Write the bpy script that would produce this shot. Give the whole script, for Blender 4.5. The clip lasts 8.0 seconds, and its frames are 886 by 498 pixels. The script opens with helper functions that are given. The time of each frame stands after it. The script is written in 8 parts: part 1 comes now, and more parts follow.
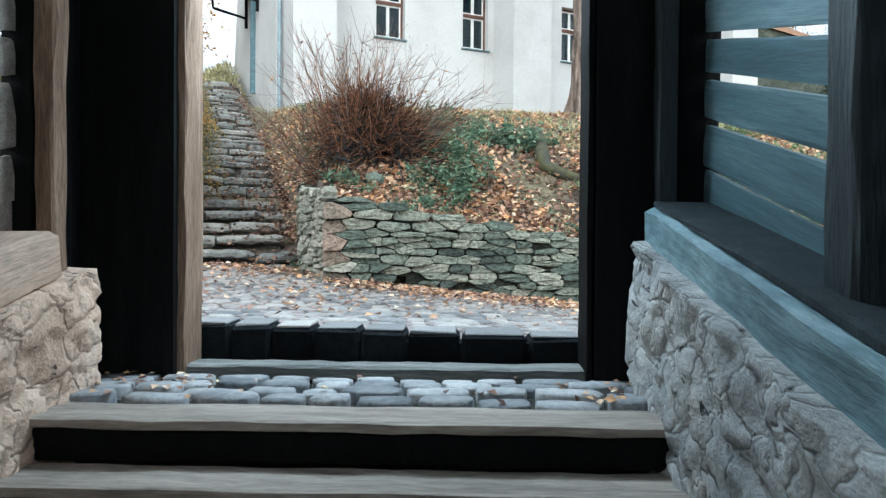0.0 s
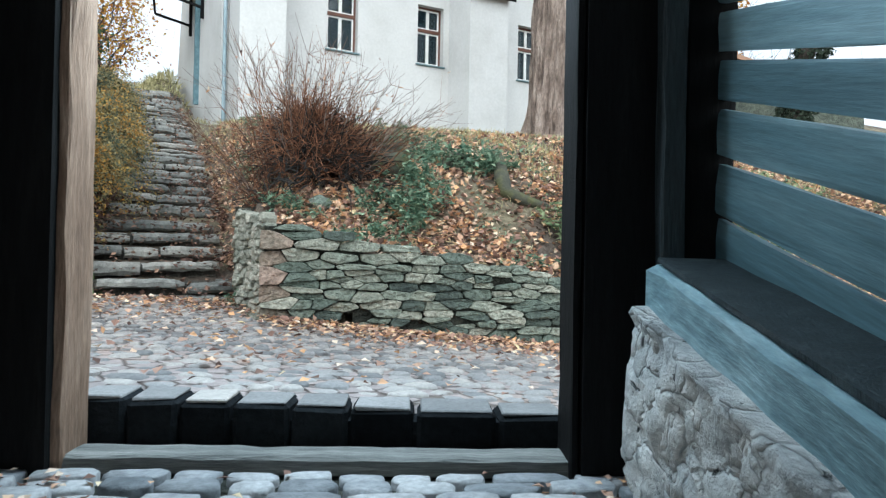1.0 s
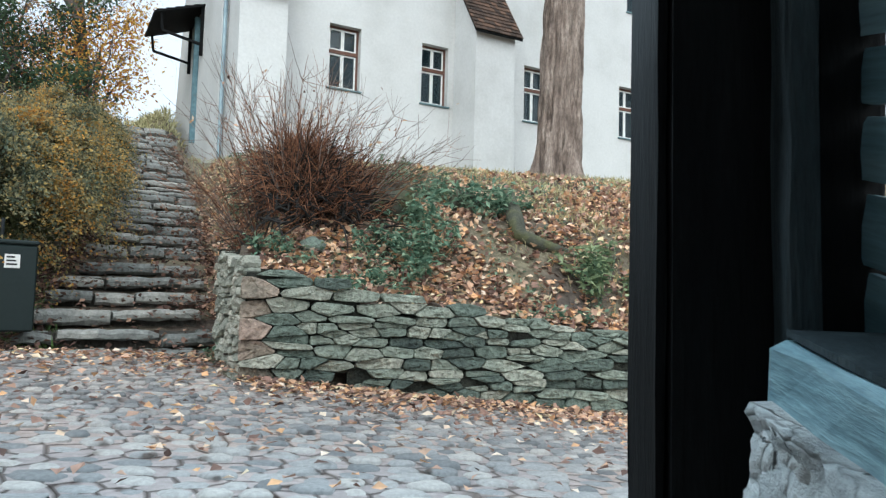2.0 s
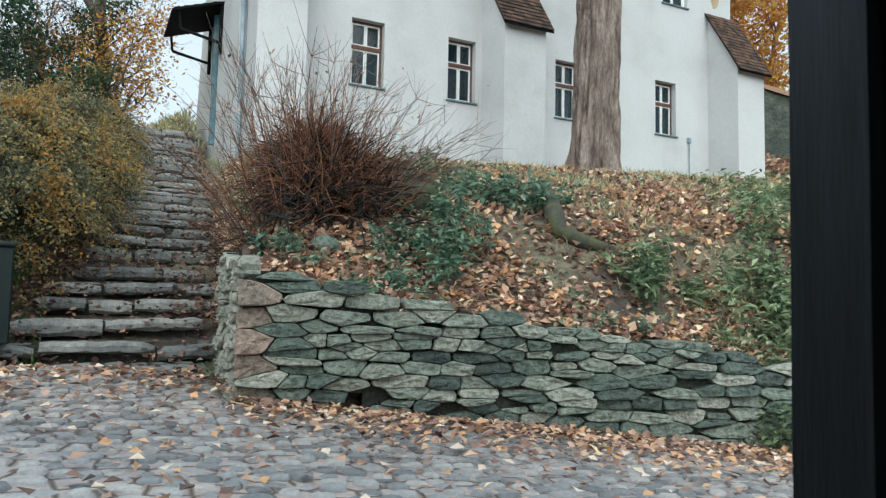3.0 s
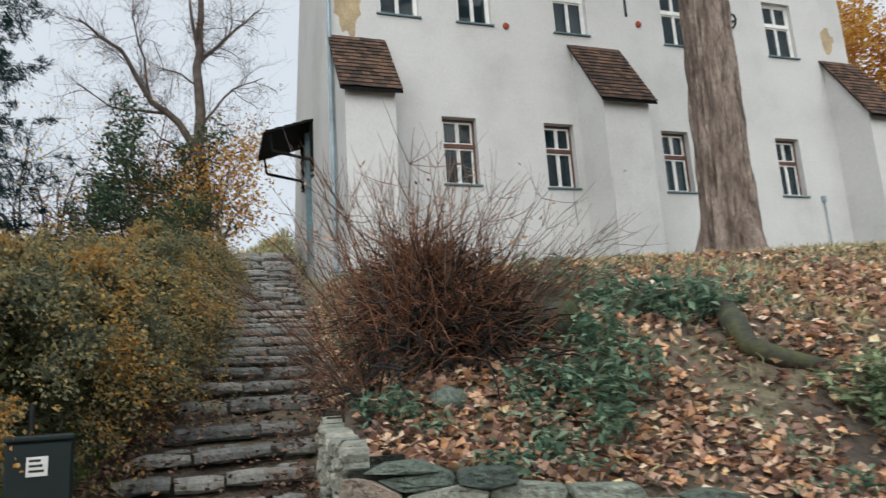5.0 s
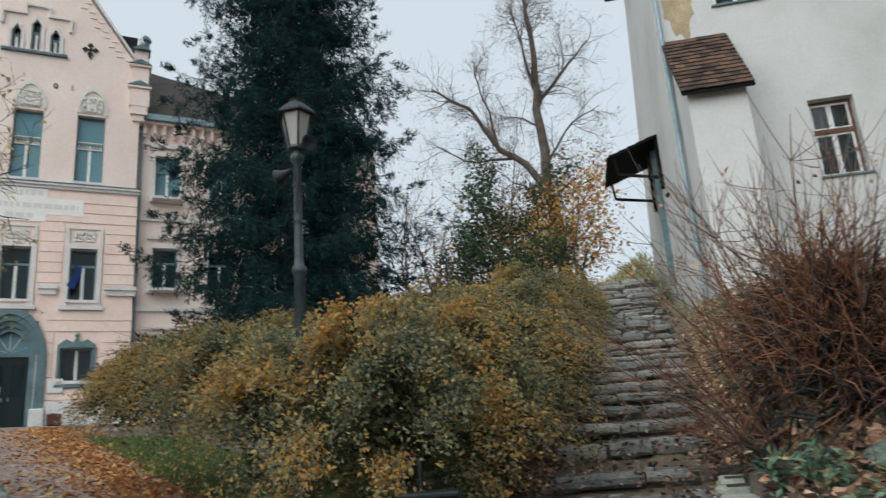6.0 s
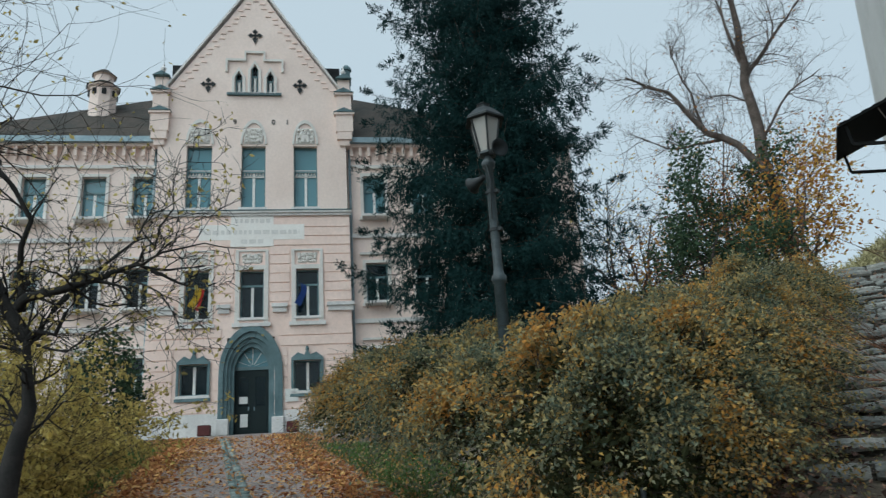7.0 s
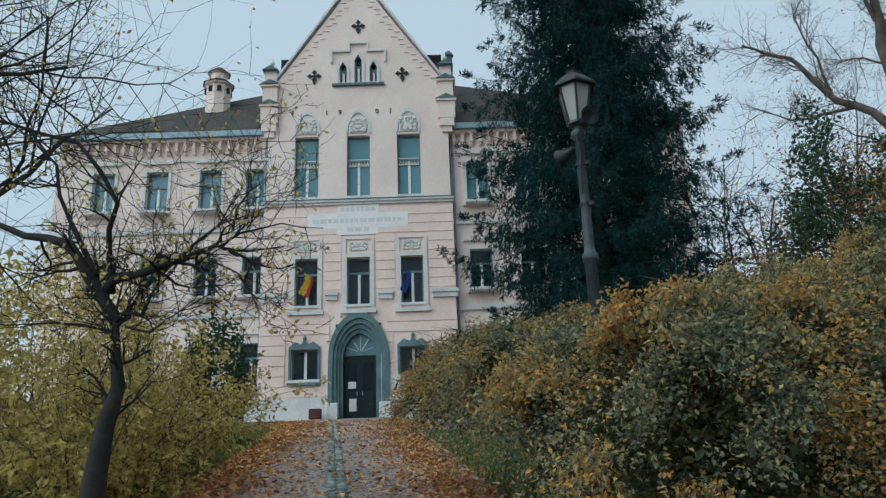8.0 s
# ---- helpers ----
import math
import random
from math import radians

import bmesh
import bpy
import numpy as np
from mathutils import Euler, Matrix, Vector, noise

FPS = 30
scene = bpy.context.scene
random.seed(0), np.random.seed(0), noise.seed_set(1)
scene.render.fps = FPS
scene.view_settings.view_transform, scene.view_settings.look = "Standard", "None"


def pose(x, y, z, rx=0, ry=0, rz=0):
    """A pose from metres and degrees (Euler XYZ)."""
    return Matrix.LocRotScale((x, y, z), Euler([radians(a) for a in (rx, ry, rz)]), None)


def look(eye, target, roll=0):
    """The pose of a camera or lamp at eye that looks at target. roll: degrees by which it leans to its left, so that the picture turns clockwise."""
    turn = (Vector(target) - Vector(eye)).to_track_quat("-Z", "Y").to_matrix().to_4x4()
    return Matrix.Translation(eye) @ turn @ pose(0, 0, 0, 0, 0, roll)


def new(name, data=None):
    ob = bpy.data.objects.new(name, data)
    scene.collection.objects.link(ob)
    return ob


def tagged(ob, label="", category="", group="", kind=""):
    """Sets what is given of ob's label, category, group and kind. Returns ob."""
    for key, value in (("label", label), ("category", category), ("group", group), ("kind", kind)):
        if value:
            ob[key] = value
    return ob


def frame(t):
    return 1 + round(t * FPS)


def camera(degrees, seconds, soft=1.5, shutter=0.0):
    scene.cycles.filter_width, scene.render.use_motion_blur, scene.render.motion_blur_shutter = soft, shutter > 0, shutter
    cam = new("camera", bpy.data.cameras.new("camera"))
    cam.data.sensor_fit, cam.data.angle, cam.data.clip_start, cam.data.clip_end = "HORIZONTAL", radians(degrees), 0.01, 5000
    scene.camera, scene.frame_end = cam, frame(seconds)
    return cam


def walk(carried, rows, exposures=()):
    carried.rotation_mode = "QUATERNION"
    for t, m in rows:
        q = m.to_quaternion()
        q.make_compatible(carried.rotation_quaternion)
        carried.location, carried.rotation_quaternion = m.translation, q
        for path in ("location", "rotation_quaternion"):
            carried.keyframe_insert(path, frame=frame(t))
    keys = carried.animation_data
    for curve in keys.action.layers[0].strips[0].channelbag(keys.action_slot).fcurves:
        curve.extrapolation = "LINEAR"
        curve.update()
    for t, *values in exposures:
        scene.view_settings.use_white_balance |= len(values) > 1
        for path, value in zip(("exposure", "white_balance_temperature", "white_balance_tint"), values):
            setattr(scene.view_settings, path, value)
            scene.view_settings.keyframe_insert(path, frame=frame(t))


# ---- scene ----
# World: x along the white house's front, y into the hill, z up from the street at the gate.
cam = camera(63.4, 8.0, soft=1.3, shutter=0.2)
PATH = [
    (0, (-6.729, -19.0, 0.498), (-5.884, -17.187, 0.477), 0.4),
    (0.5, (-6.633, -18.675, 0.641), (-5.734, -16.889, 0.633), 0.9),
    (1, (-6.438, -18.351, 0.68), (-5.472, -16.6, 0.702), 1.1),
    (1.5, (-6.249, -17.988, 0.725), (-5.279, -16.241, 0.801), 1.9),
    (1.7, (-6.189, -17.804, 0.736), (-5.215, -16.061, 0.851), 1.7),
    (2.8, (-5.733, -16.935, 0.755), (-4.839, -15.153, 0.913), 1.3),
    (3, (-5.662, -16.759, 0.753), (-4.773, -14.974, 0.908), 1.2),
    (3.5, (-5.535, -16.444, 0.937), (-4.63, -14.675, 1.16), 0.6),
    (4, (-5.403, -16.221, 1.073), (-4.519, -14.452, 1.37), 0.5),
    (4.2, (-5.378, -16.159, 1.123), (-4.513, -14.383, 1.438), 0.1),
    (5.3, (-5.324, -15.178, 1.31), (-4.949, -13.267, 1.764), -4.4),
    (5.5, (-5.273, -15.077, 1.358), (-5.129, -13.142, 1.843), -4.3),
    (6, (-5.307, -14.921, 1.436), (-5.642, -13.024, 1.974), -4.2),
    (6.5, (-5.37, -14.697, 1.561), (-6.011, -12.894, 2.141), -4.4),
    (7, (-5.384, -14.54, 1.59), (-6.245, -12.83, 2.169), -3.8),
    (7.5, (-5.355, -14.233, 1.597), (-6.388, -12.619, 2.172), -2.5),
    (8, (-5.366, -13.987, 1.596), (-6.493, -12.434, 2.158), -2.0),
]
EXPOSURES = [(0.0, 1.05, 5750, 2), (1.5, 0.88, 5750, 2), (3.0, 0.54, 5700, -1), (4.0, 0.25, 5900, 2), (5.5, 0.3, 6200, 7), (6.5, 0.1, 5700, -3), (7.0, 0.02, 5600, -4), (8.0, -0.03, 5350, -5)]
walk(cam, [(t, look(e, g, r)) for t, e, g, r in PATH], EXPOSURES)

# ---- sky and sun: a bright overcast autumn day ----
SUN_ELEVATION, SUN_ROTATION = radians(38), radians(207)
world = bpy.data.worlds.new("sky")
scene.world = world
world.use_nodes = True
wn = world.node_tree
wn.nodes.clear()
sky = wn.nodes.new("ShaderNodeTexSky")
sky.sky_type, sky.sun_disc = "NISHITA", False
sky.sun_elevation, sky.sun_rotation = SUN_ELEVATION, SUN_ROTATION
sky.air_density, sky.dust_density, sky.ozone_density = 1.0, 6.0, 1.0
cloud = wn.nodes.new("ShaderNodeMix")
cloud.data_type = "RGBA"
cloud.inputs[0].default_value = 0.82
cloud.inputs[7].default_value = (6.3, 6.4, 6.6, 1)
wn.links.new(sky.outputs[0], cloud.inputs[6])
back = wn.nodes.new("ShaderNodeBackground")
back.inputs[1].default_value = 0.112
wn.links.new(cloud.outputs[2], back.inputs[0])
wout = wn.nodes.new("ShaderNodeOutputWorld")
wn.links.new(back.outputs[0], wout.inputs[0])

sun_data = bpy.data.lights.new("sun", "SUN")
sun_data.energy, sun_data.angle, sun_data.color = 2.05, radians(90), (1.0, 0.97, 0.92)
sun = new("sun", sun_data)
sun.matrix_world = look((-19.6, -26.7, 23.4), (-6, 0, 0))

# area lamp added to brighten the stairway, in an assumed opening over the lintel
gable_data = bpy.data.lights.new("gable_skylight", "AREA")
gable_data.shape, gable_data.size, gable_data.size_y, gable_data.energy, gable_data.color = "RECTANGLE", 2.2, 0.7, 125.0, (0.80, 0.92, 1.0)
gable_light = new("gable_skylight", gable_data)
gable_light.matrix_world = Matrix.Translation((-5.4, -15.4, 0)) @ Matrix.Rotation(radians(-27), 4, "Z") @ look((0, 0.2, 2.85), (0, -2.4, 0.2))
# ---- materials ----
def node(nt, kind, **values):
    n = nt.nodes.new(kind)
    for k, v in values.items():
        if k.startswith("i_"):
            n.inputs[k[2:].replace("_", " ")].default_value = v
        elif k == "operation":
            n.operation = v
        elif k == "blend_type":
            n.blend_type = v
        elif k == "data_type":
            n.data_type = v
    return n


def ramp(nt, fac, stops):
    r = nt.nodes.new("ShaderNodeValToRGB")
    while len(r.color_ramp.elements) < len(stops):
        r.color_ramp.elements.new(0.5)
    for e, (p, c) in zip(r.color_ramp.elements, stops):
        e.position, e.color = p, (*c, 1)
    nt.links.new(fac, r.inputs[0])
    return r.outputs[0]


def surface(name, stops, scale=3.0, fine=30.0, rough=0.85, bump=0.4, depth=0.01, vary="", amount=0.3, hue=0.0,
            stretch=(1, 1, 1), metal=0.0, spec=0.3, through_light=0.0, grain=0.35, along=None):
    """Colour from two noises over the world's own metres, fine relief, and a shade of its own for each piece or island."""
    m = bpy.data.materials.new(name)
    m.use_nodes = True
    nt = m.node_tree
    nt.nodes.clear()
    L = nt.links.new
    geo = nt.nodes.new("ShaderNodeNewGeometry")
    mp = node(nt, "ShaderNodeMapping")
    mp.inputs["Scale"].default_value = stretch
    if along is None:
        L(geo.outputs["Position"], mp.inputs[0])
    else:
        # grain runs with the timber: its own axes, tipped by its fall
        own = nt.nodes.new("ShaderNodeTexCoord")
        tip = node(nt, "ShaderNodeMapping")
        tip.inputs["Rotation"].default_value = (along, 0, 0)
        L(own.outputs["Object"], tip.inputs[0])
        L(tip.outputs[0], mp.inputs[0])
    n1 = node(nt, "ShaderNodeTexNoise", i_Scale=scale, i_Detail=5.0, i_Roughness=0.6)
    L(mp.outputs[0], n1.inputs["Vector"])
    n2 = node(nt, "ShaderNodeTexNoise", i_Scale=fine, i_Detail=4.0, i_Roughness=0.65)
    L(mp.outputs[0], n2.inputs["Vector"])
    fac = n1.outputs[0]
    rnd = None
    if vary:
        rnd = geo.outputs["Random Per Island"] if vary == "island" else nt.nodes.new("ShaderNodeObjectInfo").outputs["Random"]
        mixf = node(nt, "ShaderNodeMix")
        mixf.inputs[0].default_value = amount
        L(n1.outputs[0], mixf.inputs[2])
        L(rnd, mixf.inputs[3])
        fac = mixf.outputs[0]
    col = ramp(nt, fac, stops)
    shade = node(nt, "ShaderNodeMapRange")
    shade.inputs[1].default_value, shade.inputs[2].default_value = 0.25, 0.75
    shade.inputs[3].default_value, shade.inputs[4].default_value = 1 - grain, 1 + grain
    L(n2.outputs[0], shade.inputs[0])
    hsv = node(nt, "ShaderNodeHueSaturation")
    L(col, hsv.inputs["Color"])
    L(shade.outputs[0], hsv.inputs["Value"])
    if vary and hue:
        hm = node(nt, "ShaderNodeMapRange")
        hm.inputs[3].default_value, hm.inputs[4].default_value = 0.5 - hue, 0.5 + hue
        L(rnd, hm.inputs[0])
        L(hm.outputs[0], hsv.inputs["Hue"])
    b = nt.nodes.new("ShaderNodeBsdfPrincipled")
    L(hsv.outputs[0], b.inputs["Base Color"])
    b.inputs["Roughness"].default_value, b.inputs["Metallic"].default_value = rough, metal
    b.inputs["Specular IOR Level"].default_value = spec
    if bump:
        add = node(nt, "ShaderNodeMath", operation="ADD")
        L(n1.outputs[0], add.inputs[0])
        L(n2.outputs[0], add.inputs[1])
        bp = node(nt, "ShaderNodeBump", i_Strength=bump, i_Distance=depth)
        L(add.outputs[0], bp.inputs["Height"])
        L(bp.outputs[0], b.inputs["Normal"])
    out = nt.nodes.new("ShaderNodeOutputMaterial")
    if through_light:
        tr = nt.nodes.new("ShaderNodeBsdfTranslucent")
        L(hsv.outputs[0], tr.inputs[0])
        mx = nt.nodes.new("ShaderNodeMixShader")
        mx.inputs[0].default_value = through_light
        L(b.outputs[0], mx.inputs[1])
        L(tr.outputs[0], mx.inputs[2])
        L(mx.outputs[0], out.inputs[0])
    else:
        L(b.outputs[0], out.inputs[0])
    return m


def limewash(name, stops, pit, stone=5.0):
    """Lime plaster over rubble: stones swell through it, cracks and dark pits where it has fallen off."""
    m = surface(name, stops, 3.0, 22, 0.92, 0.0, grain=0.22)
    nt = m.node_tree
    L = nt.links.new
    b = next(n for n in nt.nodes if n.type == "BSDF_PRINCIPLED")
    own = nt.nodes.new("ShaderNodeTexCoord")
    bend = node(nt, "ShaderNodeTexNoise", i_Scale=5.0, i_Detail=3.0)
    L(own.outputs["Object"], bend.inputs["Vector"])
    warp = node(nt, "ShaderNodeVectorMath", operation="MULTIPLY_ADD")
    warp.inputs[1].default_value = (0.22, 0.22, 0.22)
    L(bend.outputs["Color"], warp.inputs[0])
    L(own.outputs["Object"], warp.inputs[2])
    cell = node(nt, "ShaderNodeTexVoronoi", i_Scale=stone)
    cell.feature = "DISTANCE_TO_EDGE"
    L(warp.outputs[0], cell.inputs["Vector"])
    swell = ramp(nt, cell.outputs["Distance"], [(0.0, (0.35, 0.35, 0.35)), (0.06, (0.7, 0.7, 0.7)), (0.3, (1, 1, 1))])
    hole = node(nt, "ShaderNodeTexNoise", i_Scale=11.0, i_Detail=4.0, i_Roughness=0.6)
    L(warp.outputs[0], hole.inputs["Vector"])
    pits = ramp(nt, hole.outputs[0], [(0.31, (0, 0, 0)), (0.36, (1, 1, 1))])
    grit = node(nt, "ShaderNodeTexNoise", i_Scale=42.0, i_Detail=4.0, i_Roughness=0.7)
    L(own.outputs["Object"], grit.inputs["Vector"])
    hollow = node(nt, "ShaderNodeMath", operation="MULTIPLY_ADD")
    hollow.inputs[1].default_value = 0.6
    L(pits, hollow.inputs[0])
    L(swell, hollow.inputs[2])
    high = node(nt, "ShaderNodeMath", operation="MULTIPLY_ADD")
    high.inputs[1].default_value = 0.5
    L(grit.outputs[0], high.inputs[0])
    L(hollow.outputs[0], high.inputs[2])
    bp = node(nt, "ShaderNodeBump", i_Strength=0.9, i_Distance=0.035)
    L(high.outputs[0], bp.inputs["Height"])
    L(bp.outputs[0], b.inputs["Normal"])
    crack = ramp(nt, cell.outputs["Distance"], [(0.0, (0.62, 0.62, 0.62)), (0.03, (1, 1, 1))])
    both = node(nt, "ShaderNodeMath", operation="MULTIPLY")
    L(crack, both.inputs[0])
    L(pits, both.inputs[1])
    mix = node(nt, "ShaderNodeMix", data_type="RGBA")
    src = b.inputs["Base Color"].links[0].from_socket
    L(both.outputs[0], mix.inputs[0])
    mix.inputs[6].default_value = (*pit, 1)
    L(src, mix.inputs[7])
    L(mix.outputs[2], b.inputs["Base Color"])
    return m


def g(v, r=1.0, b=1.0):
    return (v * r, v, v * b)


M_PLASTER = surface("white_lime_plaster", [(0.25, (0.44, 0.44, 0.43)), (0.5, (0.545, 0.545, 0.54)), (0.75, (0.59, 0.59, 0.585))], 0.5, 14, 0.9, 0.25, 0.01, grain=0.07)
M_OCHRE = surface("bare_ochre_plaster", [(0.3, (0.30, 0.24, 0.16)), (0.7, (0.48, 0.38, 0.24))], 2.5, 20, 0.95, 0.4, 0.01, grain=0.2)
M_PEACH = surface("peach_school_plaster", [(0.25, (0.72, 0.55, 0.485)), (0.5, (0.85, 0.675, 0.605)), (0.75, (0.89, 0.72, 0.65))], 0.35, 6, 0.9, 0.2, 0.01, grain=0.08)
M_PEACHPALE = surface("pale_school_plaster", [(0.25, (0.74, 0.6, 0.54)), (0.75, (0.87, 0.735, 0.675))], 0.4, 8, 0.9, 0.15, 0.01, grain=0.07)
M_STONETRIM = surface("white_stone_trim", [(0.3, (0.60, 0.57, 0.54)), (0.7, (0.75, 0.72, 0.69))], 1.5, 15, 0.85, 0.2, 0.01, grain=0.1)
M_GREYTRIM = surface("grey_carved_stone", [(0.3, (0.085, 0.135, 0.15)), (0.7, (0.165, 0.235, 0.255))], 2, 20, 0.85, 0.3, 0.01, grain=0.15)
M_PLINTH = surface("pale_plinth_plaster", [(0.3, (0.56, 0.55, 0.55)), (0.7, (0.76, 0.735, 0.72))], 1, 10, 0.9, 0.3, 0.01, grain=0.12)
M_TILE = surface("brown_clay_tile", [(0.2, (0.035, 0.025, 0.02)), (0.55, (0.085, 0.055, 0.042)), (0.85, (0.15, 0.085, 0.055))], 3, 40, 0.9, 0.5, 0.01, vary="object", amount=0.6, grain=0.3)
M_SLATE = surface("dark_school_roof", [(0.3, (0.03, 0.032, 0.03)), (0.7, (0.075, 0.06, 0.05))], 0.8, 9, 0.9, 0.6, 0.03, grain=0.4)
M_SASH = surface("worn_white_sash_paint", [(0.3, (0.66, 0.66, 0.64)), (0.7, (0.82, 0.82, 0.80))], 6, 40, 0.6, 0.2, 0.003, grain=0.15)
M_BROWNWOOD = surface("red_brown_window_wood", [(0.3, (0.07, 0.032, 0.022)), (0.7, (0.14, 0.065, 0.045))], 5, 50, 0.6, 0.2, 0.003, grain=0.3)
M_TEALWOOD = surface("teal_school_sash", [(0.3, (0.10, 0.17, 0.19)), (0.7, (0.17, 0.25, 0.27))], 5, 40, 0.6, 0.2, 0.003, grain=0.2)
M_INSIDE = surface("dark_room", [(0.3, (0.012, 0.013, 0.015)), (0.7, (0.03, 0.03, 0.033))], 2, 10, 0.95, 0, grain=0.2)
M_CURTAIN = surface("pale_net_curtain", [(0.3, (0.42, 0.44, 0.45)), (0.7, (0.62, 0.64, 0.64))], 8, 40, 0.95, 0.3, 0.01, stretch=(6, 6, 0.3), grain=0.15)
# Near black: shade on gate, panels and risers is put into this timber.
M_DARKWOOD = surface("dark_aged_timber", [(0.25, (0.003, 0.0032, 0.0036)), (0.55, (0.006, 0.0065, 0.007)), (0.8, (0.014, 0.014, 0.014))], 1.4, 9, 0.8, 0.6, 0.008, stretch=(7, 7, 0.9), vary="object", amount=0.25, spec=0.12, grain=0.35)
# Weathered boards; the blue of cool sky light is put into the colour.
M_SLAT = surface("weathered_grey_board", [(0.2, (0.04, 0.08, 0.097)), (0.5, (0.1, 0.178, 0.21)), (0.8, (0.22, 0.325, 0.36))], 1.3, 9, 0.55, 0.5, 0.006, stretch=(6, 0.5, 7), vary="object", amount=0.3, grain=0.25, along=-0.263)
M_POSTWOOD = surface("dark_split_post_timber", [(0.25, (0.01, 0.016, 0.019)), (0.55, (0.03, 0.042, 0.048)), (0.8, (0.075, 0.095, 0.10))], 1.4, 10, 0.65, 0.8, 0.012, stretch=(7, 7, 0.7), vary="object", amount=0.2, grain=0.45)
# On the left gate posts this tan holds the warm light.
M_TANWOOD = surface("sun_bleached_timber", [(0.2, (0.12, 0.072, 0.048)), (0.5, (0.27, 0.18, 0.125)), (0.8, (0.40, 0.29, 0.215))], 1.8, 14, 0.8, 0.8, 0.012, stretch=(7, 7, 0.8), grain=0.45)
# Left ledge: the warm light it catches is put into the colour.
M_PALEWOOD = surface("pale_bleached_ledge", [(0.2, (0.36, 0.25, 0.185)), (0.5, (0.6, 0.45, 0.35)), (0.8, (0.72, 0.57, 0.45))], 1.8, 12, 0.8, 0.7, 0.01, stretch=(5, 0.7, 5), grain=0.3, along=-0.213)
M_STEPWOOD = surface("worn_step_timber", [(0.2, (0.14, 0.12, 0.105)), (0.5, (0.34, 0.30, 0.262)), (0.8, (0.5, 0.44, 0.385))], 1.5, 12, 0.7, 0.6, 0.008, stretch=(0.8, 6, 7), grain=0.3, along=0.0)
M_PARAPET = limewash("whitewashed_rubble", [(0.25, (0.3, 0.32, 0.32)), (0.5, (0.5, 0.51, 0.5)), (0.75, (0.68, 0.66, 0.62))], (0.1, 0.11, 0.11), 7.0)
M_PARAPETCORE = limewash("rough_lime_mortar", [(0.25, (0.25, 0.275, 0.28)), (0.5, (0.46, 0.48, 0.48)), (0.75, (0.66, 0.66, 0.63))], (0.07, 0.08, 0.08), 5.0)
# Warm light on the left parapet is put into these two colours.
M_WARMRUBBLE = limewash("warm_lime_rubble", [(0.25, (0.5, 0.33, 0.23)), (0.5, (0.76, 0.55, 0.41)), (0.75, (0.86, 0.68, 0.54))], (0.2, 0.13, 0.09), 6.0)
M_WARMMORTAR = limewash("warm_lime_mortar", [(0.25, (0.56, 0.39, 0.28)), (0.5, (0.78, 0.58, 0.45)), (0.75, (0.87, 0.7, 0.57))], (0.18, 0.12, 0.085), 4.0)
# Worn ledge, its blue cast of sky light painted in.
M_LEDGE = surface("grey_worn_ledge_timber", [(0.2, (0.075, 0.135, 0.16)), (0.5, (0.19, 0.3, 0.34)), (0.8, (0.4, 0.54, 0.58))], 2.2, 9, 0.6, 0.8, 0.012, stretch=(3, 0.7, 4), grain=0.35, along=-0.213)
M_COBBLE = surface("grey_cobble_stone", [(0.12, (0.126, 0.128, 0.13)), (0.45, (0.281, 0.275, 0.27)), (0.85, (0.446, 0.408, 0.372))], 3, 45, 0.7, 0.5, 0.006, vary="island", amount=0.6, grain=0.25)
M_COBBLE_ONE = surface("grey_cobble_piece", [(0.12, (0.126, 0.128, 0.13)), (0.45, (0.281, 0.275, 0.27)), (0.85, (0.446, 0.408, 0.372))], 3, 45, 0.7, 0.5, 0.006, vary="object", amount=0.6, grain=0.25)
M_LANDING = surface("dark_landing_cobble", [(0.15, (0.08, 0.094, 0.106)), (0.5, (0.27, 0.285, 0.3)), (0.85, (0.5, 0.5, 0.5))], 5, 30, 0.6, 0.7, 0.012, vary="object", amount=0.5, grain=0.35)
# Near black: the shade on the kerb's street-side fronts is in this stone.
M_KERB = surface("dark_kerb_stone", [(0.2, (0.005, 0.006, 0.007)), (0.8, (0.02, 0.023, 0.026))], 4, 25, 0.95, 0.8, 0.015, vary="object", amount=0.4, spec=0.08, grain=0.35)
M_RUBBLE = surface("green_grey_wall_stone", [(0.15, (0.05, 0.065, 0.06)), (0.4, (0.145, 0.18, 0.15)), (0.62, (0.255, 0.285, 0.235)), (0.88, (0.43, 0.42, 0.35))], 4.5, 24, 0.88, 1.0, 0.05, vary="object", amount=0.6, grain=0.55)
M_QUOIN = surface("reddish_corner_stone", [(0.2, (0.10, 0.105, 0.085)), (0.5, (0.26, 0.215, 0.17)), (0.8, (0.46, 0.33, 0.27))], 5, 20, 0.9, 1.0, 0.04, vary="object", amount=0.5, grain=0.45)
M_SMEARED = surface("mortar_smeared_rubble", [(0.2, (0.16, 0.18, 0.15)), (0.5, (0.33, 0.335, 0.285)), (0.8, (0.50, 0.47, 0.40))], 4, 20, 0.9, 1.0, 0.035, vary="object", amount=0.3, grain=0.4)
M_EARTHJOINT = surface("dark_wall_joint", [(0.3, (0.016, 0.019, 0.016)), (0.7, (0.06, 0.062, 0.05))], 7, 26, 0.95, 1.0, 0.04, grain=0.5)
M_STEPSTONE = surface("worn_stair_stone", [(0.15, (0.08, 0.088, 0.086)), (0.5, (0.2, 0.205, 0.195)), (0.85, (0.4, 0.385, 0.35))], 2.5, 22, 0.75, 0.9, 0.02, vary="object", amount=0.3, grain=0.4)
M_METALDARK = surface("dark_painted_iron", [(0.3, (0.01, 0.013, 0.015)), (0.7, (0.024, 0.03, 0.033))], 8, 60, 0.55, 0.2, 0.002, spec=0.3, grain=0.2)
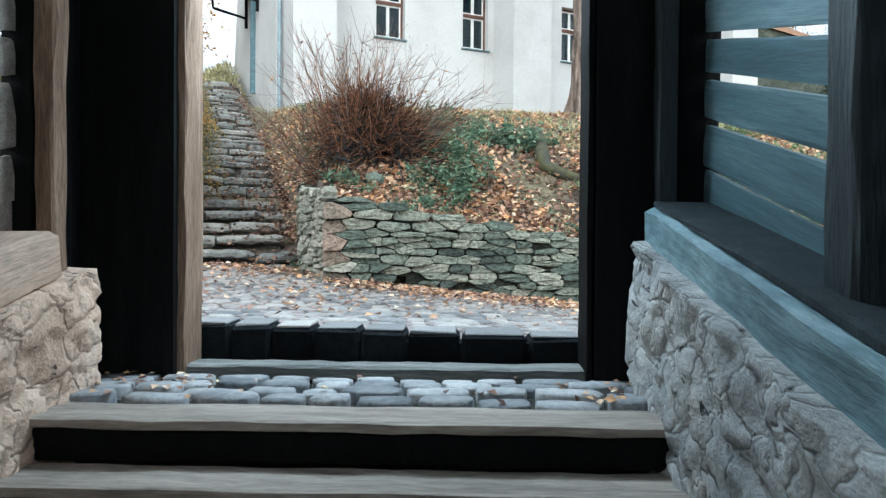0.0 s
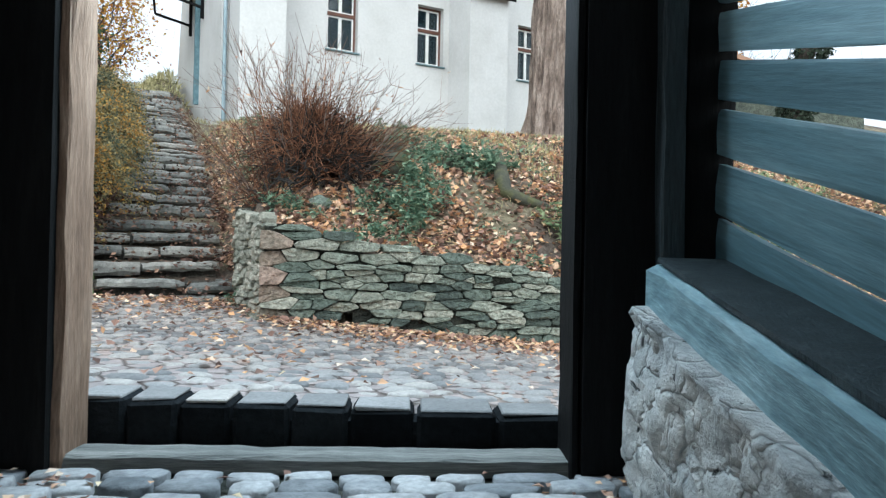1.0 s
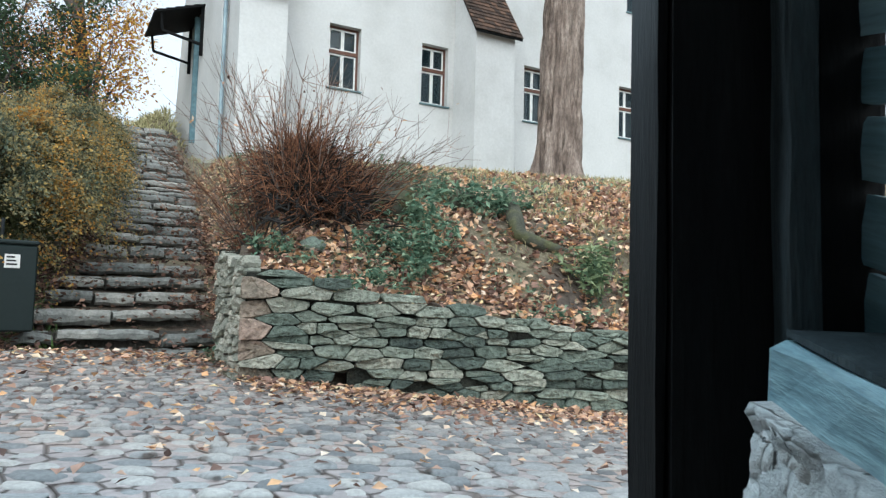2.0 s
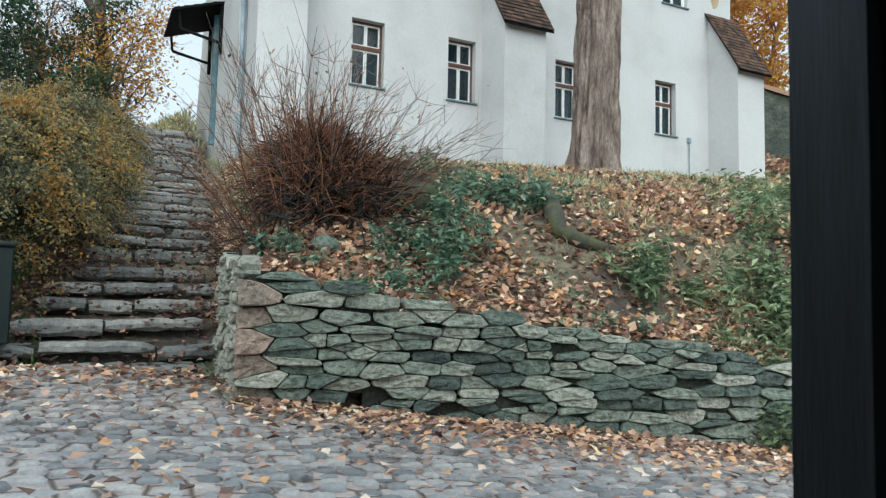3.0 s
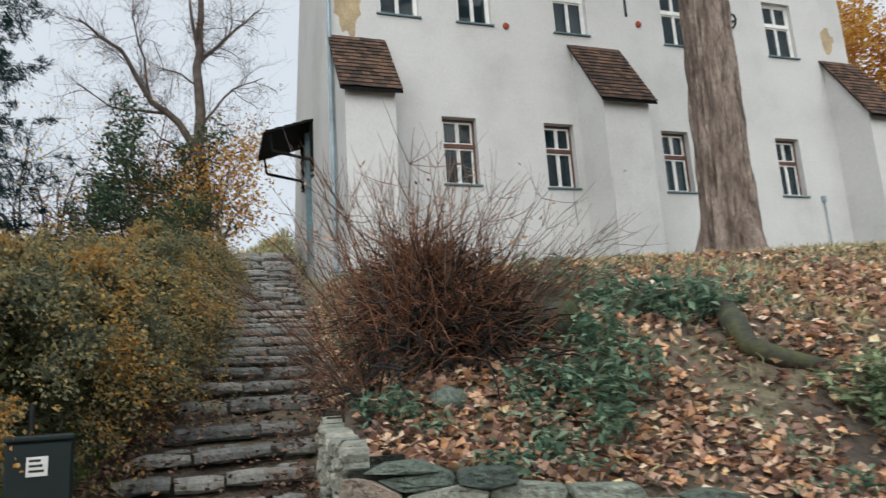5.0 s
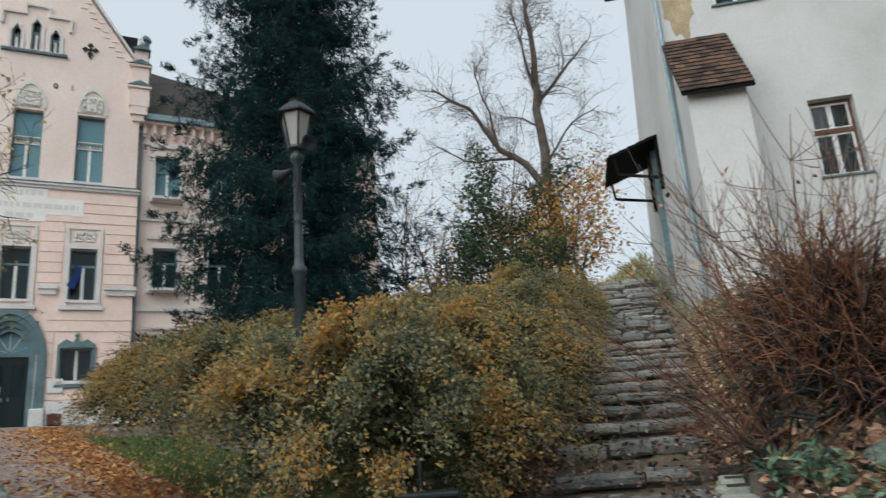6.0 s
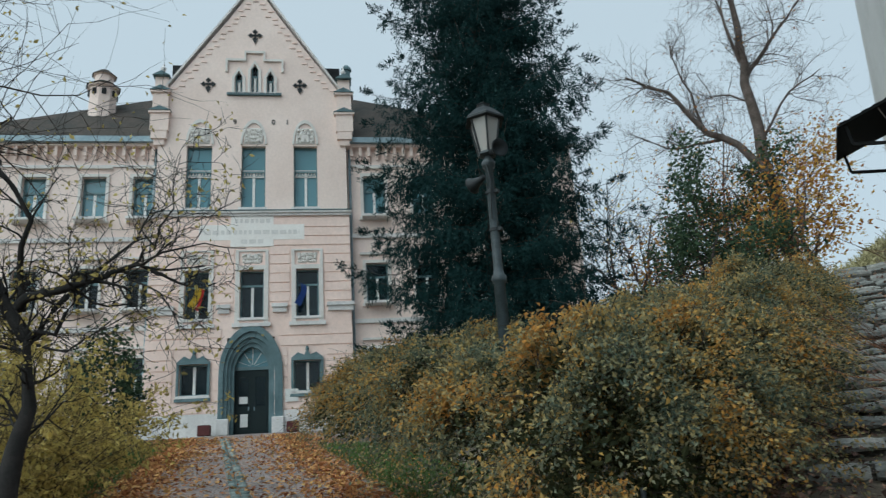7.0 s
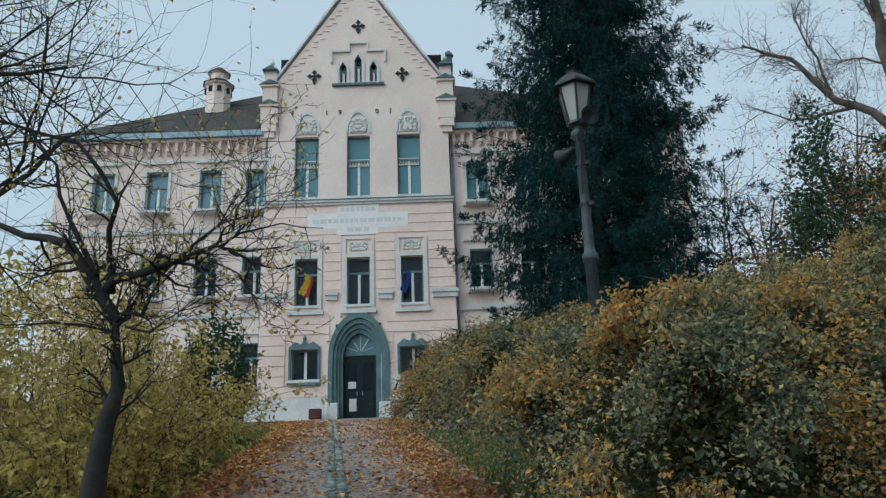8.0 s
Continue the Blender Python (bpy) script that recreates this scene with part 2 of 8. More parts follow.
M_LAMPIRON = surface("grey_green_cast_iron", [(0.3, (0.022, 0.032, 0.036)), (0.7, (0.058, 0.075, 0.083))], 6, 50, 0.5, 0.2, 0.002, spec=0.4, grain=0.3)
M_ZINC = surface("blue_grey_zinc_pipe", [(0.3, (0.20, 0.27, 0.31)), (0.7, (0.32, 0.40, 0.44))], 3, 30, 0.45, 0.1, 0.002, metal=0.3, grain=0.15)
M_BARK = surface("grey_brown_furrowed_bark", [(0.3, (0.09, 0.068, 0.056)), (0.45, (0.24, 0.185, 0.155)), (0.6, (0.38, 0.305, 0.26)), (0.8, (0.55, 0.46, 0.4))], 2.6, 16, 0.95, 1.0, 0.1, stretch=(2.0, 2.0, 0.6), grain=0.45)
M_BARKDARK = surface("dark_wet_bark", [(0.3, (0.025, 0.021, 0.018)), (0.7, (0.075, 0.06, 0.05))], 4, 30, 0.9, 0.6, 0.01, grain=0.3)
M_GREYBARK = surface("grey_brown_bark", [(0.3, (0.06, 0.048, 0.042)), (0.7, (0.15, 0.12, 0.105))], 4, 30, 0.9, 0.6, 0.01, grain=0.3)
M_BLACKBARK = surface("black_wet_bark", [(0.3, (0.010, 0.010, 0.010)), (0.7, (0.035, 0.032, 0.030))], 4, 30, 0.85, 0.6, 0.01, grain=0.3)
M_TWIG = surface("red_brown_twig", [(0.2, (0.055, 0.027, 0.014)), (0.55, (0.15, 0.066, 0.038)), (0.8, (0.31, 0.155, 0.085)), (0.95, (0.5, 0.34, 0.21))], 2, 20, 0.9, 0, vary="island", amount=0.6, grain=0.2)
M_TWIGGREY = surface("grey_bare_twig", [(0.2, (0.10, 0.085, 0.075)), (0.8, (0.26, 0.21, 0.18))], 2, 20, 0.9, 0, vary="island", amount=0.6, grain=0.2)


def foliage(name, stops, hue=0.02, scale=0.8, amount=0.55, glow=0.3):
    return surface(name, stops, scale, 12, 0.8, 0, vary="island", amount=amount, hue=hue, through_light=glow, grain=0.2, spec=0.06)


M_HEDGE = foliage("autumn_hedge_leaf", [(0.2, (0.0335, 0.0511, 0.0407)), (0.36, (0.0927, 0.119, 0.0864)), (0.45, (0.198, 0.203, 0.131)), (0.52, (0.344, 0.291, 0.145)), (0.59, (0.485, 0.3, 0.0883)), (0.65, (0.495, 0.211, 0.053)), (0.71, (0.318, 0.291, 0.155)), (0.85, (0.207, 0.243, 0.177))], 0.008, 1.3, 0.22)
M_SPRUCE = foliage("dark_spruce_needle", [(0.2, (0.007, 0.024, 0.024)), (0.6, (0.017, 0.045, 0.045)), (0.9, (0.045, 0.083, 0.077))], 0.01, 0.6, 0.5, 0.1)
M_GREENLEAF = foliage("dark_green_leaf", [(0.2, (0.03, 0.055, 0.038)), (0.6, (0.075, 0.115, 0.065)), (0.9, (0.16, 0.19, 0.1))])
M_YELLOWLEAF = foliage("yellow_autumn_leaf", [(0.2, (0.42, 0.25, 0.04)), (0.6, (0.7, 0.44, 0.07)), (0.9, (0.8, 0.58, 0.13))], glow=0.6)
M_OLIVELEAF = foliage("yellow_green_leaf", [(0.2, (0.24, 0.22, 0.085)), (0.5, (0.5, 0.4, 0.135)), (0.8, (0.7, 0.53, 0.2))], glow=0.5)
M_AMBERLEAF = foliage("amber_autumn_leaf", [(0.2, (0.36, 0.17, 0.04)), (0.6, (0.62, 0.34, 0.08)), (0.9, (0.75, 0.48, 0.15))], glow=0.6)
M_RUSTLEAF = foliage("rust_autumn_leaf", [(0.2, (0.22, 0.10, 0.04)), (0.6, (0.44, 0.21, 0.07)), (0.9, (0.55, 0.32, 0.10))], glow=0.6)
M_WEED = foliage("green_weed_leaf", [(0.2, (0.05, 0.1, 0.075)), (0.5, (0.16, 0.25, 0.175)), (0.8, (0.38, 0.46, 0.32))], 0.02, 1.2)
M_NETTLE = foliage("pale_nettle_leaf", [(0.2, (0.06, 0.105, 0.065)), (0.5, (0.2, 0.27, 0.15)), (0.8, (0.5, 0.53, 0.32))], 0.02, 1.2)
M_THRESHOLD = surface("split_threshold_timber", [(0.2, (0.07, 0.076, 0.073)), (0.5, (0.2, 0.206, 0.195)), (0.8, (0.42, 0.412, 0.385))], 1.5, 14, 0.75, 1.0, 0.014, stretch=(0.7, 8, 10), grain=0.45, along=0.0)
M_GRASS = foliage("pale_autumn_grass", [(0.2, (0.2, 0.2, 0.1)), (0.55, (0.43, 0.4, 0.22)), (0.85, (0.66, 0.57, 0.38))], 0.015, 0.8)
M_LITTER = foliage("fallen_leaf", [(0.1, (0.1, 0.07, 0.058)), (0.33, (0.33, 0.21, 0.16)), (0.52, (0.56, 0.37, 0.27)), (0.7, (0.7, 0.39, 0.21)), (0.84, (0.8, 0.65, 0.54)), (0.97, (0.8, 0.6, 0.24))], 0.012, 1.5, 0.8, 0.15)
M_ORANGELITTER = foliage("orange_road_leaf", [(0.1, (0.22, 0.10, 0.05)), (0.4, (0.50, 0.24, 0.10)), (0.8, (0.66, 0.36, 0.16)), (0.97, (0.72, 0.50, 0.2))], 0.012, 1.5, 0.8, 0.15)
M_IVY = foliage("dark_ivy_leaf", [(0.3, (0.022, 0.034, 0.026)), (0.8, (0.075, 0.095, 0.07))])


def glass_material(name, tint, rough=0.05, alpha=0.55):
    m = bpy.data.materials.new(name)
    m.use_nodes = True
    nt = m.node_tree
    b = nt.nodes["Principled BSDF"]
    b.inputs["Base Color"].default_value = (*tint, 1)
    b.inputs["Roughness"].default_value = rough
    b.inputs["Specular IOR Level"].default_value = 0.5
    tr = nt.nodes.new("ShaderNodeBsdfTransparent")
    mx = nt.nodes.new("ShaderNodeMixShader")
    mx.inputs[0].default_value = alpha
    nt.links.new(tr.outputs[0], mx.inputs[1])
    nt.links.new(b.outputs[0], mx.inputs[2])
    nt.links.new(mx.outputs[0], nt.nodes["Material Output"].inputs[0])
    n = node(nt, "ShaderNodeTexNoise", i_Scale=1.2, i_Detail=2.0)
    geo = nt.nodes.new("ShaderNodeNewGeometry")
    nt.links.new(geo.outputs["Position"], n.inputs["Vector"])
    bp = node(nt, "ShaderNodeBump", i_Strength=0.25, i_Distance=0.03)
    nt.links.new(n.outputs[0], bp.inputs["Height"])
    nt.links.new(bp.outputs[0], b.inputs["Normal"])
    return m


M_GLASS = glass_material("old_window_glass", (0.012, 0.024, 0.03), 0.05, 0.6)
# The sky's reflection is painted into this blue base colour.
M_GLASSBLUE = glass_material("sky_reflecting_glass", (0.14, 0.275, 0.325), 0.08, 0.85)
M_LANTERN = glass_material("milky_lantern_glass", (0.34, 0.33, 0.31), 0.3, 0.6)


def plain(name, c, rough=0.7):
    return surface(name, [(0.3, tuple(v * 0.85 for v in c)), (0.7, c)], 5, 30, rough, 0.1, 0.002, grain=0.1)


M_BIN = plain("dark_green_bin_paint", (0.012, 0.02, 0.02), 0.5)
M_PAPER = plain("white_paper", (0.75, 0.75, 0.73))
M_BAR = plain("grey_lettering", (0.72, 0.69, 0.67))
M_INKBAR = plain("black_lettering", (0.03, 0.03, 0.03))
M_RED = plain("red_flag_cloth", (0.55, 0.04, 0.03))
M_YELLOW = plain("yellow_flag_cloth", (0.70, 0.48, 0.05))
M_BLUE = plain("blue_flag_cloth", (0.03, 0.07, 0.28))
M_POT = plain("dark_red_planter", (0.10, 0.03, 0.03))
M_DOOR = plain("dark_green_door_paint", (0.008, 0.018, 0.02), 0.65)
M_RUST = plain("rusty_disc", (0.28, 0.06, 0.03))
# ---- building helpers ----
rng = np.random.default_rng(7)
R = random.Random(11)


def thing(name, m=None, label="", category="", group="", kind=""):
    ob = new(name)
    ob.empty_display_size = 0.2
    ob.matrix_basis = m if m is not None else Matrix()
    return tagged(ob, label, category, group, kind)


def link_mesh(name, me, material, parent=None, label="", m=None):
    if material is not None and not me.materials:
        me.materials.append(material)
    ob = new(name, me)
    if parent is not None:
        ob.parent = parent
    if m is not None:
        ob.matrix_basis = m
    if label:
        ob["label"] = label
    return ob


def part(name, bm, material, parent=None, label="", m=None, smooth=False):
    me = bpy.data.meshes.new(name)
    bmesh.ops.recalc_face_normals(bm, faces=bm.faces)
    bm.to_mesh(me)
    bm.free()
    if smooth:
        me.polygons.foreach_set("use_smooth", [True] * len(me.polygons))
    return link_mesh(name, me, material, parent, label, m)


def box(bm, x0, x1, y0, y1, z0, z1, bevel=0.0, jitter=0.0):
    vs = [bm.verts.new((x + R.uniform(-jitter, jitter), y + R.uniform(-jitter, jitter), z + R.uniform(-jitter, jitter)))
          for z in (z0, z1) for x, y in ((x0, y0), (x1, y0), (x1, y1), (x0, y1))]
    fs = [bm.faces.new([vs[i] for i in f]) for f in ((3, 2, 1, 0), (4, 5, 6, 7), (0, 1, 5, 4), (1, 2, 6, 5), (2, 3, 7, 6), (3, 0, 4, 7))]
    if bevel:
        es = list({e for f in fs for e in f.edges})
        bmesh.ops.bevel(bm, geom=es, offset=bevel, segments=1, affect="EDGES")
    return vs


def boxed(*a, **k):
    bm = bmesh.new()
    box(bm, *a, **k)
    return bm


def prism(bm, pts, y0, y1):
    """An outline in x and z, pushed from y0 to y1."""
    a = [bm.verts.new((x, y0, z)) for x, z in pts]
    b = [bm.verts.new((x, y1, z)) for x, z in pts]
    n = len(pts)
    bm.faces.new(a)
    bm.faces.new(b[::-1])
    for i in range(n):
        bm.faces.new((a[i], b[i], b[(i + 1) % n], a[(i + 1) % n]))


def lathe(bm, profile, sides=12, cx=0.0, cy=0.0):
    rings = []
    for r, z in profile:
        rings.append([bm.verts.new((cx + r * math.cos(2 * math.pi * i / sides), cy + r * math.sin(2 * math.pi * i / sides), z)) for i in range(sides)])
    for a, b in zip(rings, rings[1:]):
        for i in range(sides):
            bm.faces.new((a[i], a[(i + 1) % sides], b[(i + 1) % sides], b[i]))
    bm.faces.new(rings[0][::-1])
    bm.faces.new(rings[-1])


class Tubes:
    """Many tapered round bars in one mesh."""

    def __init__(self):
        self.v, self.f, self.n = [], [], 0

    def add(self, pts, radii, sides=4):
        pts = np.asarray(pts, float)
        k = len(pts)
        d = np.gradient(pts, axis=0)
        d /= np.linalg.norm(d, axis=1)[:, None] + 1e-9
        ref = np.array([0.31, 0.17, 0.93]) if abs(d[0][2]) < 0.8 else np.array([1.0, 0.1, 0.0])
        u = np.cross(d, ref)
        u /= np.linalg.norm(u, axis=1)[:, None] + 1e-9
        w = np.cross(d, u)
        a = np.arange(sides) * 2 * np.pi / sides
        ring = (u[:, None, :] * np.cos(a)[None, :, None] + w[:, None, :] * np.sin(a)[None, :, None]) * np.asarray(radii)[:, None, None] + pts[:, None, :]
        self.v.append(ring.reshape(-1, 3))
        i = np.arange(k - 1)[:, None] * sides + np.arange(sides)[None, :]
        j = np.arange(k - 1)[:, None] * sides + (np.arange(sides)[None, :] + 1) % sides
        self.f.append((np.stack([i, j, j + sides, i + sides], -1).reshape(-1, 4)) + self.n)
        self.n += k * sides

    def mesh(self, name, smooth=True):
        return quads(name, np.concatenate(self.v), np.concatenate(self.f), smooth)


def quads(name, verts, faces, smooth=False):
    me = bpy.data.meshes.new(name)
    nv, nf = len(verts), len(faces)
    me.vertices.add(nv)
    me.vertices.foreach_set("co", np.asarray(verts, np.float32).ravel())
    me.loops.add(nf * 4)
    me.loops.foreach_set("vertex_index", np.asarray(faces, np.int32).ravel())
    me.polygons.add(nf)
    me.polygons.foreach_set("loop_start", np.arange(0, nf * 4, 4, dtype=np.int32))
    me.polygons.foreach_set("use_smooth", np.full(nf, smooth))
    me.update(calc_edges=True)
    return me


def leaf_mesh(name, pts, size, up=0.3, lying=0.0, aspect=0.55, droop=0.0, seed=1, dirs=None, loose=0.35):
    """One bent four-cornered leaf at each point."""
    r = np.random.default_rng(seed)
    n = len(pts)
    a = r.normal(size=(n, 3))
    a[:, 2] = a[:, 2] * (1 - lying) * 0.8 + up * (1 - lying) - droop
    if dirs is not None:
        a = dirs + r.normal(size=(n, 3)) * loose
    a /= np.linalg.norm(a, axis=1)[:, None]
    b = r.normal(size=(n, 3)) * (1 - 0.6 * lying)
    nz = np.array([0, 0, 1.0]) * (0.6 + 2.5 * lying) + b
    w = np.cross(a, nz)
    w /= np.linalg.norm(w, axis=1)[:, None] + 1e-9
    nn = np.cross(w, a)
    s = (size * (0.6 + 0.8 * r.random(n)))[:, None]
    bend = (0.15 + 0.25 * r.random(n))[:, None]
    p0 = pts
    p1 = pts + a * s * 0.5 + w * s * aspect * 0.5 + nn * s * bend * 0.4
    p2 = pts + a * s - nn * s * bend * 0.3
    p3 = pts + a * s * 0.5 - w * s * aspect * 0.5 + nn * s * bend * 0.4
    v = np.stack([p0, p1, p2, p3], 1).reshape(-1, 3)
    return quads(name, v, np.arange(n * 4).reshape(-1, 4))


def in_blobs(blobs, n, seed=3, inner=0.55, clump=10, spread=0.09):
    """Points in clumps near the skins of ellipsoids: centre, radii."""
    r = np.random.default_rng(seed)
    vol = np.array([(b[1][0] * b[1][1] * b[1][2]) ** (2 / 3) for b in blobs])
    k = r.choice(len(blobs), n // clump, p=vol / vol.sum())
    c = np.array([b[0] for b in blobs], float)[k]
    s = np.array([b[1] for b in blobs], float)[k]
    d = r.normal(size=(len(k), 3))
    d /= np.linalg.norm(d, axis=1)[:, None]
    rad = inner + (1.05 - inner) * r.random(len(k)) ** 0.5
    lump = np.array([noise.noise(Vector(p) * 1.7) for p in c + d * s])
    p = c + d * s * (rad * (1 + 0.28 * lump))[:, None]
    # leave out what lies deep inside another blob
    keep = np.ones(len(p), bool)
    for b in blobs:
        q = (p - np.array(b[0])) / np.array(b[1])
        keep &= (q ** 2).sum(1) > 0.3
    p = p[keep]
    q = np.repeat(p, clump, 0)
    return q + r.normal(size=q.shape) * spread


def grow(t, tips, p, d, length, radius, level, r, spread=0.7, wander=0.25, lift=0.05, kids=(3, 4), shrink=0.62, bare_part=0.3, sides=(8, 6, 4, 3, 3, 3), ends=0.35):
    """A limb with its own limbs, down to twigs."""
    seg = max(3, int(7 - level))
    pts, dirs = [np.array(p, float)], [np.array(d, float)]
    for _ in range(seg):
        dd = dirs[-1] + r.normal(size=3) * wander
        dd[2] += lift
        dd /= np.linalg.norm(dd)
        dirs.append(dd)
        pts.append(pts[-1] + dd * length / seg)
    radii = np.linspace(radius, radius * ends, seg + 1)
    t.add(pts, radii, sides[min(level, 5)])
    if level >= len(kids):
        tips.extend(pts[1:])
        return
    for k in range(kids[level]):
        f = bare_part + (1 - bare_part) * (k + r.random()) / kids[level]
        f = min(f, 0.99)
        i = min(int(f * seg), seg - 1)
        q = pts[i] + (pts[i + 1] - pts[i]) * (f * seg - i)
        side = r.normal(size=3)
        side -= side.dot(dirs[i]) * dirs[i]
        side /= np.linalg.norm(side)
        nd = dirs[i] * (1 - spread * 0.5) + side * spread
        nd /= np.linalg.norm(nd)
        grow(t, tips, q, nd, length * shrink * (0.7 + 0.5 * r.random()), max(radii[i] * 0.62, 0.004), level + 1, r, spread, wander, lift, kids, shrink, 0.15, sides, ends)


def stone_mesh(name, w, h, depth, r, corners=9, dome=0.3, rough=0.16, rounded=True):
    """A rounded uneven block of width w, height h, its face towards -y."""
    bm = bmesh.new()
    out = []
    for i in range(corners):
        a = 2 * math.pi * (i + r.uniform(-0.25, 0.25)) / corners + 0.3
        c, s = math.cos(a), math.sin(a)
        k = (abs(c) ** 7 + abs(s) ** 7) ** (-1 / 7)
        out.append((c * k * w / 2 * (1 - rough * r.random()), s * k * h / 2 * (1 - rough * r.random())))
    bk = [bm.verts.new((x, depth, z)) for x, z in out]
    md = [bm.verts.new((x, r.uniform(0, 0.15) * depth, z)) for x, z in out]
    e = min(w, h) * dome
    ft = [bm.verts.new((x * max(0.3, 1 - e / w * 1.1), -e * r.uniform(0.25, 0.55), z * max(0.3, 1 - e / h * 1.1))) for x, z in out]
    mid = bm.verts.new((r.uniform(-0.1, 0.1) * w, -e * r.uniform(0.4, 0.75), r.uniform(-0.1, 0.1) * h))
    for i in range(corners):
        j = (i + 1) % corners
        bm.faces.new((bk[i], bk[j], md[j], md[i]))
        bm.faces.new((md[i], md[j], ft[j], ft[i]))
        bm.faces.new((ft[i], ft[j], mid))
    bmesh.ops.recalc_face_normals(bm, faces=bm.faces)
    me = bpy.data.meshes.new(name)
    bm.to_mesh(me)
    bm.free()
    me.polygons.foreach_set("use_smooth", np.full(len(me.polygons), rounded))
    return me


# ---- the lie of the land ----
GATE = Matrix.Translation((-5.4, -15.4, 0)) @ Matrix.Rotation(radians(-27), 4, "Z")
SCHOOL = Matrix.Translation((-27.35, 9.6, 0)) @ Matrix.Rotation(radians(36.1), 4, "Z")


def smooth(a, b, v):
    t = min(max((v - a) / (b - a), 0), 1)
    return t * t * (3 - 2 * t)


def gate_xy(x, y):
    dx, dy = x + 5.4, y + 15.4
    return 0.891 * dx - 0.454 * dy, 0.454 * dx + 0.891 * dy


STAIR_Y = [-10.6, -9.3, -4.2, 1.5, 2.9, 9.0, 14.0]
STAIR_Z = [0.05, 0.52, 2.2, 4.62, 5.15, 5.5, 6.0]


def stair_z(y):
    return float(np.interp(y, STAIR_Y, STAIR_Z))


def stair_left(y):
    return float(np.interp(y, [-10.6, -9, -7.2, -5, 0.4, 6], [-6.35, -6.0, -5.55, -5.25, -4.7, -4.45]))


def stair_right(y):
    return float(np.interp(y, [-10.6, -8.7, -6.4, -3.9, 0.5, 3, 8], [-4.62, -4.4, -4.02, -3.68, -3.5, -3.3, -3.2]))


def wall_u(x):
    return (x + 4.74) / 0.9636


def wall_top(u):
    return float(np.interp(u, [-0.2, 0.2, 1.1, 2.35, 3.45, 4.2, 5.3], [0.98, 0.93, 0.74, 0.57, 0.44, 0.30, 0.12]))


def street_z(x, y):
    gx, gy = gate_xy(x, y)
    gx = min(max(gx, -3), 9)
    k = min(max(gy / 3.6, 0), 1)
    s = (x + 6.2) * -0.687 + (y + 13) * 0.727
    return -0.033 * gx + k * (0.035 - 0.07 * (min(gx, 5) + 1.05)) * smooth(-3.2, -1.2, gx) + 0.112 * min(max(s - 0.6, 0), 29.5) * smooth(1.5, -1.0, gx - 1.0)


def bank_z(x, y):
    u = wall_u(x)
    yw = -11.8 - 0.277 * (x + 4.74)
    d = max(y - yw, 0)
    z = 0.92 + 0.36 * min(d, 5) + 0.155 * max(min(d, 12.4) - 5, 0)
    z = wall_top(u) - 0.04 + 0.15 * d + (z - wall_top(u) + 0.04 - 0.15 * d) * smooth(0.2, 2.0, d)
    z = min(z, 4.42) + 0.55 * min(max(y + 3, 0), 9) * smooth(13.6, 16, x)
    return z + 0.05 * noise.noise(Vector((x * 0.9, y * 0.9, 3)))


def ground_z(x, y):
    gx, gy = gate_xy(x, y)
    zs = street_z(x, y)
    yw = -11.8 - 0.277 * (x + 4.74)
    sl, sr = stair_left(y), stair_right(y)
    z = zs
    if y > -10.75:
        st = stair_z(y) - 0.16
        if x <= sl:
            z = st + (zs - st) * smooth(0.3, 4.0, sl - x)
        elif x < sr:
            z = st
        else:
            z = st + (bank_z(x, y) - st) * smooth(0.02, 0.55, x - sr)
    if x > sr - 0.1 and y < -9.5 and x > -4.56:
        w = smooth(0.2, 0.36, y - yw)
        z = zs + (z if y > -10.75 else bank_z(x, y)) * w - zs * w
    if y > 2.9 and -7 < x < -2:
        z += 1.0 * smooth(2.9, 5.5, y) * smooth(-4.9, -3.1, x) * smooth(12, 7, y)
    if y > 14:
        z += 0.03 * min(y - 14, 60)
    if gy < 0.3:
        z = min(z, z - 0.45 * smooth(0.3, 0.1, gy)) if abs(gx) < 1.9 else z
        if gy < 0 and z < 2:
            z -= 0.28 * min(-gy, 30) + (0.5 if abs(gx) < 1.9 else 0)
    return z


def is_paved(x, y):
    gx, gy = gate_xy(x, y)
    s = (x + 6.2) * -0.687 + (y + 13) * 0.727
    off = (x + 6.2) * 0.727 + (y + 13) * 0.687
    yw = -11.8 - 0.277 * (x + 4.74)
    if ground_z(x, y) > street_z(x, y) + 0.12:
        return False
    if s > 1.5:
        return -2.7 < off < 2.0
    return gy > 0.2 and y < max(yw, -10.9 if x < -4.7 else -99) + 0.15
# ---- ground: one sheet to the horizon ----
def axis(lo, hi, step):
    core = np.arange(lo, hi + 1e-6, step)
    low, high = [], []
    a, s = lo, step
    while a > -3200:
        s *= 1.35
        a -= s
        low.append(a)
    b, s = hi, step
    while b < 3200:
        s *= 1.35
        b += s
        high.append(b)
    return np.concatenate([low[::-1], core, high])


GX, GY = axis(-14, 6, 0.13), axis(-17, 2, 0.13)
gv = np.array([(x, y, ground_z(x, y)) for y in GY for x in GX])
nx, ny = len(GX), len(GY)
ii = (np.arange(ny - 1)[:, None] * nx + np.arange(nx - 1)[None, :]).ravel()
ground_me = quads("ground", gv, np.stack([ii, ii + 1, ii + nx + 1, ii + nx], 1), True)
M_EARTH = surface("leafy_autumn_earth", [(0.2, (0.05, 0.042, 0.036)), (0.42, (0.11, 0.088, 0.072)), (0.6, (0.17, 0.15, 0.10)), (0.85, (0.27, 0.225, 0.165))], 1.2, 18, 0.95, 0.9, 0.05, grain=0.45)


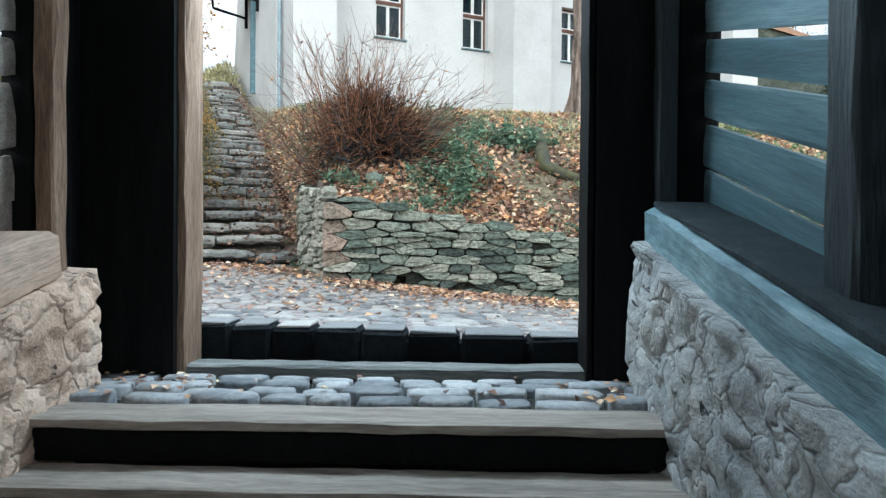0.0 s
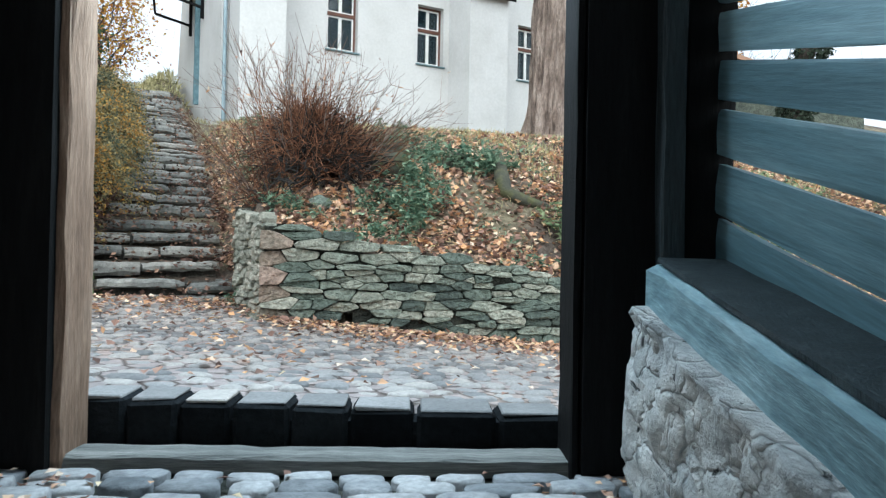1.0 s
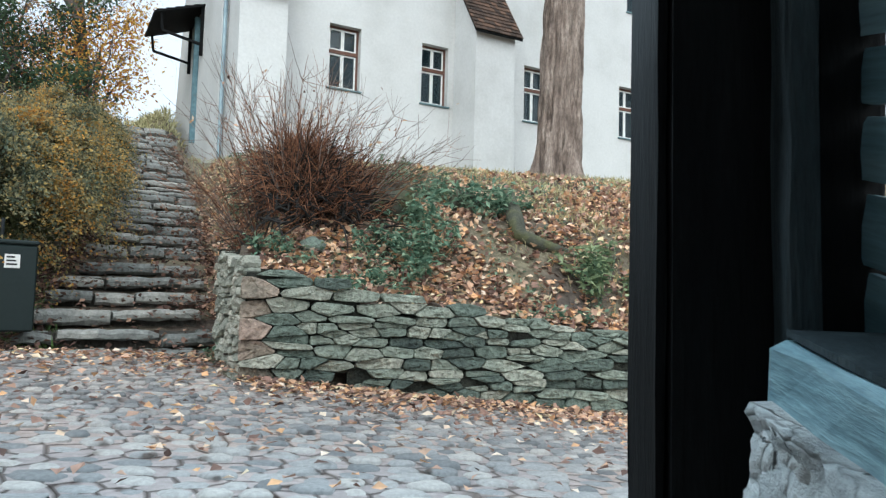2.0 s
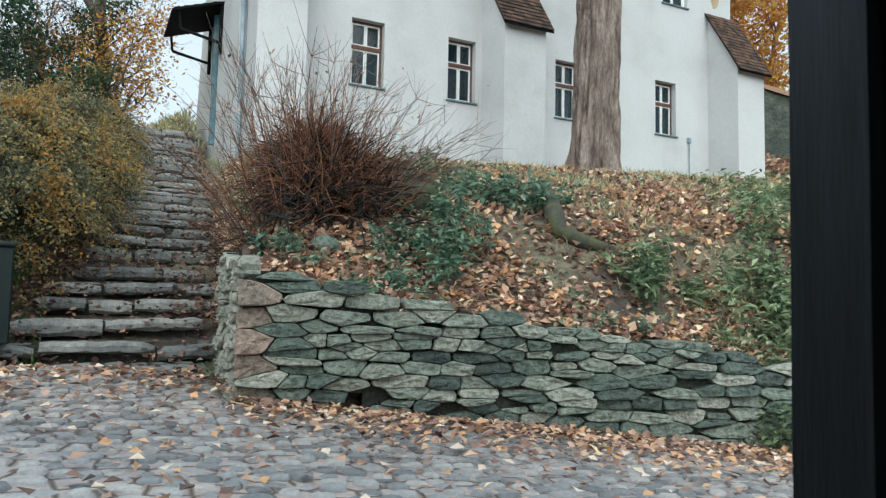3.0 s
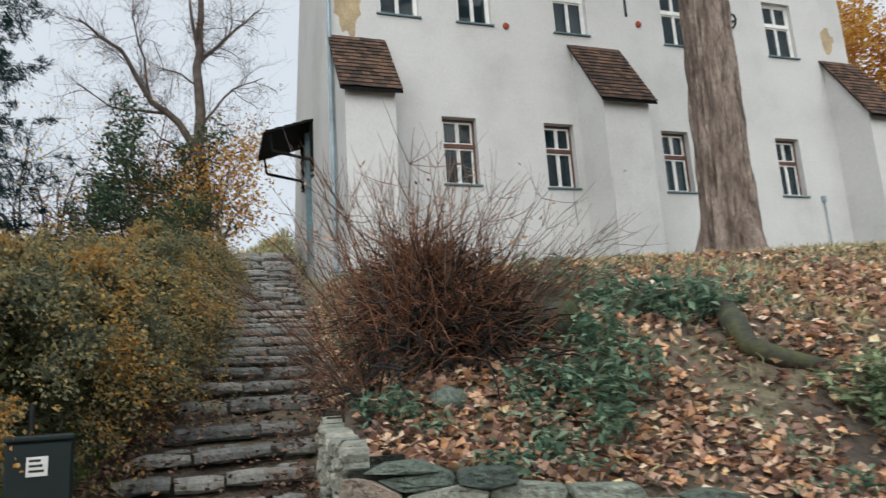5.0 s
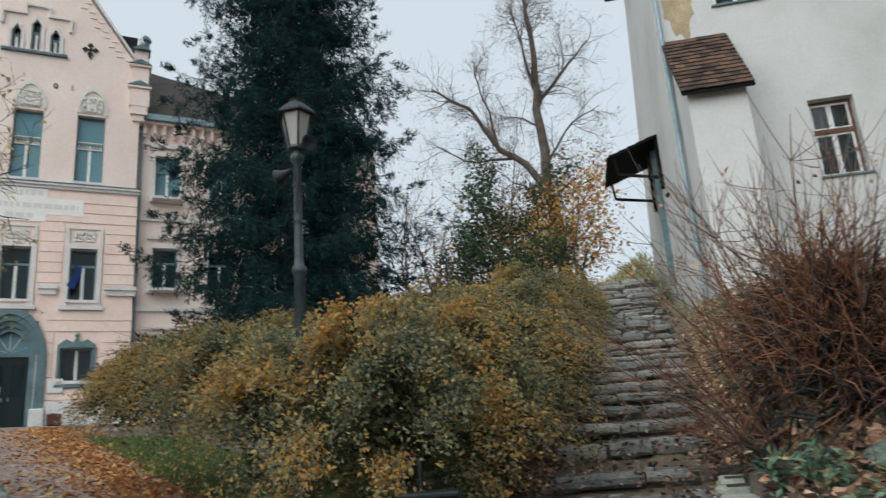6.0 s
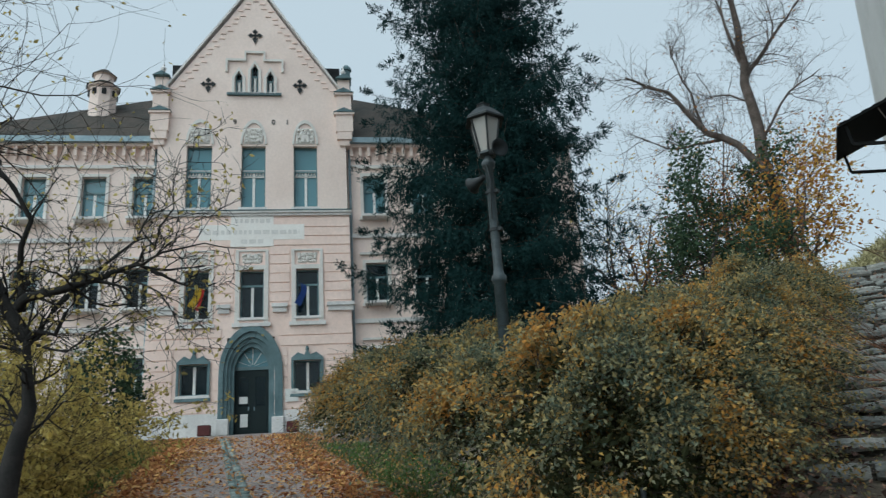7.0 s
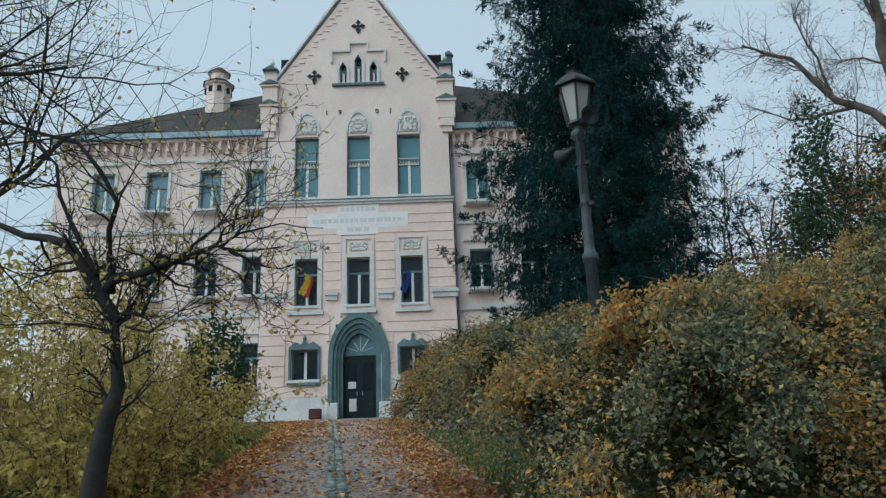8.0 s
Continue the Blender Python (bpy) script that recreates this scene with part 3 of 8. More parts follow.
def paving_material():
    m = surface("leaf_strewn_cobbles", [(0.2, (0.2, 0.18, 0.175)), (0.5, (0.34, 0.29, 0.275)), (0.8, (0.46, 0.34, 0.27))], 0.9, 25, 0.8, 0.3, 0.01, grain=0.25)
    nt = m.node_tree
    b = next(n for n in nt.nodes if n.type == "BSDF_PRINCIPLED")
    geo = next(n for n in nt.nodes if n.type == "NEW_GEOMETRY")
    vo = node(nt, "ShaderNodeTexVoronoi", i_Scale=6.5, i_Randomness=0.6)
    vo.feature = "DISTANCE_TO_EDGE"
    nt.links.new(geo.outputs["Position"], vo.inputs["Vector"])
    edge = ramp(nt, vo.outputs["Distance"], [(0.0, (0.35, 0.33, 0.3)), (0.09, (1, 1, 1))])
    mul = node(nt, "ShaderNodeMix", data_type="RGBA", blend_type="MULTIPLY")
    mul.inputs[0].default_value = 1.0
    src = b.inputs["Base Color"].links[0].from_socket
    nt.links.new(src, mul.inputs[6])
    nt.links.new(edge, mul.inputs[7])
    nt.links.new(mul.outputs[2], b.inputs["Base Color"])
    bp = node(nt, "ShaderNodeBump", i_Strength=0.9, i_Distance=0.03)
    nt.links.new(edge, bp.inputs["Height"])
    nt.links.new(bp.outputs[0], b.inputs["Normal"])
    return m


M_PAVING = paving_material()
ground_me.materials.append(M_EARTH)
ground_me.materials.append(M_PAVING)
mid = gv[ii] + np.array([0.1, 0.1, 0])
ground_me.polygons.foreach_set("material_index", [1 if abs(x) < 60 and abs(y) < 60 and is_paved(x, y) else 0 for x, y, _ in mid])
ground = tagged(new("ground", ground_me), "leaf-covered earth slope and cobbled street running up hill", "ground", kind="structure")
# ---- covered stairway: timber gate, parapets, boards, roof ----
SLOPE = 0.24      # fall of parapets and boards towards the stairs' foot


def beam_bm(p, q, w, h, jitter=0.0, cuts=8, wob=0.006):
    """A hewn timber from p to q, w across and h high, a little uneven."""
    bm = bmesh.new()
    p, q = Vector(p), Vector(q)
    d = (q - p)
    side = d.cross(Vector((0, 0, 1)))
    if side.length < 1e-4 * d.length + 1e-6:
        side = Vector((1, 0, 0))
    side.normalize()
    up = side.cross(d).normalized()
    rings = []
    for i in range(cuts + 1):
        c = p + d * i / cuts
        ring = []
        for a, b in ((-1, -1), (-0.82, -1), (0.82, -1), (1, -0.82), (1, 0.82), (0.82, 1), (-0.82, 1), (-1, 0.82)):
            ring.append(bm.verts.new(c + side * (a * w / 2 + R.uniform(-wob, wob)) + up * (b * h / 2 + R.uniform(-wob, wob))))
        rings.append(ring)
    for r0, r1 in zip(rings, rings[1:]):
        for k in range(8):
            bm.faces.new((r0[k], r0[(k + 1) % 8], r1[(k + 1) % 8], r1[k]))
    bm.faces.new(rings[0][::-1])
    bm.faces.new(rings[-1])
    return bm


def post_bm(x0, x1, y0, y1, z0, z1, wob=0.006):
    return beam_bm(((x0 + x1) / 2, (y0 + y1) / 2, z0), ((x0 + x1) / 2, (y0 + y1) / 2, z1), abs(x1 - x0), abs(y1 - y0), wob=wob, cuts=12)


gate = thing("covered_stairway", GATE, "dark timber gateway at the head of covered stairs", "stairway", kind="structure")
# the two gate posts: warm light painted into the left, shade into the right
part("gate_post", post_bm(-1.05, -1.0, -0.17, 0.06, -0.24, 2.7, 0.008), M_TANWOOD, gate, "gate post, warm light in its tan")
part("gate_post", post_bm(1.045, 1.075, -0.2, 0.06, -0.24, 2.7, 0.004), M_DARKWOOD, gate, "gate post, shade put in its black")
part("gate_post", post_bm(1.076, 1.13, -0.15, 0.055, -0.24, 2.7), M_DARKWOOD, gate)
# panels face away from the opening; their shade is in the colour
part("board_panel", boxed(-1.66, -1.045, -0.22, -0.16, -0.24, 2.7), M_DARKWOOD, gate, "boarded panel, shade put in its black")
part("board_panel", boxed(1.085, 1.66, -0.22, -0.16, -0.24, 2.7), M_DARKWOOD, gate, "boarded panel, shade put in its black")
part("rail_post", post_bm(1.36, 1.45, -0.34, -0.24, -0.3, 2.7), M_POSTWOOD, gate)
# near-black strip added for the shadow between post and boards
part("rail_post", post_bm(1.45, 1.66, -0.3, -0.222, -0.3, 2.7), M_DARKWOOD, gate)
part("rail_post", post_bm(-1.5, -1.405, -0.66, -0.55, -0.2, 2.7, 0.01), M_TANWOOD, gate, "rough post, warm light in its tan")
part("rail_post", post_bm(-1.66, -1.5, -0.66, -0.25, -0.3, 2.7), M_DARKWOOD, gate)
part("lintel", beam_bm((-1.7, -0.1, 2.3), (1.7, -0.1, 2.3), 0.22, 0.24), M_DARKWOOD, gate)
for y in (-1.9, -4.6, -7.2):
    for sx in (-1, 1):
        part("rail_post", post_bm(sx * (1.47 if sx > 0 else 1.54) - 0.05, sx * (1.47 if sx > 0 else 1.54) + 0.05, y - 0.075, y + 0.075, -0.6 + SLOPE * y, 2.6 + SLOPE * y), M_POSTWOOD if sx > 0 else M_DARKWOOD, gate)
# sloping side boards with gaps between them
for sx, levels in ((1, (1.93, 1.73, 1.54, 1.345, 1.13, 0.895, 0.69)), (-1, (1.98, 1.78, 1.55, 1.35, 1.03, 0.79))):
    for k, (top, low) in enumerate(zip((2.16,) + levels, levels)):
        gap = 0.042 if k < 6 else 0.025
        y0, y1 = (-0.3, -9.0) if sx > 0 else (-0.66, -9.0)
        bm = beam_bm((sx * 1.6, y0, (top - gap + low) / 2 + SLOPE * 1.12 * (y0 + 0.23)), (sx * 1.6, y1, (top - gap + low) / 2 + SLOPE * 1.12 * (y1 + 0.23)), 0.035, top - gap - low, cuts=24, wob=0.004)
        part("side_board", bm, M_SLAT if sx > 0 else M_STEPWOOD, gate)
    bm = beam_bm((sx * 1.61, -0.3, levels[-1] - 0.16), (sx * 1.61, -9, levels[-1] - 0.16 - SLOPE * 8.7 * 1.12), 0.03, 0.26, cuts=24, wob=0.003)
    part("side_board", bm, M_SLAT if sx > 0 else M_STEPWOOD, gate)
# roof: boards on rafters
for sx in (-1, 1):
    for i in range(10):
        x0 = sx * 0.21 * i
        bm = beam_bm((x0 + sx * 0.1, 0.35, 3.45 - 0.115 * i), (x0 + sx * 0.1, -9.2, 3.45 - 0.115 * i - SLOPE * 9.5), 0.215, 0.03, cuts=4, wob=0.003)
        part("roof_board", bm, M_DARKWOOD, gate)
for i in range(6):
    y = -0.2 - 1.6 * i
    for sx in (-1, 1):
        part("rafter", beam_bm((0, y, 3.36 + SLOPE * y), (sx * 1.95, y, 2.30 + SLOPE * y), 0.1, 0.12, cuts=3), M_DARKWOOD, gate)
# unseen closure, added to keep light out at the stairs' lower end
part("end_wall", boxed(-1.7, 1.7, -9.1, -9.0, -4.5, 1.4), M_DARKWOOD, gate)

# threshold beam and the kerb of the street
part("threshold", beam_bm((-1.06, -0.06, -0.185), (1.06, -0.06, -0.19), 0.2, 0.075, cuts=18, wob=0.006), M_THRESHOLD, gate, "split grey threshold beam")
kerb = thing("kerb", GATE, "row of dark squared kerb stones along the street", "kerb", kind="structure")
cuts = [-1.12, -0.86, -0.63, -0.4, -0.14, 0.12, 0.41, 0.78, 1.1]
# shaded fronts and sky-lit tops are told apart by colour
for a, b in zip(cuts, cuts[1:]):
    z = 0.005 - 0.03 * (a + b) / 2
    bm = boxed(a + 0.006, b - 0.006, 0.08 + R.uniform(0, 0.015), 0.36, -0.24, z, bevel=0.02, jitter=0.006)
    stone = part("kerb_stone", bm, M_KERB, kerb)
    part("worn_top", boxed(a + 0.022, b - 0.022, 0.1, 0.345, z - 0.004, z + 0.012, bevel=0.006, jitter=0.006), M_COBBLE_ONE, stone, "pale upper face, sky light in its colour")

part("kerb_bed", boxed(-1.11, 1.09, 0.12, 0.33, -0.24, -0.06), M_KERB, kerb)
# steps: timber edges on packed stone
STEPS = [(-1.08, -0.20), (-1.345, -0.375), (-1.78, -0.545), (-2.4, -0.715), (-3.05, -0.885), (-3.7, -1.055), (-4.4, -1.225), (-5.1, -1.4), (-5.8, -1.57), (-6.5, -1.74), (-7.2, -1.91), (-8.0, -2.08)]
for i, (y, z) in enumerate(STEPS):
    back = STEPS[i - 1][0] + 0.004 if i else -0.79
    deep = min(back - y, 0.30)
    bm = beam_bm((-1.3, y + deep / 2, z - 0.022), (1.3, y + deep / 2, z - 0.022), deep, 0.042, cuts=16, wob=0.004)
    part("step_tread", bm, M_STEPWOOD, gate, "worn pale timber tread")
    # near-black boards carry the shade of the step fronts in their colour
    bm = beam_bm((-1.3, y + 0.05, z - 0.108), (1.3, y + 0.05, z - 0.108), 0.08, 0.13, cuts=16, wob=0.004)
    part("step_riser", bm, M_DARKWOOD, gate, "timber riser with its shade in the colour")
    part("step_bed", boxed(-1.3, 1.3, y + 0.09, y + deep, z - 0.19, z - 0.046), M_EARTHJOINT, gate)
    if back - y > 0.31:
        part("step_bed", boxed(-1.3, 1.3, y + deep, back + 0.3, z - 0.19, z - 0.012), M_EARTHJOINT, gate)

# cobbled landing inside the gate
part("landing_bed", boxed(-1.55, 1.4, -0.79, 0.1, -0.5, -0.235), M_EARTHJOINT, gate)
landing = thing("landing_cobbles", GATE, "worn rounded cobbles on the landing inside the gate", "paving", kind="structure")
rs = random.Random(5)
for row, (yc, h) in enumerate(((-0.70, 0.165), (-0.535, 0.155), (-0.38, 0.15), (-0.25, 0.12))):
    x = -1.45 + rs.uniform(0, 0.1)
    while x < 1.28:
        w = rs.uniform(0.17, 0.34)
        me = stone_mesh("cobble", w * 0.985, h * 1.0, 0.09, rs, 11, 0.08, 0.16)
        m = Matrix.Translation((x + w / 2, yc + rs.uniform(-0.01, 0.01), -0.192 + rs.uniform(-0.014, 0.014))) @ Matrix.Rotation(radians(-90), 4, "X") @ Matrix.Rotation(radians(rs.uniform(-6, 6)), 4, "Y")
        link_mesh("cobble", me, M_LANDING, landing, "", m)
        x += w + 0.008


# parapets of lime-washed rubble with a timber ledge
def parapet(sx, y_end, face, z_end, label):
    p = thing("parapet", GATE, label, "parapet", kind="structure")
    n = 150
    bm = bmesh.new()
    top = []
    L = 8.5
    rows = 44
    grid = []
    for i in range(n + 1):
        y = y_end - L * (i / n) ** 1.5
        zt = z_end + SLOPE * 0.9 * (y - y_end)
        zb = -0.3 + 0.26 * (y + 0.4) - 0.3
        col = []
        for k in range(rows + 1):
            z = zt + (zb - zt) * k / rows
            f = noise.voronoi(Vector((y * 4.6 + 0.4 * noise.noise(Vector((y * 5, z * 5, 1))), z * 6.5, sx * 3.0)))[0]
            b = 0.008 - 0.022 * smooth(0.0, 0.16, f[1] - f[0]) + 0.036 * noise.noise(Vector((y * 3.1, z * 4.0, sx * 5))) + 0.022 * noise.noise(Vector((y * 8, z * 9, 2))) + 0.014 * noise.noise(Vector((y * 21, z * 23, 7)))
            col.append(bm.verts.new((sx * (face + b - 0.02 * k / rows), y, z)))
        grid.append(col)
    for a, b in zip(grid, grid[1:]):
        for k in range(rows):
            bm.faces.new((a[k], a[k + 1], b[k + 1], b[k]))
    # the end towards the gate and the top
    lid = [bm.verts.new((sx * (face + 0.42), col[0].co.y, col[0].co.z + 0.02)) for col in grid]
    for k in range(n):
        bm.faces.new((grid[k][0], grid[k + 1][0], lid[k + 1], lid[k]))
    endv = [[bm.verts.new((sx * (face + 0.42 * q / 4), y_end + 0.03 * noise.noise(Vector((q, k, 4))), grid[0][k].co.z)) for k in range(rows + 1)] for q in range(1, 5)]
    cols = [grid[0]] + endv
    for a, b in zip(cols, cols[1:]):
        for k in range(rows):
            bm.faces.new((a[k], b[k], b[k + 1], a[k + 1]))
    warm = sx < 0
    part("mortar_core", bm, M_WARMMORTAR if warm else M_PARAPETCORE, p, "rough lime mortar", smooth=True)
    # stones showing on the face
    rr = random.Random(9 + sx)
    y = y_end - 0.02
    while y > y_end - 3.4:
        w = rr.uniform(0.14, 0.34)
        z = z_end + SLOPE * 0.85 * (y - w / 2 - y_end) - 0.02
        zb = -0.62 + 0.26 * (y + 0.4)
        while z > zb:
            h = rr.uniform(0.08, 0.2)
            if rr.random() < 0.45:
                z -= h + 0.006
                continue
            me = stone_mesh("rubble_stone", w * rr.uniform(0.85, 1.05), h * 0.98, 0.1, rr, 10, 0.14, 0.3)
            m = Matrix.Translation((sx * (face + rr.uniform(-0.012, 0.02)), y - w / 2, z - h / 2)) @ Matrix.Rotation(radians(-90 * sx if sx > 0 else 90), 4, "Z") @ Matrix.Rotation(radians(rr.uniform(-9, 9)), 4, "Y")
            link_mesh("rubble_stone", me, M_WARMRUBBLE if warm or rr.random() < 0.12 else M_PARAPET, p, "", m)
            z -= h + 0.006
        y -= w + 0.006
    # stones on the end face
    z = z_end - 0.06
    while z > -0.4:
        h = rr.uniform(0.09, 0.17)
        x = 0.0
        while x < 0.36:
            w = rr.uniform(0.12, 0.24)
            me = stone_mesh("rubble_stone", w, h, 0.1, rr, 10, 0.14, 0.3)
            m = Matrix.Translation((sx * (face + x + w / 2 - 0.02), y_end - 0.015, z - h / 2)) @ Matrix.Rotation(radians(180), 4, "Z")
            link_mesh("rubble_stone", me, M_WARMRUBBLE if warm else M_PARAPET, p, "", m)
            x += w
        z -= h
    return p


parapet(1, -0.37, 1.24, 0.505, "lime-washed rubble parapet beside the covered stairs")
parapet(-1, -0.52, 1.28, 0.36, "pale rubble stone parapet beside the covered stairs")
for sx, x, y0, z0, h, name in ((1, 1.47, -0.36, 0.56, 0.225, M_LEDGE), (-1, -1.5, -0.74, 0.43, 0.21, M_PALEWOOD)):
    bm = beam_bm((x, y0, z0), (x, y0 - 8, z0 - SLOPE * 8 * 0.9), 0.36 if sx > 0 else 0.34, h, cuts=40, wob=0.008)
    part("ledge", bm, name, gate, "worn sloping timber ledge")
    bm = beam_bm((x + 0.015 * sx, y0 - 0.03, z0 + h / 2 + 0.012), (x + 0.015 * sx, y0 - 8, z0 + h / 2 + 0.012 - SLOPE * 7.97 * 0.9), 0.32, 0.022, cuts=30, wob=0.004)
    if sx > 0:
        part("ledge_cap", bm, M_POSTWOOD, gate, "dark wet capping board")
    else:
        bm.free()
# ---- rubble retaining wall below the bank ----
WALL = Matrix.Translation((-4.74, -11.8, 0)) @ Matrix.Rotation(radians(-15.5), 4, "Z")
wall = thing("retaining_wall", Matrix(), "low dry-stone retaining wall of mossy green-grey rubble", "wall", kind="structure")


def wall_foot(u):
    p = WALL @ Vector((u, 0, 0))
    return street_z(p.x, p.y) - 0.02


bm = bmesh.new()
CUTS = sorted([*np.linspace(0.05, 5.2, 18), 0.74, 0.87])
for a, b in zip(CUTS, CUTS[1:]):
    box(bm, a, b, 0.05, 0.4, 0.13 if a < 0.8 < b else -0.7, wall_top((a + b) / 2) - 0.05)
part("wall_core", bm, M_EARTHJOINT, wall, "dark joints", m=WALL)
bm = bmesh.new()
SIDE = Matrix.Translation((-4.725, -11.79, 0)) @ Matrix.Rotation(radians(85), 4, "Z")
for i in range(8):
    box(bm, 0.0 + 0.25 * i, 0.25 + 0.25 * i, -0.36, -0.035, -0.3, 0.93 + 0.04 * i)
part("wall_core", bm, M_EARTHJOINT, wall, "dark joints", m=SIDE)


def fitted_stone(pts, rr, depth=0.14, edge=0.011):
    """A flat-faced uneven stone whose outline (u, z) fits its neighbours."""
    n = len(pts)
    cx, cz = sum(p[0] for p in pts) / n, sum(p[1] for p in pts) / n
    tilt_u, tilt_z, out = rr.uniform(-0.12, 0.12), rr.uniform(-0.08, 0.28), rr.uniform(-0.04, 0.014)
    bm = bmesh.new()
    rim, face, mid_, back = [], [], [], []
    seed = Vector((rr.uniform(0, 50), rr.uniform(0, 50), 0))
    for u, z in pts:
        du, dz = u - cx, z - cz
        l = math.hypot(du, dz) + 1e-6
        k = max(0.4, 1 - edge * rr.uniform(0.3, 1.3) / l)
        y = out + tilt_u * du + tilt_z * dz
        back.append(bm.verts.new((du, depth, dz)))
        rim.append(bm.verts.new((du, y + 0.014, dz)))
        face.append(bm.verts.new((du * k, y + 0.006 * noise.noise(seed + Vector((du * 20, dz * 20, 0))), dz * k)))
        mid_.append(bm.verts.new((du * 0.5, y * 0.8 + out * 0.2 + 0.022 * noise.noise(seed + Vector((du * 9, dz * 14, 5))), dz * 0.5)))
    hub = bm.verts.new((rr.uniform(-0.02, 0.02), out + rr.uniform(-0.012, 0.006), rr.uniform(-0.01, 0.01)))
    n_ = len(pts)
    for i in range(n_):
        j = (i + 1) % n_
        bm.faces.new((back[i], back[j], rim[j], rim[i]))
        bm.faces.new((rim[i], rim[j], face[j], face[i]))
        bm.faces.new((face[i], face[j], mid_[j], mid_[i]))
        bm.faces.new((mid_[i], mid_[j], hub))
    bmesh.ops.recalc_face_normals(bm, faces=bm.faces)
    me = bpy.data.meshes.new("stone")
    bm.to_mesh(me)
    bm.free()
    return me, cx, cz


def clipped(poly, nx, nz, c):
    """The part of a convex outline where nx * u + nz * z <= c."""
    out = []
    for (u0, z0), (u1, z1) in zip(poly, poly[1:] + poly[:1]):
        a, b = nx * u0 + nz * z0 - c, nx * u1 + nz * z1 - c
        if a <= 0:
            out.append((u0, z0))
        if a * b < 0:
            f = a / (a - b)
            out.append((u0 + (u1 - u0) * f, z0 + (z1 - z0) * f))
    return out


FLAT = 3.0      # how much wider than high the stones lie


def lay(u0, u1, foot, top, m, seed, stone_material, big=1.0, hole=None, quoins=False):
    """Random rubble: each stone fills the room between its neighbours."""
    rr = random.Random(seed)
    seeds = []
    if quoins:
        z = -0.3
        while z < 1.15:
            h = rr.uniform(0.12, 0.24)
            seeds.append(((u0 + rr.uniform(0.09, 0.17)) / FLAT, z + h / 2, 0.0, h))
            z += h
    z = -0.62
    while z < 1.35:
        h = rr.uniform(0.05, 0.11) * big * (1.35 if z < 0.1 else 1.0)
        u = u0 - 0.2 + rr.uniform(0, 0.2) + (0.36 if quoins else 0)
        while u < u1 + 0.2:
            w = h * rr.choice((1.3, 1.8, 2.4, 3.0, 3.8, 4.8)) * rr.uniform(0.85, 1.15)
            um, zm = u + w / 2, z + h / 2 + rr.uniform(-0.026, 0.026)
            if rr.random() < 0.1:
                u += w * 0.6
                continue
            if h > 0.08 and rr.random() < 0.22:
                seeds.append((um / FLAT, zm - h * 0.26, 0.0, h * 0.52))
                seeds.append(((um + rr.uniform(-0.06, 0.06)) / FLAT, zm + h * 0.26, 0.0, h * 0.52))
            else:
                seeds.append((um / FLAT, zm, rr.uniform(0, 0.05), h))
            u += w
        z += h
    for i, (a, b, c, band_h) in enumerate(seeds):
        um = a * FLAT
        if not (u0 - 0.1 < um < u1 + 0.1 and foot(um) - 0.06 < b < top(um) + 0.045):
            continue
        if hole and abs(um - hole[0]) < 0.07 and abs(b - hole[1]) < 0.06:
            continue
        poly = [(a - 0.3, b - 0.3), (a + 0.3, b - 0.3), (a + 0.3, b + 0.3), (a - 0.3, b + 0.3)]
        poly = clipped(clipped(poly, -1, 0, -u0 / FLAT), 1, 0, u1 / FLAT)
        lean = rr.uniform(-0.35, 0.35)
        if rr.random() < 0.8:
            poly = clipped(clipped(poly, lean, 1, lean * a + b + band_h * 0.58), -lean, -1, -lean * a - b + band_h * 0.58)
        for j, (p, q, d, _h) in enumerate(seeds):
            if j != i and abs(p - a) < 0.45 and abs(q - b) < 0.45 and poly:
                poly = clipped(poly, 2 * (p - a), 2 * (q - b), p * p + q * q - a * a - b * b + c * c * 0.35 - d * d * 0.35)
        if len(poly) < 3:
            continue
        if rr.random() < 0.025:
            continue
        snug = rr.uniform(0.95, 1.0)
        cu, cz = sum(v[0] for v in poly) / len(poly), sum(v[1] for v in poly) / len(poly)
        ring = []
        for (p, q), (p2, q2) in zip(poly, poly[1:] + poly[:1]):
            # blunt the corners, bend the sides a little
            long = math.hypot((p2 - p) * FLAT, q2 - q)
            for f in (0.05, 0.36, 0.66, 0.95) if long > 0.07 else (0.5,):
                x_, z_ = (p + (p2 - p) * f) * FLAT, q + (q2 - q) * f
                e = snug * (1 - 0.05 * max(0, noise.noise(Vector((x_ * 16, z_ * 22, seed)))) - (rr.uniform(0.0, 0.03) if f in (0.05, 0.95) else 0))
                ring.append((cu * FLAT + (x_ - cu * FLAT) * e, cz + (z_ - cz) * e))
        if len(ring) < 4 or max(v[1] for v in ring) - min(v[1] for v in ring) < 0.02:
            continue
        me, cx, cy = fitted_stone(ring, rr)
        corner = quoins and um < u0 + 0.2
        link_mesh("stone", me, M_QUOIN if corner else stone_material, wall, "", m @ Matrix.Translation((cx, 0.0, cy)))


lay(0.0, 5.2, wall_foot, wall_top, WALL, 21, M_RUBBLE, 1.0, (0.8, 0.04), True)
lay(0.0, 1.7, lambda u: stair_z(-10.1 - u) - 0.1, lambda u: 1.12 - 0.1 * u, SIDE @ Matrix.Rotation(radians(180), 4, "Z") @ Matrix.Translation((-1.7, 0, 0)), 23, M_SMEARED, 0.85)

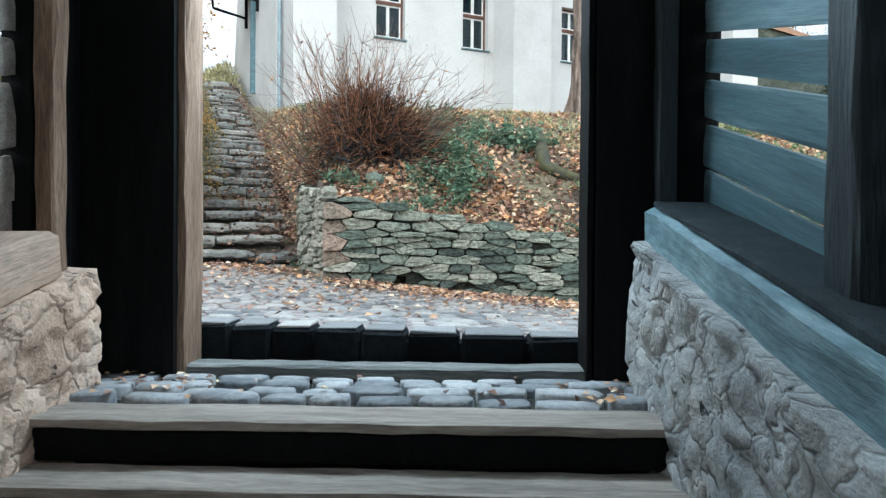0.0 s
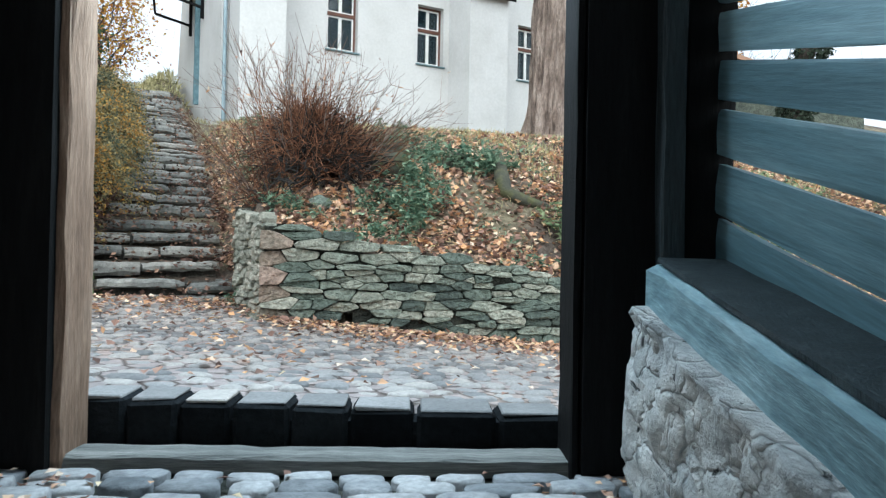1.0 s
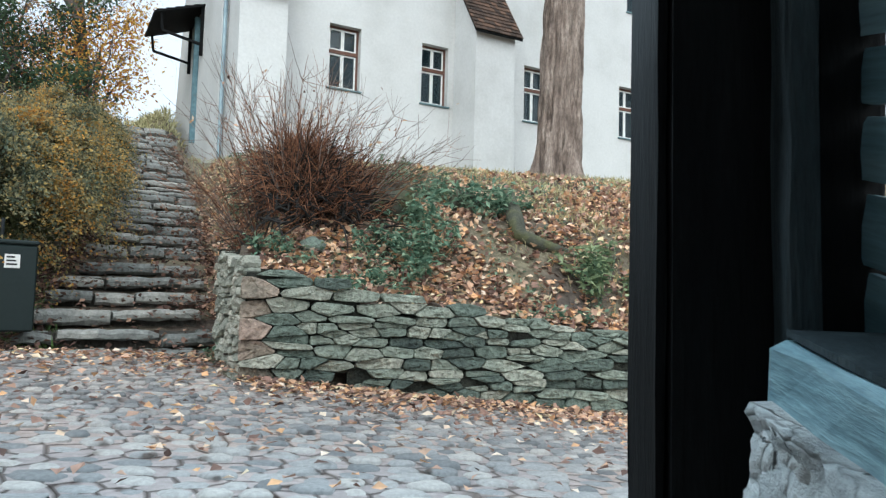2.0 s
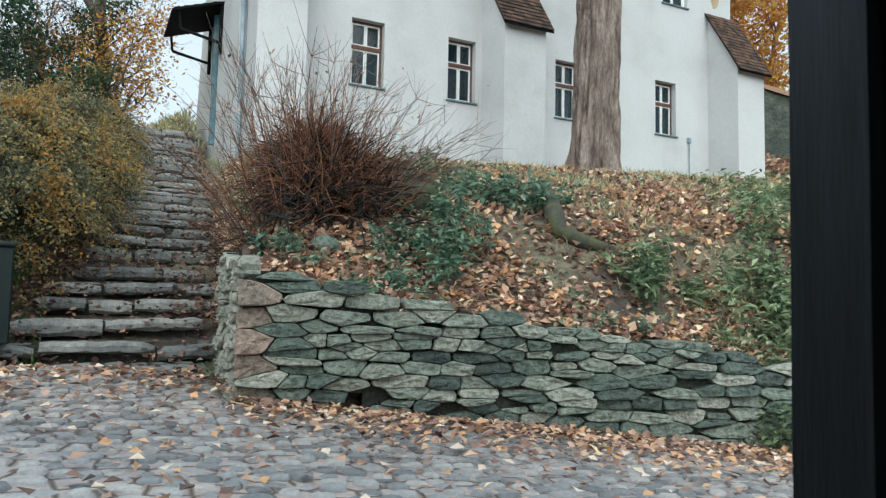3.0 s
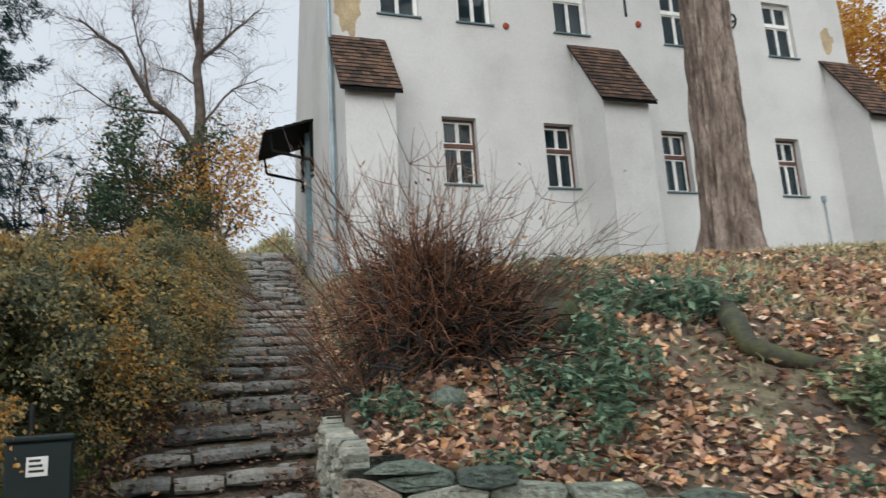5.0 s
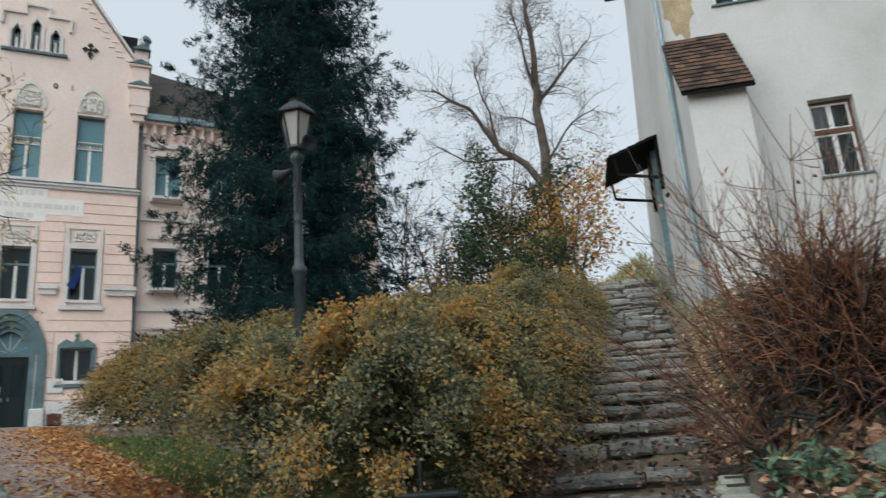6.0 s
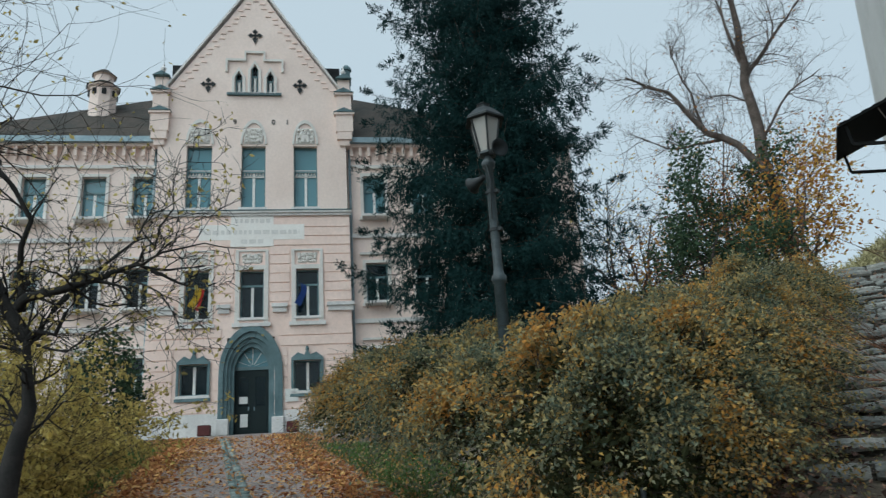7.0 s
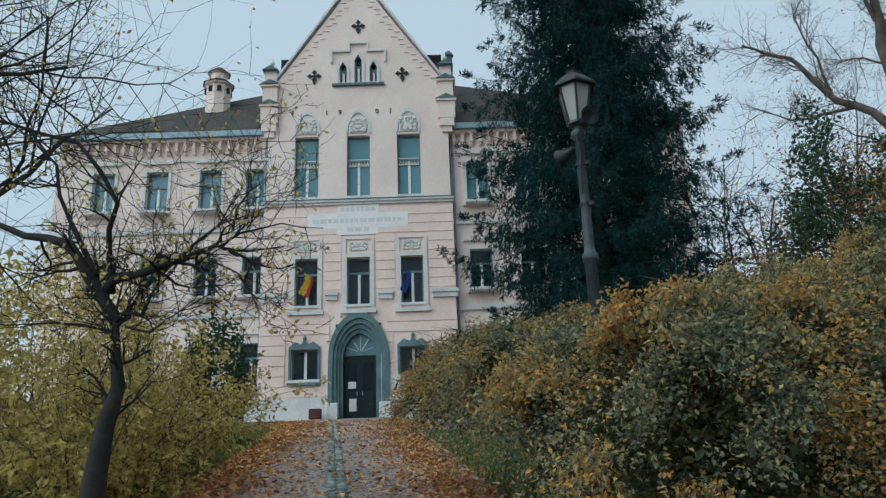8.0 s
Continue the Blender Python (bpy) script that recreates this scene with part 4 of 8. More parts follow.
# ---- the long flight of stone steps up the hill ----
stairs = thing("stone_stairs", Matrix(), "long uneven flight of worn stone steps climbing the hill", "stairs", kind="structure")
rt = random.Random(31)
M_RISER = surface("damp_packed_riser", [(0.25, (0.03, 0.03, 0.027)), (0.6, (0.08, 0.074, 0.064)), (0.85, (0.16, 0.135, 0.11))], 6, 30, 0.95, 1.0, 0.04, grain=0.5)
STEP_LINES = [-10.31, -9.87, -9.33, -8.77, -8.2, -7.62, -6.79, -6.19, -5.56, -4.99, -4.45, -3.93, -3.5, -3.21, -2.94, -2.52, -2.1, -1.7, -1.28, -0.93, -0.6, -0.3, 0.0, 0.3, 0.6, 0.98, 1.47, 2.1, 2.73]


def slab_mesh(w, deep, thick, r):
    """A split step slab: ragged front edge, worn rounded lip, uneven top; its front towards -y, its top at 0."""
    n = max(4, int(w / 0.11))
    bm = bmesh.new()
    front = [r.uniform(-0.02, 0.02) + (0.035 if i in (0, n) else 0) for i in range(n + 1)]
    sag = [r.uniform(-0.014, 0.008) - (0.018 if i in (0, n) else 0) for i in range(n + 1)]
    rows = []
    for dy, dz in ((0.05, -thick), (0.006, -thick * 0.8), (0.0, -thick * 0.38), (0.022, -0.012), (0.06, 0.0), (deep, -0.012), (deep, -thick)):
        rows.append([bm.verts.new((-w / 2 + w * i / n + r.uniform(-0.006, 0.006), (front[i] if dy < 0.1 else r.uniform(-0.015, 0.015)) + dy, dz + (sag[i] if dz > -thick * 0.5 else r.uniform(-0.012, 0.012)))) for i in range(n + 1)])
    for p, q in zip(rows, rows[1:]):
        for i in range(n):
            bm.faces.new((p[i], p[i + 1], q[i + 1], q[i]))
    for i in (0, n):
        bm.faces.new([row[i] for row in rows])
    bmesh.ops.recalc_face_normals(bm, faces=bm.faces)
    me = bpy.data.meshes.new("step_stone")
    bm.to_mesh(me)
    bm.free()
    return me


for k, y in enumerate(STEP_LINES):
    z = stair_z(y) + 0.06
    below = stair_z(STEP_LINES[k - 1]) + 0.06 if k else z - 0.16
    run = (STEP_LINES[k + 1] if k + 1 < len(STEP_LINES) else y + 0.6) - y
    xl, xr = stair_left(y) - 0.12 + rt.uniform(-0.1, 0.1), stair_right(y) + 0.04 + rt.uniform(-0.16, 0.04)
    thick = min(0.16, (z - below) * 0.74)
    bm = boxed(xl + 0.04, xr - 0.04, 0.055, run + 0.1, below - z - 0.1, -0.05, jitter=0.02)
    part("packed_riser", bm, M_RISER, stairs, "dark packed earth and rubble", m=Matrix.Translation((0, y + 0.04, z)))
    x = xl
    while x < xr - 0.12:
        w = min((rt.uniform(0.3, 0.62) if rt.random() < 0.55 else rt.uniform(0.65, 1.05)) if y < -6 else rt.uniform(0.4, 1.2), xr - x)
        if xr - x - w < 0.15:
            w = xr - x
        lower = rt.random() < 0.12
        me = slab_mesh(w * 0.985, min(rt.uniform(0.24, 0.36), run + 0.05), thick * rt.uniform(0.8, 1.2), rt)
        q = Matrix.Translation((x + w / 2, y + rt.uniform(-0.04, 0.05) + 0.06 * (x + 5.0), z + rt.uniform(-0.028, 0.014) - (0.04 if lower else 0))) @ Matrix.Rotation(radians(rt.uniform(-4, 4) + 3), 4, "Z") @ Matrix.Rotation(radians(rt.uniform(-5, 1)), 4, "X") @ Matrix.Rotation(radians(rt.uniform(-2.2, 2.2)), 4, "Y")
        link_mesh("step_stone", me, M_STEPSTONE, stairs, "", q)
        x += w + rt.uniform(0.008, 0.03)
    # rubble packed behind the edge stones
    x = xl + 0.05
    while run > 0.33 and x < xr - 0.15:
        w = rt.uniform(0.12, 0.3)
        d = min(max(run - 0.26, 0.08), 0.26)
        if rt.random() < 0.6:
            me = stone_mesh("tread_stone", w * 0.95, d * rt.uniform(0.7, 1.1), 0.07, rt, 7, 0.12, 0.25)
            q = Matrix.Translation((x + w / 2, y + 0.27 + d / 2 + 0.06 * (x + 5.0), z - 0.03 + rt.uniform(-0.02, 0.012))) @ Matrix.Rotation(radians(-92), 4, "X")
            link_mesh("tread_stone", me, M_STEPSTONE, stairs, "", q)
        x += w + 0.02
# ---- walls with real openings ----
def pierced(bm, u0, u1, z0, z1, y0, y1, holes):
    """A wall from u0 to u1 and z0 to z1, y0 (front) to y1 thick, with openings (u0, u1, z0, z1) right through."""
    us = sorted({u0, u1, *[min(max(h[k], u0), u1) for h in holes for k in (0, 1)]})
    zs = sorted({z0, z1, *[min(max(h[k], z0), z1) for h in holes for k in (2, 3)]})
    solid = [[not any(h[0] < (a + b) / 2 < h[1] and h[2] < (c + d) / 2 < h[3] for h in holes) for c, d in zip(zs, zs[1:])] for a, b in zip(us, us[1:])]
    vf = {(i, k, s): bm.verts.new((u, y0 if s == 0 else y1, z)) for i, u in enumerate(us) for k, z in enumerate(zs) for s in (0, 1)}
    n, m = len(us) - 1, len(zs) - 1
    for i in range(n):
        for k in range(m):
            if not solid[i][k]:
                continue
            for s in (0, 1):
                bm.faces.new([vf[p] for p in ((i, k, s), (i + 1, k, s), (i + 1, k + 1, s), (i, k + 1, s))])
            for di, dk, a, b in ((-1, 0, (i, k), (i, k + 1)), (1, 0, (i + 1, k), (i + 1, k + 1)), (0, -1, (i, k), (i + 1, k)), (0, 1, (i, k + 1), (i + 1, k + 1))):
                p, q = i + di, k + dk
                if not (0 <= p < n and 0 <= q < m) or not solid[p][q]:
                    bm.faces.new((vf[(*a, 0)], vf[(*b, 0)], vf[(*b, 1)], vf[(*a, 1)]))
    bm.verts.index_update()
    loose = [v for v in bm.verts if not v.link_faces]
    bmesh.ops.delete(bm, geom=loose, context="VERTS")


def sash_window(parent, u0, u1, z0, z1, depth, frame_mat, sash_mat, transom=0.62, brown=True, curtain=False, glass=None):
    """A casement with two leaves below and two lights above, set back in its opening."""
    y = depth
    w = u1 - u0
    zt = z0 + (z1 - z0) * transom
    bm = bmesh.new()
    f = 0.06
    box(bm, u0, u0 + f, y, y + 0.1, z0, z1)
    box(bm, u1 - f, u1, y, y + 0.1, z0, z1)
    box(bm, u0 + f, u1 - f, y, y + 0.1, z1 - f, z1)
    box(bm, u0 + f, u1 - f, y, y + 0.1, z0, z0 + f)
    win = part("window", bm, frame_mat, parent)
    part("transom", boxed(u0 + f, u1 - f, y - 0.02, y + 0.1, zt - 0.05, zt + 0.05), M_BROWNWOOD if brown else frame_mat, win, "red-brown transom" if brown else "")
    um = (u0 + u1) / 2
    for a, b in ((u0 + f, um - 0.005), (um + 0.005, u1 - f)):
        for c, d in ((z0 + f, zt - 0.05), (zt + 0.05, z1 - f)):
            bm = bmesh.new()
            s = 0.04
            box(bm, a, a + s, y + 0.015, y + 0.07, c, d)
            box(bm, b - s, b, y + 0.015, y + 0.07, c, d)
            box(bm, a + s, b - s, y + 0.015, y + 0.07, c, c + s)
            box(bm, a + s, b - s, y + 0.015, y + 0.07, d - s, d)
            part("sash", bm, sash_mat, win)
            pane = part("pane", boxed(a + s, b - s, y + 0.04, y + 0.046, c + s, d - s), glass or M_GLASS, win)
            pane.visible_shadow = False
    part("sill", boxed(u0 - 0.05, u1 + 0.05, -0.06, y, z0 - 0.045, z0 + 0.002, bevel=0.008), M_GREYTRIM, win)
    if curtain:
        bm = bmesh.new()
        n = 24
        vs = [[bm.verts.new((u0 + f + (w - 2 * f) * i / n, y + 0.2 + 0.025 * math.sin(i * 1.9), z)) for z in (z0 + 0.05, z1 - 0.05)] for i in range(n + 1)]
        for i in range(n):
            if not (n * 0.42 < i < n * 0.58):
                bm.faces.new((vs[i][0], vs[i + 1][0], vs[i + 1][1], vs[i][1]))
        part("curtain", bm, M_CURTAIN, win)
    return win


def tile_mesh(name, material):
    bm = bmesh.new()
    v = [bm.verts.new(p) for p in ((0, 0, 0.004), (1, 0, 0.004), (1, 1, 0.036), (0, 1, 0.036), (0, 1, 0.018), (1, 1, 0.018), (0, 0, -0.012), (1, 0, -0.012))]
    for f in ((0, 1, 2, 3), (3, 2, 5, 4), (0, 3, 4, 6), (2, 1, 7, 5), (4, 5, 7, 6)):
        bm.faces.new([v[i] for i in f])
    me = bpy.data.meshes.new(name)
    bm.to_mesh(me)
    bm.free()
    me.materials.append(material)
    return me


TILE = tile_mesh("tile", M_TILE)
SHINGLE = tile_mesh("shingle", M_DARKWOOD)


def roof_tiles(me, parent, p0, across, down, wide, long, tw=0.19, tl=0.165):
    """Courses of plain tiles on a slope, each an object on one shared mesh: p0 the upper corner, across and down unit vectors."""
    p0, across, down = Vector(p0), Vector(across), Vector(down)
    nrm = across.cross(down).normalized()
    if nrm.z < 0:
        nrm = -nrm
    rr = random.Random(3)
    for r in range(int(long / tl)):
        c = -(r % 2) * tw / 2
        while c < wide:
            a, b = max(c, 0) + 0.004, min(c + tw, wide) - 0.004
            c += tw
            if b - a < 0.03:
                continue
            o = p0 + across * a + down * (r * tl - 0.02) + nrm * rr.uniform(0, 0.006)
            x, y = across * (b - a), down * (tl + 0.06 + rr.uniform(-0.01, 0.01)) + across * rr.uniform(-0.008, 0.008)
            m = Matrix(((x.x, y.x, nrm.x, o.x), (x.y, y.y, nrm.y, o.y), (x.z, y.z, nrm.z, o.z), (0, 0, 0, 1)))
            link_mesh(me.name, me, None, parent, "", m)


# ---- the white house ----
house = thing("white_house", Matrix(), "tall white plastered old house with tiled buttresses on the hill", "house")
LOW = [(0.0, 0.886), (2.72, 3.56), (6.2, 7.05), (9.99, 10.84)]
UP = [(-1.45, -0.42), (0.59, 1.52), (3.31, 4.3), (6.7, 7.7), (10.3, 11.35)]
holes = [(a, b, 6.21, 7.92) for a, b in LOW] + [(a, b, 10.49, 12.24) for a, b in UP]
bm = bmesh.new()
pierced(bm, -2.75, 13.3, 2.6, 14.6, 0, 0.6, holes)
part("front_wall", bm, M_PLASTER, house)
bm = bmesh.new()
outline = [(0.6, 2.6), (7.6, 2.6), (7.0, 6.3), (6.0, 10.0), (4.4, 13.5), (4.4, 14.6), (0.6, 14.6)]
near, away = [[bm.verts.new((x, y, z)) for y, z in outline] for x in (-2.75, -2.15)]
bm.faces.new(near)
bm.faces.new(away[::-1])
for i in range(len(outline)):
    j = (i + 1) % len(outline)
    bm.faces.new((near[i], near[j], away[j], away[i]))
part("side_wall", bm, M_PLASTER, house, "side wall with a sloping rear buttress")
part("side_wall", boxed(12.7, 13.3, 0.6, 4.4, 2.6, 14.6), M_PLASTER, house)
part("back_wall", boxed(-2.15, 13.3, 4.41, 5.0, 2.6, 14.6), M_PLASTER, house)
# near-black sheet added behind the windows for the unlit rooms
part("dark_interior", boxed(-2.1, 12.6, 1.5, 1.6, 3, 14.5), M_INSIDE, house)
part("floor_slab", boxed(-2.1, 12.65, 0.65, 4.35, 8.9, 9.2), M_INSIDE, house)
bm = bmesh.new()
prism(bm, [(-3.2, 14.6), (13.8, 14.6), (11.5, 18.6), (-0.5, 18.6)], -0.4, 5.5)
part("roof", bm, M_TILE, house, "brown tiled roof")
for k, (a, b) in enumerate(LOW):
    sash_window(house, a, b, 6.21, 7.92, 0.19, M_BROWNWOOD, M_SASH, 0.6, curtain=k == 2)
for k, (a, b) in enumerate(UP):
    sash_window(house, a, b, 10.49, 12.24, 0.13, M_SASH, M_SASH, 0.6, brown=False, curtain=k == 2)


def buttress(x0, x1, eave, top, base, front=-1.2, side=0.14, skew=0.0):
    b = bmesh.new()
    pts = [(0.0, base), (0.0, top - 0.06), (front, eave - 0.02), (front, base)]
    a = [b.verts.new((x0 + skew * p[0], p[0], p[1])) for p in pts]
    c = [b.verts.new((x1 + skew * p[0], p[0], p[1])) for p in pts]
    b.faces.new(a)
    b.faces.new(c[::-1])
    for i in range(4):
        b.faces.new((a[i], c[i], c[(i + 1) % 4], a[(i + 1) % 4]))
    but = part("buttress", b, M_PLASTER, house, "white plastered buttress")
    d = Vector((0, front - 0.22, (eave - top) * (abs(front) + 0.22) / abs(front)))
    n = d.length
    d.normalize()
    shear = Matrix.Identity(4)
    shear[0][1] = skew
    roof_tiles(TILE, but, (x0 - side, 0.0, top), (1, 0, 0), d, x1 - x0 + 2 * side, n)
    bm2 = bmesh.new()
    ends = [(0.0, top), (front - 0.2, top + d.z / abs(d.y) * (abs(front) + 0.2))]
    q = [bm2.verts.new((x, yy + 0.0, zz2 - e)) for e in (0.005, 0.06) for x in (x0 - side + 0.01, x1 + side - 0.01) for yy, zz2 in ends]
    for f in ((0, 1, 3, 2), (4, 5, 7, 6), (0, 1, 5, 4), (2, 3, 7, 6), (1, 3, 7, 5)):
        bm2.faces.new([q[i] for i in f])
    part("roof_boarding", bm2, M_DARKWOOD, but, m=shear)
    return but


buttress(-2.58, -1.46, 8.12, 9.78, 2.4)
buttress(3.75, 5.03, 8.36, 10.16, 3.2)
buttress(12.25, 13.42, 8.55, 10.5, 3.2)
# rain pipe on the corner, vents, tie discs
bm = bmesh.new()
lathe(bm, [(0.05, 2.8), (0.05, 14.3)], 10, -2.68, -0.09)
for z in (5.2, 7.6, 10.0, 12.4):
    lathe(bm, [(0.058, z), (0.058, z + 0.06)], 10, -2.68, -0.09)
part("rain_pipe", bm, M_ZINC, house, "blue-grey zinc rain pipe")
bm = bmesh.new()
lathe(bm, [(0.02, 4.1), (0.02, 6.2)], 6, 11.35, -0.06)
box(bm, 11.3, 11.4, -0.1, 0.0, 6.05, 6.22)
part("gas_pipe", bm, M_ZINC, house)
bm = bmesh.new()
box(bm, 3.6, 5.15, -1.26, -1.2, 4.2, 4.24)
part("base_ledge", bm, M_GREYTRIM, house)
for x, z in ((1.9, 10.5), (5.9, 11.0)):
    bm = bmesh.new()
    lathe(bm, [(0.09, 0), (0.09, 0.04), (0.03, 0.06)], 10)
    part("tie_disc", bm, M_RUST, house, "rusty iron tie disc", m=Matrix.Translation((x, -0.0, z)) @ Matrix.Rotation(radians(90), 4, "X"))
# bare ochre patches where plaster has gone
def patch(parent, cx, cz, w, h, seed, material, y=-0.004):
    r = random.Random(seed)
    bm = bmesh.new()
    vs = []
    for i in range(22):
        a = 2 * math.pi * i / 22
        k = r.uniform(0.75, 1.1)
        vs.append(bm.verts.new((cx + math.cos(a) * w / 2 * k, y, cz + math.sin(a) * h / 2 * k)))
    bm.faces.new(vs)
    part("plaster_patch", bm, material, parent, "bare ochre plaster")


patch(house, -2.2, 10.6, 0.7, 1.6, 1, M_OCHRE)
patch(house, 12.6, 11.2, 0.5, 0.9, 2, M_OCHRE)

# canopy over the side door
canopy = part("canopy", boxed(-0.02, 1.36, 0.0, 2.2, -0.04, 0.0), M_DARKWOOD, house, "dark boarded canopy over the side door",
              m=Matrix.Translation((-2.75, 2.3, 8.6)) @ Matrix.Rotation(radians(180), 4, "Z") @ Matrix.Translation((0, -2.2, 0)) @ Matrix.Rotation(radians(19), 4, "Y"))
roof_tiles(SHINGLE, canopy, (0, 0, 0.0), (0, 1, 0), (1, 0, 0), 2.2, 1.4, 0.2, 0.25)
for yy in (2.4, 4.3):
    part("strut", beam_bm((-2.78, yy, 7.5), (-3.8, yy, 7.7), 0.07, 0.07, cuts=3), M_DARKWOOD, house)
    part("strut", beam_bm((-2.8, yy, 7.2), (-2.8, yy, 8.55), 0.08, 0.08, cuts=3), M_DARKWOOD, house)
    part("strut", beam_bm((-3.8, yy, 7.7), (-3.85, yy, 8.16), 0.06, 0.06, cuts=2), M_DARKWOOD, house)
part("door_post", beam_bm((-2.82, 3.0, 4.9), (-2.82, 3.0, 8.45), 0.14, 0.12, cuts=6), M_SLAT, house, "weathered grey post")
# ---- the school: peach neo-gothic front with a tall gable ----
school = thing("school_building", SCHOOL, "peach plastered neo-gothic school with a tall pointed gable", "school")
Z0 = 3.0


def sp(name, bm, material, label="", parent=None, smooth=False):
    return part(name, bm, material, parent or school, label, smooth=smooth)


def band(bm, outer, inner, y0, y1):
    """A bent strip between two outlines in x and z, from y0 to y1, in one piece."""
    rows = [[bm.verts.new((x, y, z)) for x, z in line] for line, y in ((outer, y0), (inner, y0), (inner, y1), (outer, y1))]
    for i in range(len(outer) - 1):
        for k in range(4):
            a, b = rows[k], rows[(k + 1) % 4]
            bm.faces.new((a[i], a[i + 1], b[i + 1], b[i]))
    for i in (0, len(outer) - 1):
        bm.faces.new([r[i] for r in rows])


TALL = [(-3.08, -1.92), (-0.56, 0.56), (1.88, 3.0)]
MID = [(-2.92, -1.87), (-0.52, 0.54), (1.97, 3.0)]
holes = [(a, b, 13.72, 16.9) for a, b in TALL] + [(a, b, 8.48, 10.7) for a, b in MID]
holes += [(-3.0, -1.8, 5.15, 6.5), (1.85, 3.05, 5.15, 6.5), (-1.02, 1.02, 3.0, 7.6)]
holes += [(-0.94, -0.58, 19.75, 20.95), (-0.18, 0.18, 19.75, 21.35), (0.58, 0.94, 19.75, 20.95)]
bm = bmesh.new()
pierced(bm, -4.45, 4.45, 9.0, 13.42, -0.006, 0.5, [h for h in holes if 8 < h[2] < 13])
sp("front_wall", bm, M_PEACH, "rusticated peach plaster")
bm = bmesh.new()
pierced(bm, -4.45, 4.45, Z0, 9.0, 0.0, 0.5, [h for h in holes if h[2] < 8.6])
sp("front_wall", bm, M_PEACH)
bm = bmesh.new()
pierced(bm, -4.4, 4.4, 13.42, 19.6, 0.02, 0.5, [h for h in holes if h[2] > 13])
sp("front_wall", bm, M_PEACHPALE, "pale peach plaster")
# gable above, with the three lancets standing in it
bm = bmesh.new()
pierced(bm, -1.3, 1.3, 19.6, 21.6, 0.02, 0.5, [h for h in holes if h[2] > 19])
prism(bm, [(-4.3, 19.6), (-1.3, 19.6), (-1.3, 23.95)], 0.02, 0.5)
prism(bm, [(4.3, 19.6), (1.3, 23.95), (1.3, 19.6)], 0.02, 0.5)
prism(bm, [(-1.3, 21.6), (1.3, 21.6), (1.3, 23.95), (0, 26.0), (-1.3, 23.95)], 0.02, 0.5)
sp("gable", bm, M_PEACHPALE, "tall pointed gable")
for s in (-1, 1):
    bm = bmesh.new()
    d = Vector((4.35, 0, -6.5)).normalized()
    a, b = Vector((-0.02, 0, 26.15)), Vector((4.42, 0, 19.55))
    n = Vector((6.6, 0, 4.44)).normalized()
    pts = [a, b, b + n * 0.08, a + n * 0.08 + Vector((0, 0, 0.05))]
    prism(bm, [(s * p.x, p.z) for p in pts], -0.12, 0.6)
    sp("coping", bm, M_PLINTH, "grey gable coping")
    # stepped corner turret
    u = s * 4.35
    turret = sp("corner_turret", boxed(u - 0.42, u + 0.42, -0.22, 0.5, 17.6, 18.5), M_PEACHPALE, "stepped corner turret")
    for k, y0, c, d in ((0.5, -0.3, 18.5, 18.62), (0.36, -0.18, 18.62, 19.6), (0.46, -0.28, 19.6, 19.72), (0.3, -0.12, 19.72, 20.5), (0.36, -0.2, 17.2, 17.6), (0.24, -0.1, 16.9, 17.2)):
        part("turret_block", boxed(u - k, u + k, y0, 0.5, c, d), M_PEACHPALE, turret)
    for z, w in ((18.62, 0.52), (19.72, 0.48), (20.5, 0.4)):
        bm = bmesh.new()
        prism(bm, [(u - w, z), (u + w, z), (u, z + 0.24)], -0.34, 0.5)
        sp("turret_cap", bm, M_GREYTRIM, "grey stone cap")
    bm = bmesh.new()
    lathe(bm, [(0.03, 20.7), (0.03, 20.9), (0.12, 20.98), (0.14, 21.08), (0.06, 21.18), (0.02, 21.35)], 8, u, 0.1)
    sp("finial", bm, M_PLINTH)

# rusticated courses on the two lower storeys
for z0, z1, y in ((4.42, 8.1, -0.045), (9.2, 13.2, -0.05)):
    n = int((z1 - z0) / 0.42)
    for i in range(n):
        c, d = z0 + (z1 - z0) * i / n, z0 + (z1 - z0) * (i + 1) / n - 0.06
        bm = bmesh.new()
        spans, u = [], -4.47
        block = sorted([(h[0] - 0.28, h[1] + 0.28) for h in holes if h[2] - 0.25 < d and h[3] + (1.15 if h[3] > 9 and h[3] < 12 else 0.5) > c])
        for a, b in block:
            if a > u:
                spans.append((u, a))
            u = max(u, b)
        if u < 4.47:
            spans.append((u, 4.47))
        bm.free()
        for a, b in spans:
            sp("plaster_course", boxed(a, b, y, 0.0, c, d), M_PEACH)
for a, b in ((-4.52, -1.28), (1.28, 4.52)):
    sp("plinth", boxed(a, b, -0.1, 0.0, Z0, 4.36), M_PLINTH, "whitish grey plinth")
bm = bmesh.new()
box(bm, -4.58, 4.58, -0.2, 0.0, 13.42, 13.52)
box(bm, -4.52, 4.52, -0.12, 0.0, 13.3, 13.42)
sp("cornice", bm, M_PLINTH, "pale string course")
sp("cornice_cap", boxed(-4.6, 4.6, -0.23, 0.0, 13.522, 13.56), M_GREYTRIM, "thin grey weathering")
for a, b in ((-4.6, -3.3), (-1.5, -0.9), (0.9, 1.6), (3.35, 4.6)):
    bm = bmesh.new()
    box(bm, a, b, -0.2, 0.0, 8.92, 9.08)
    box(bm, a + 0.05, b - 0.05, -0.12, 0.0, 8.7, 8.921)
    sp("cornice", bm, M_PLINTH, "stepped sill course")


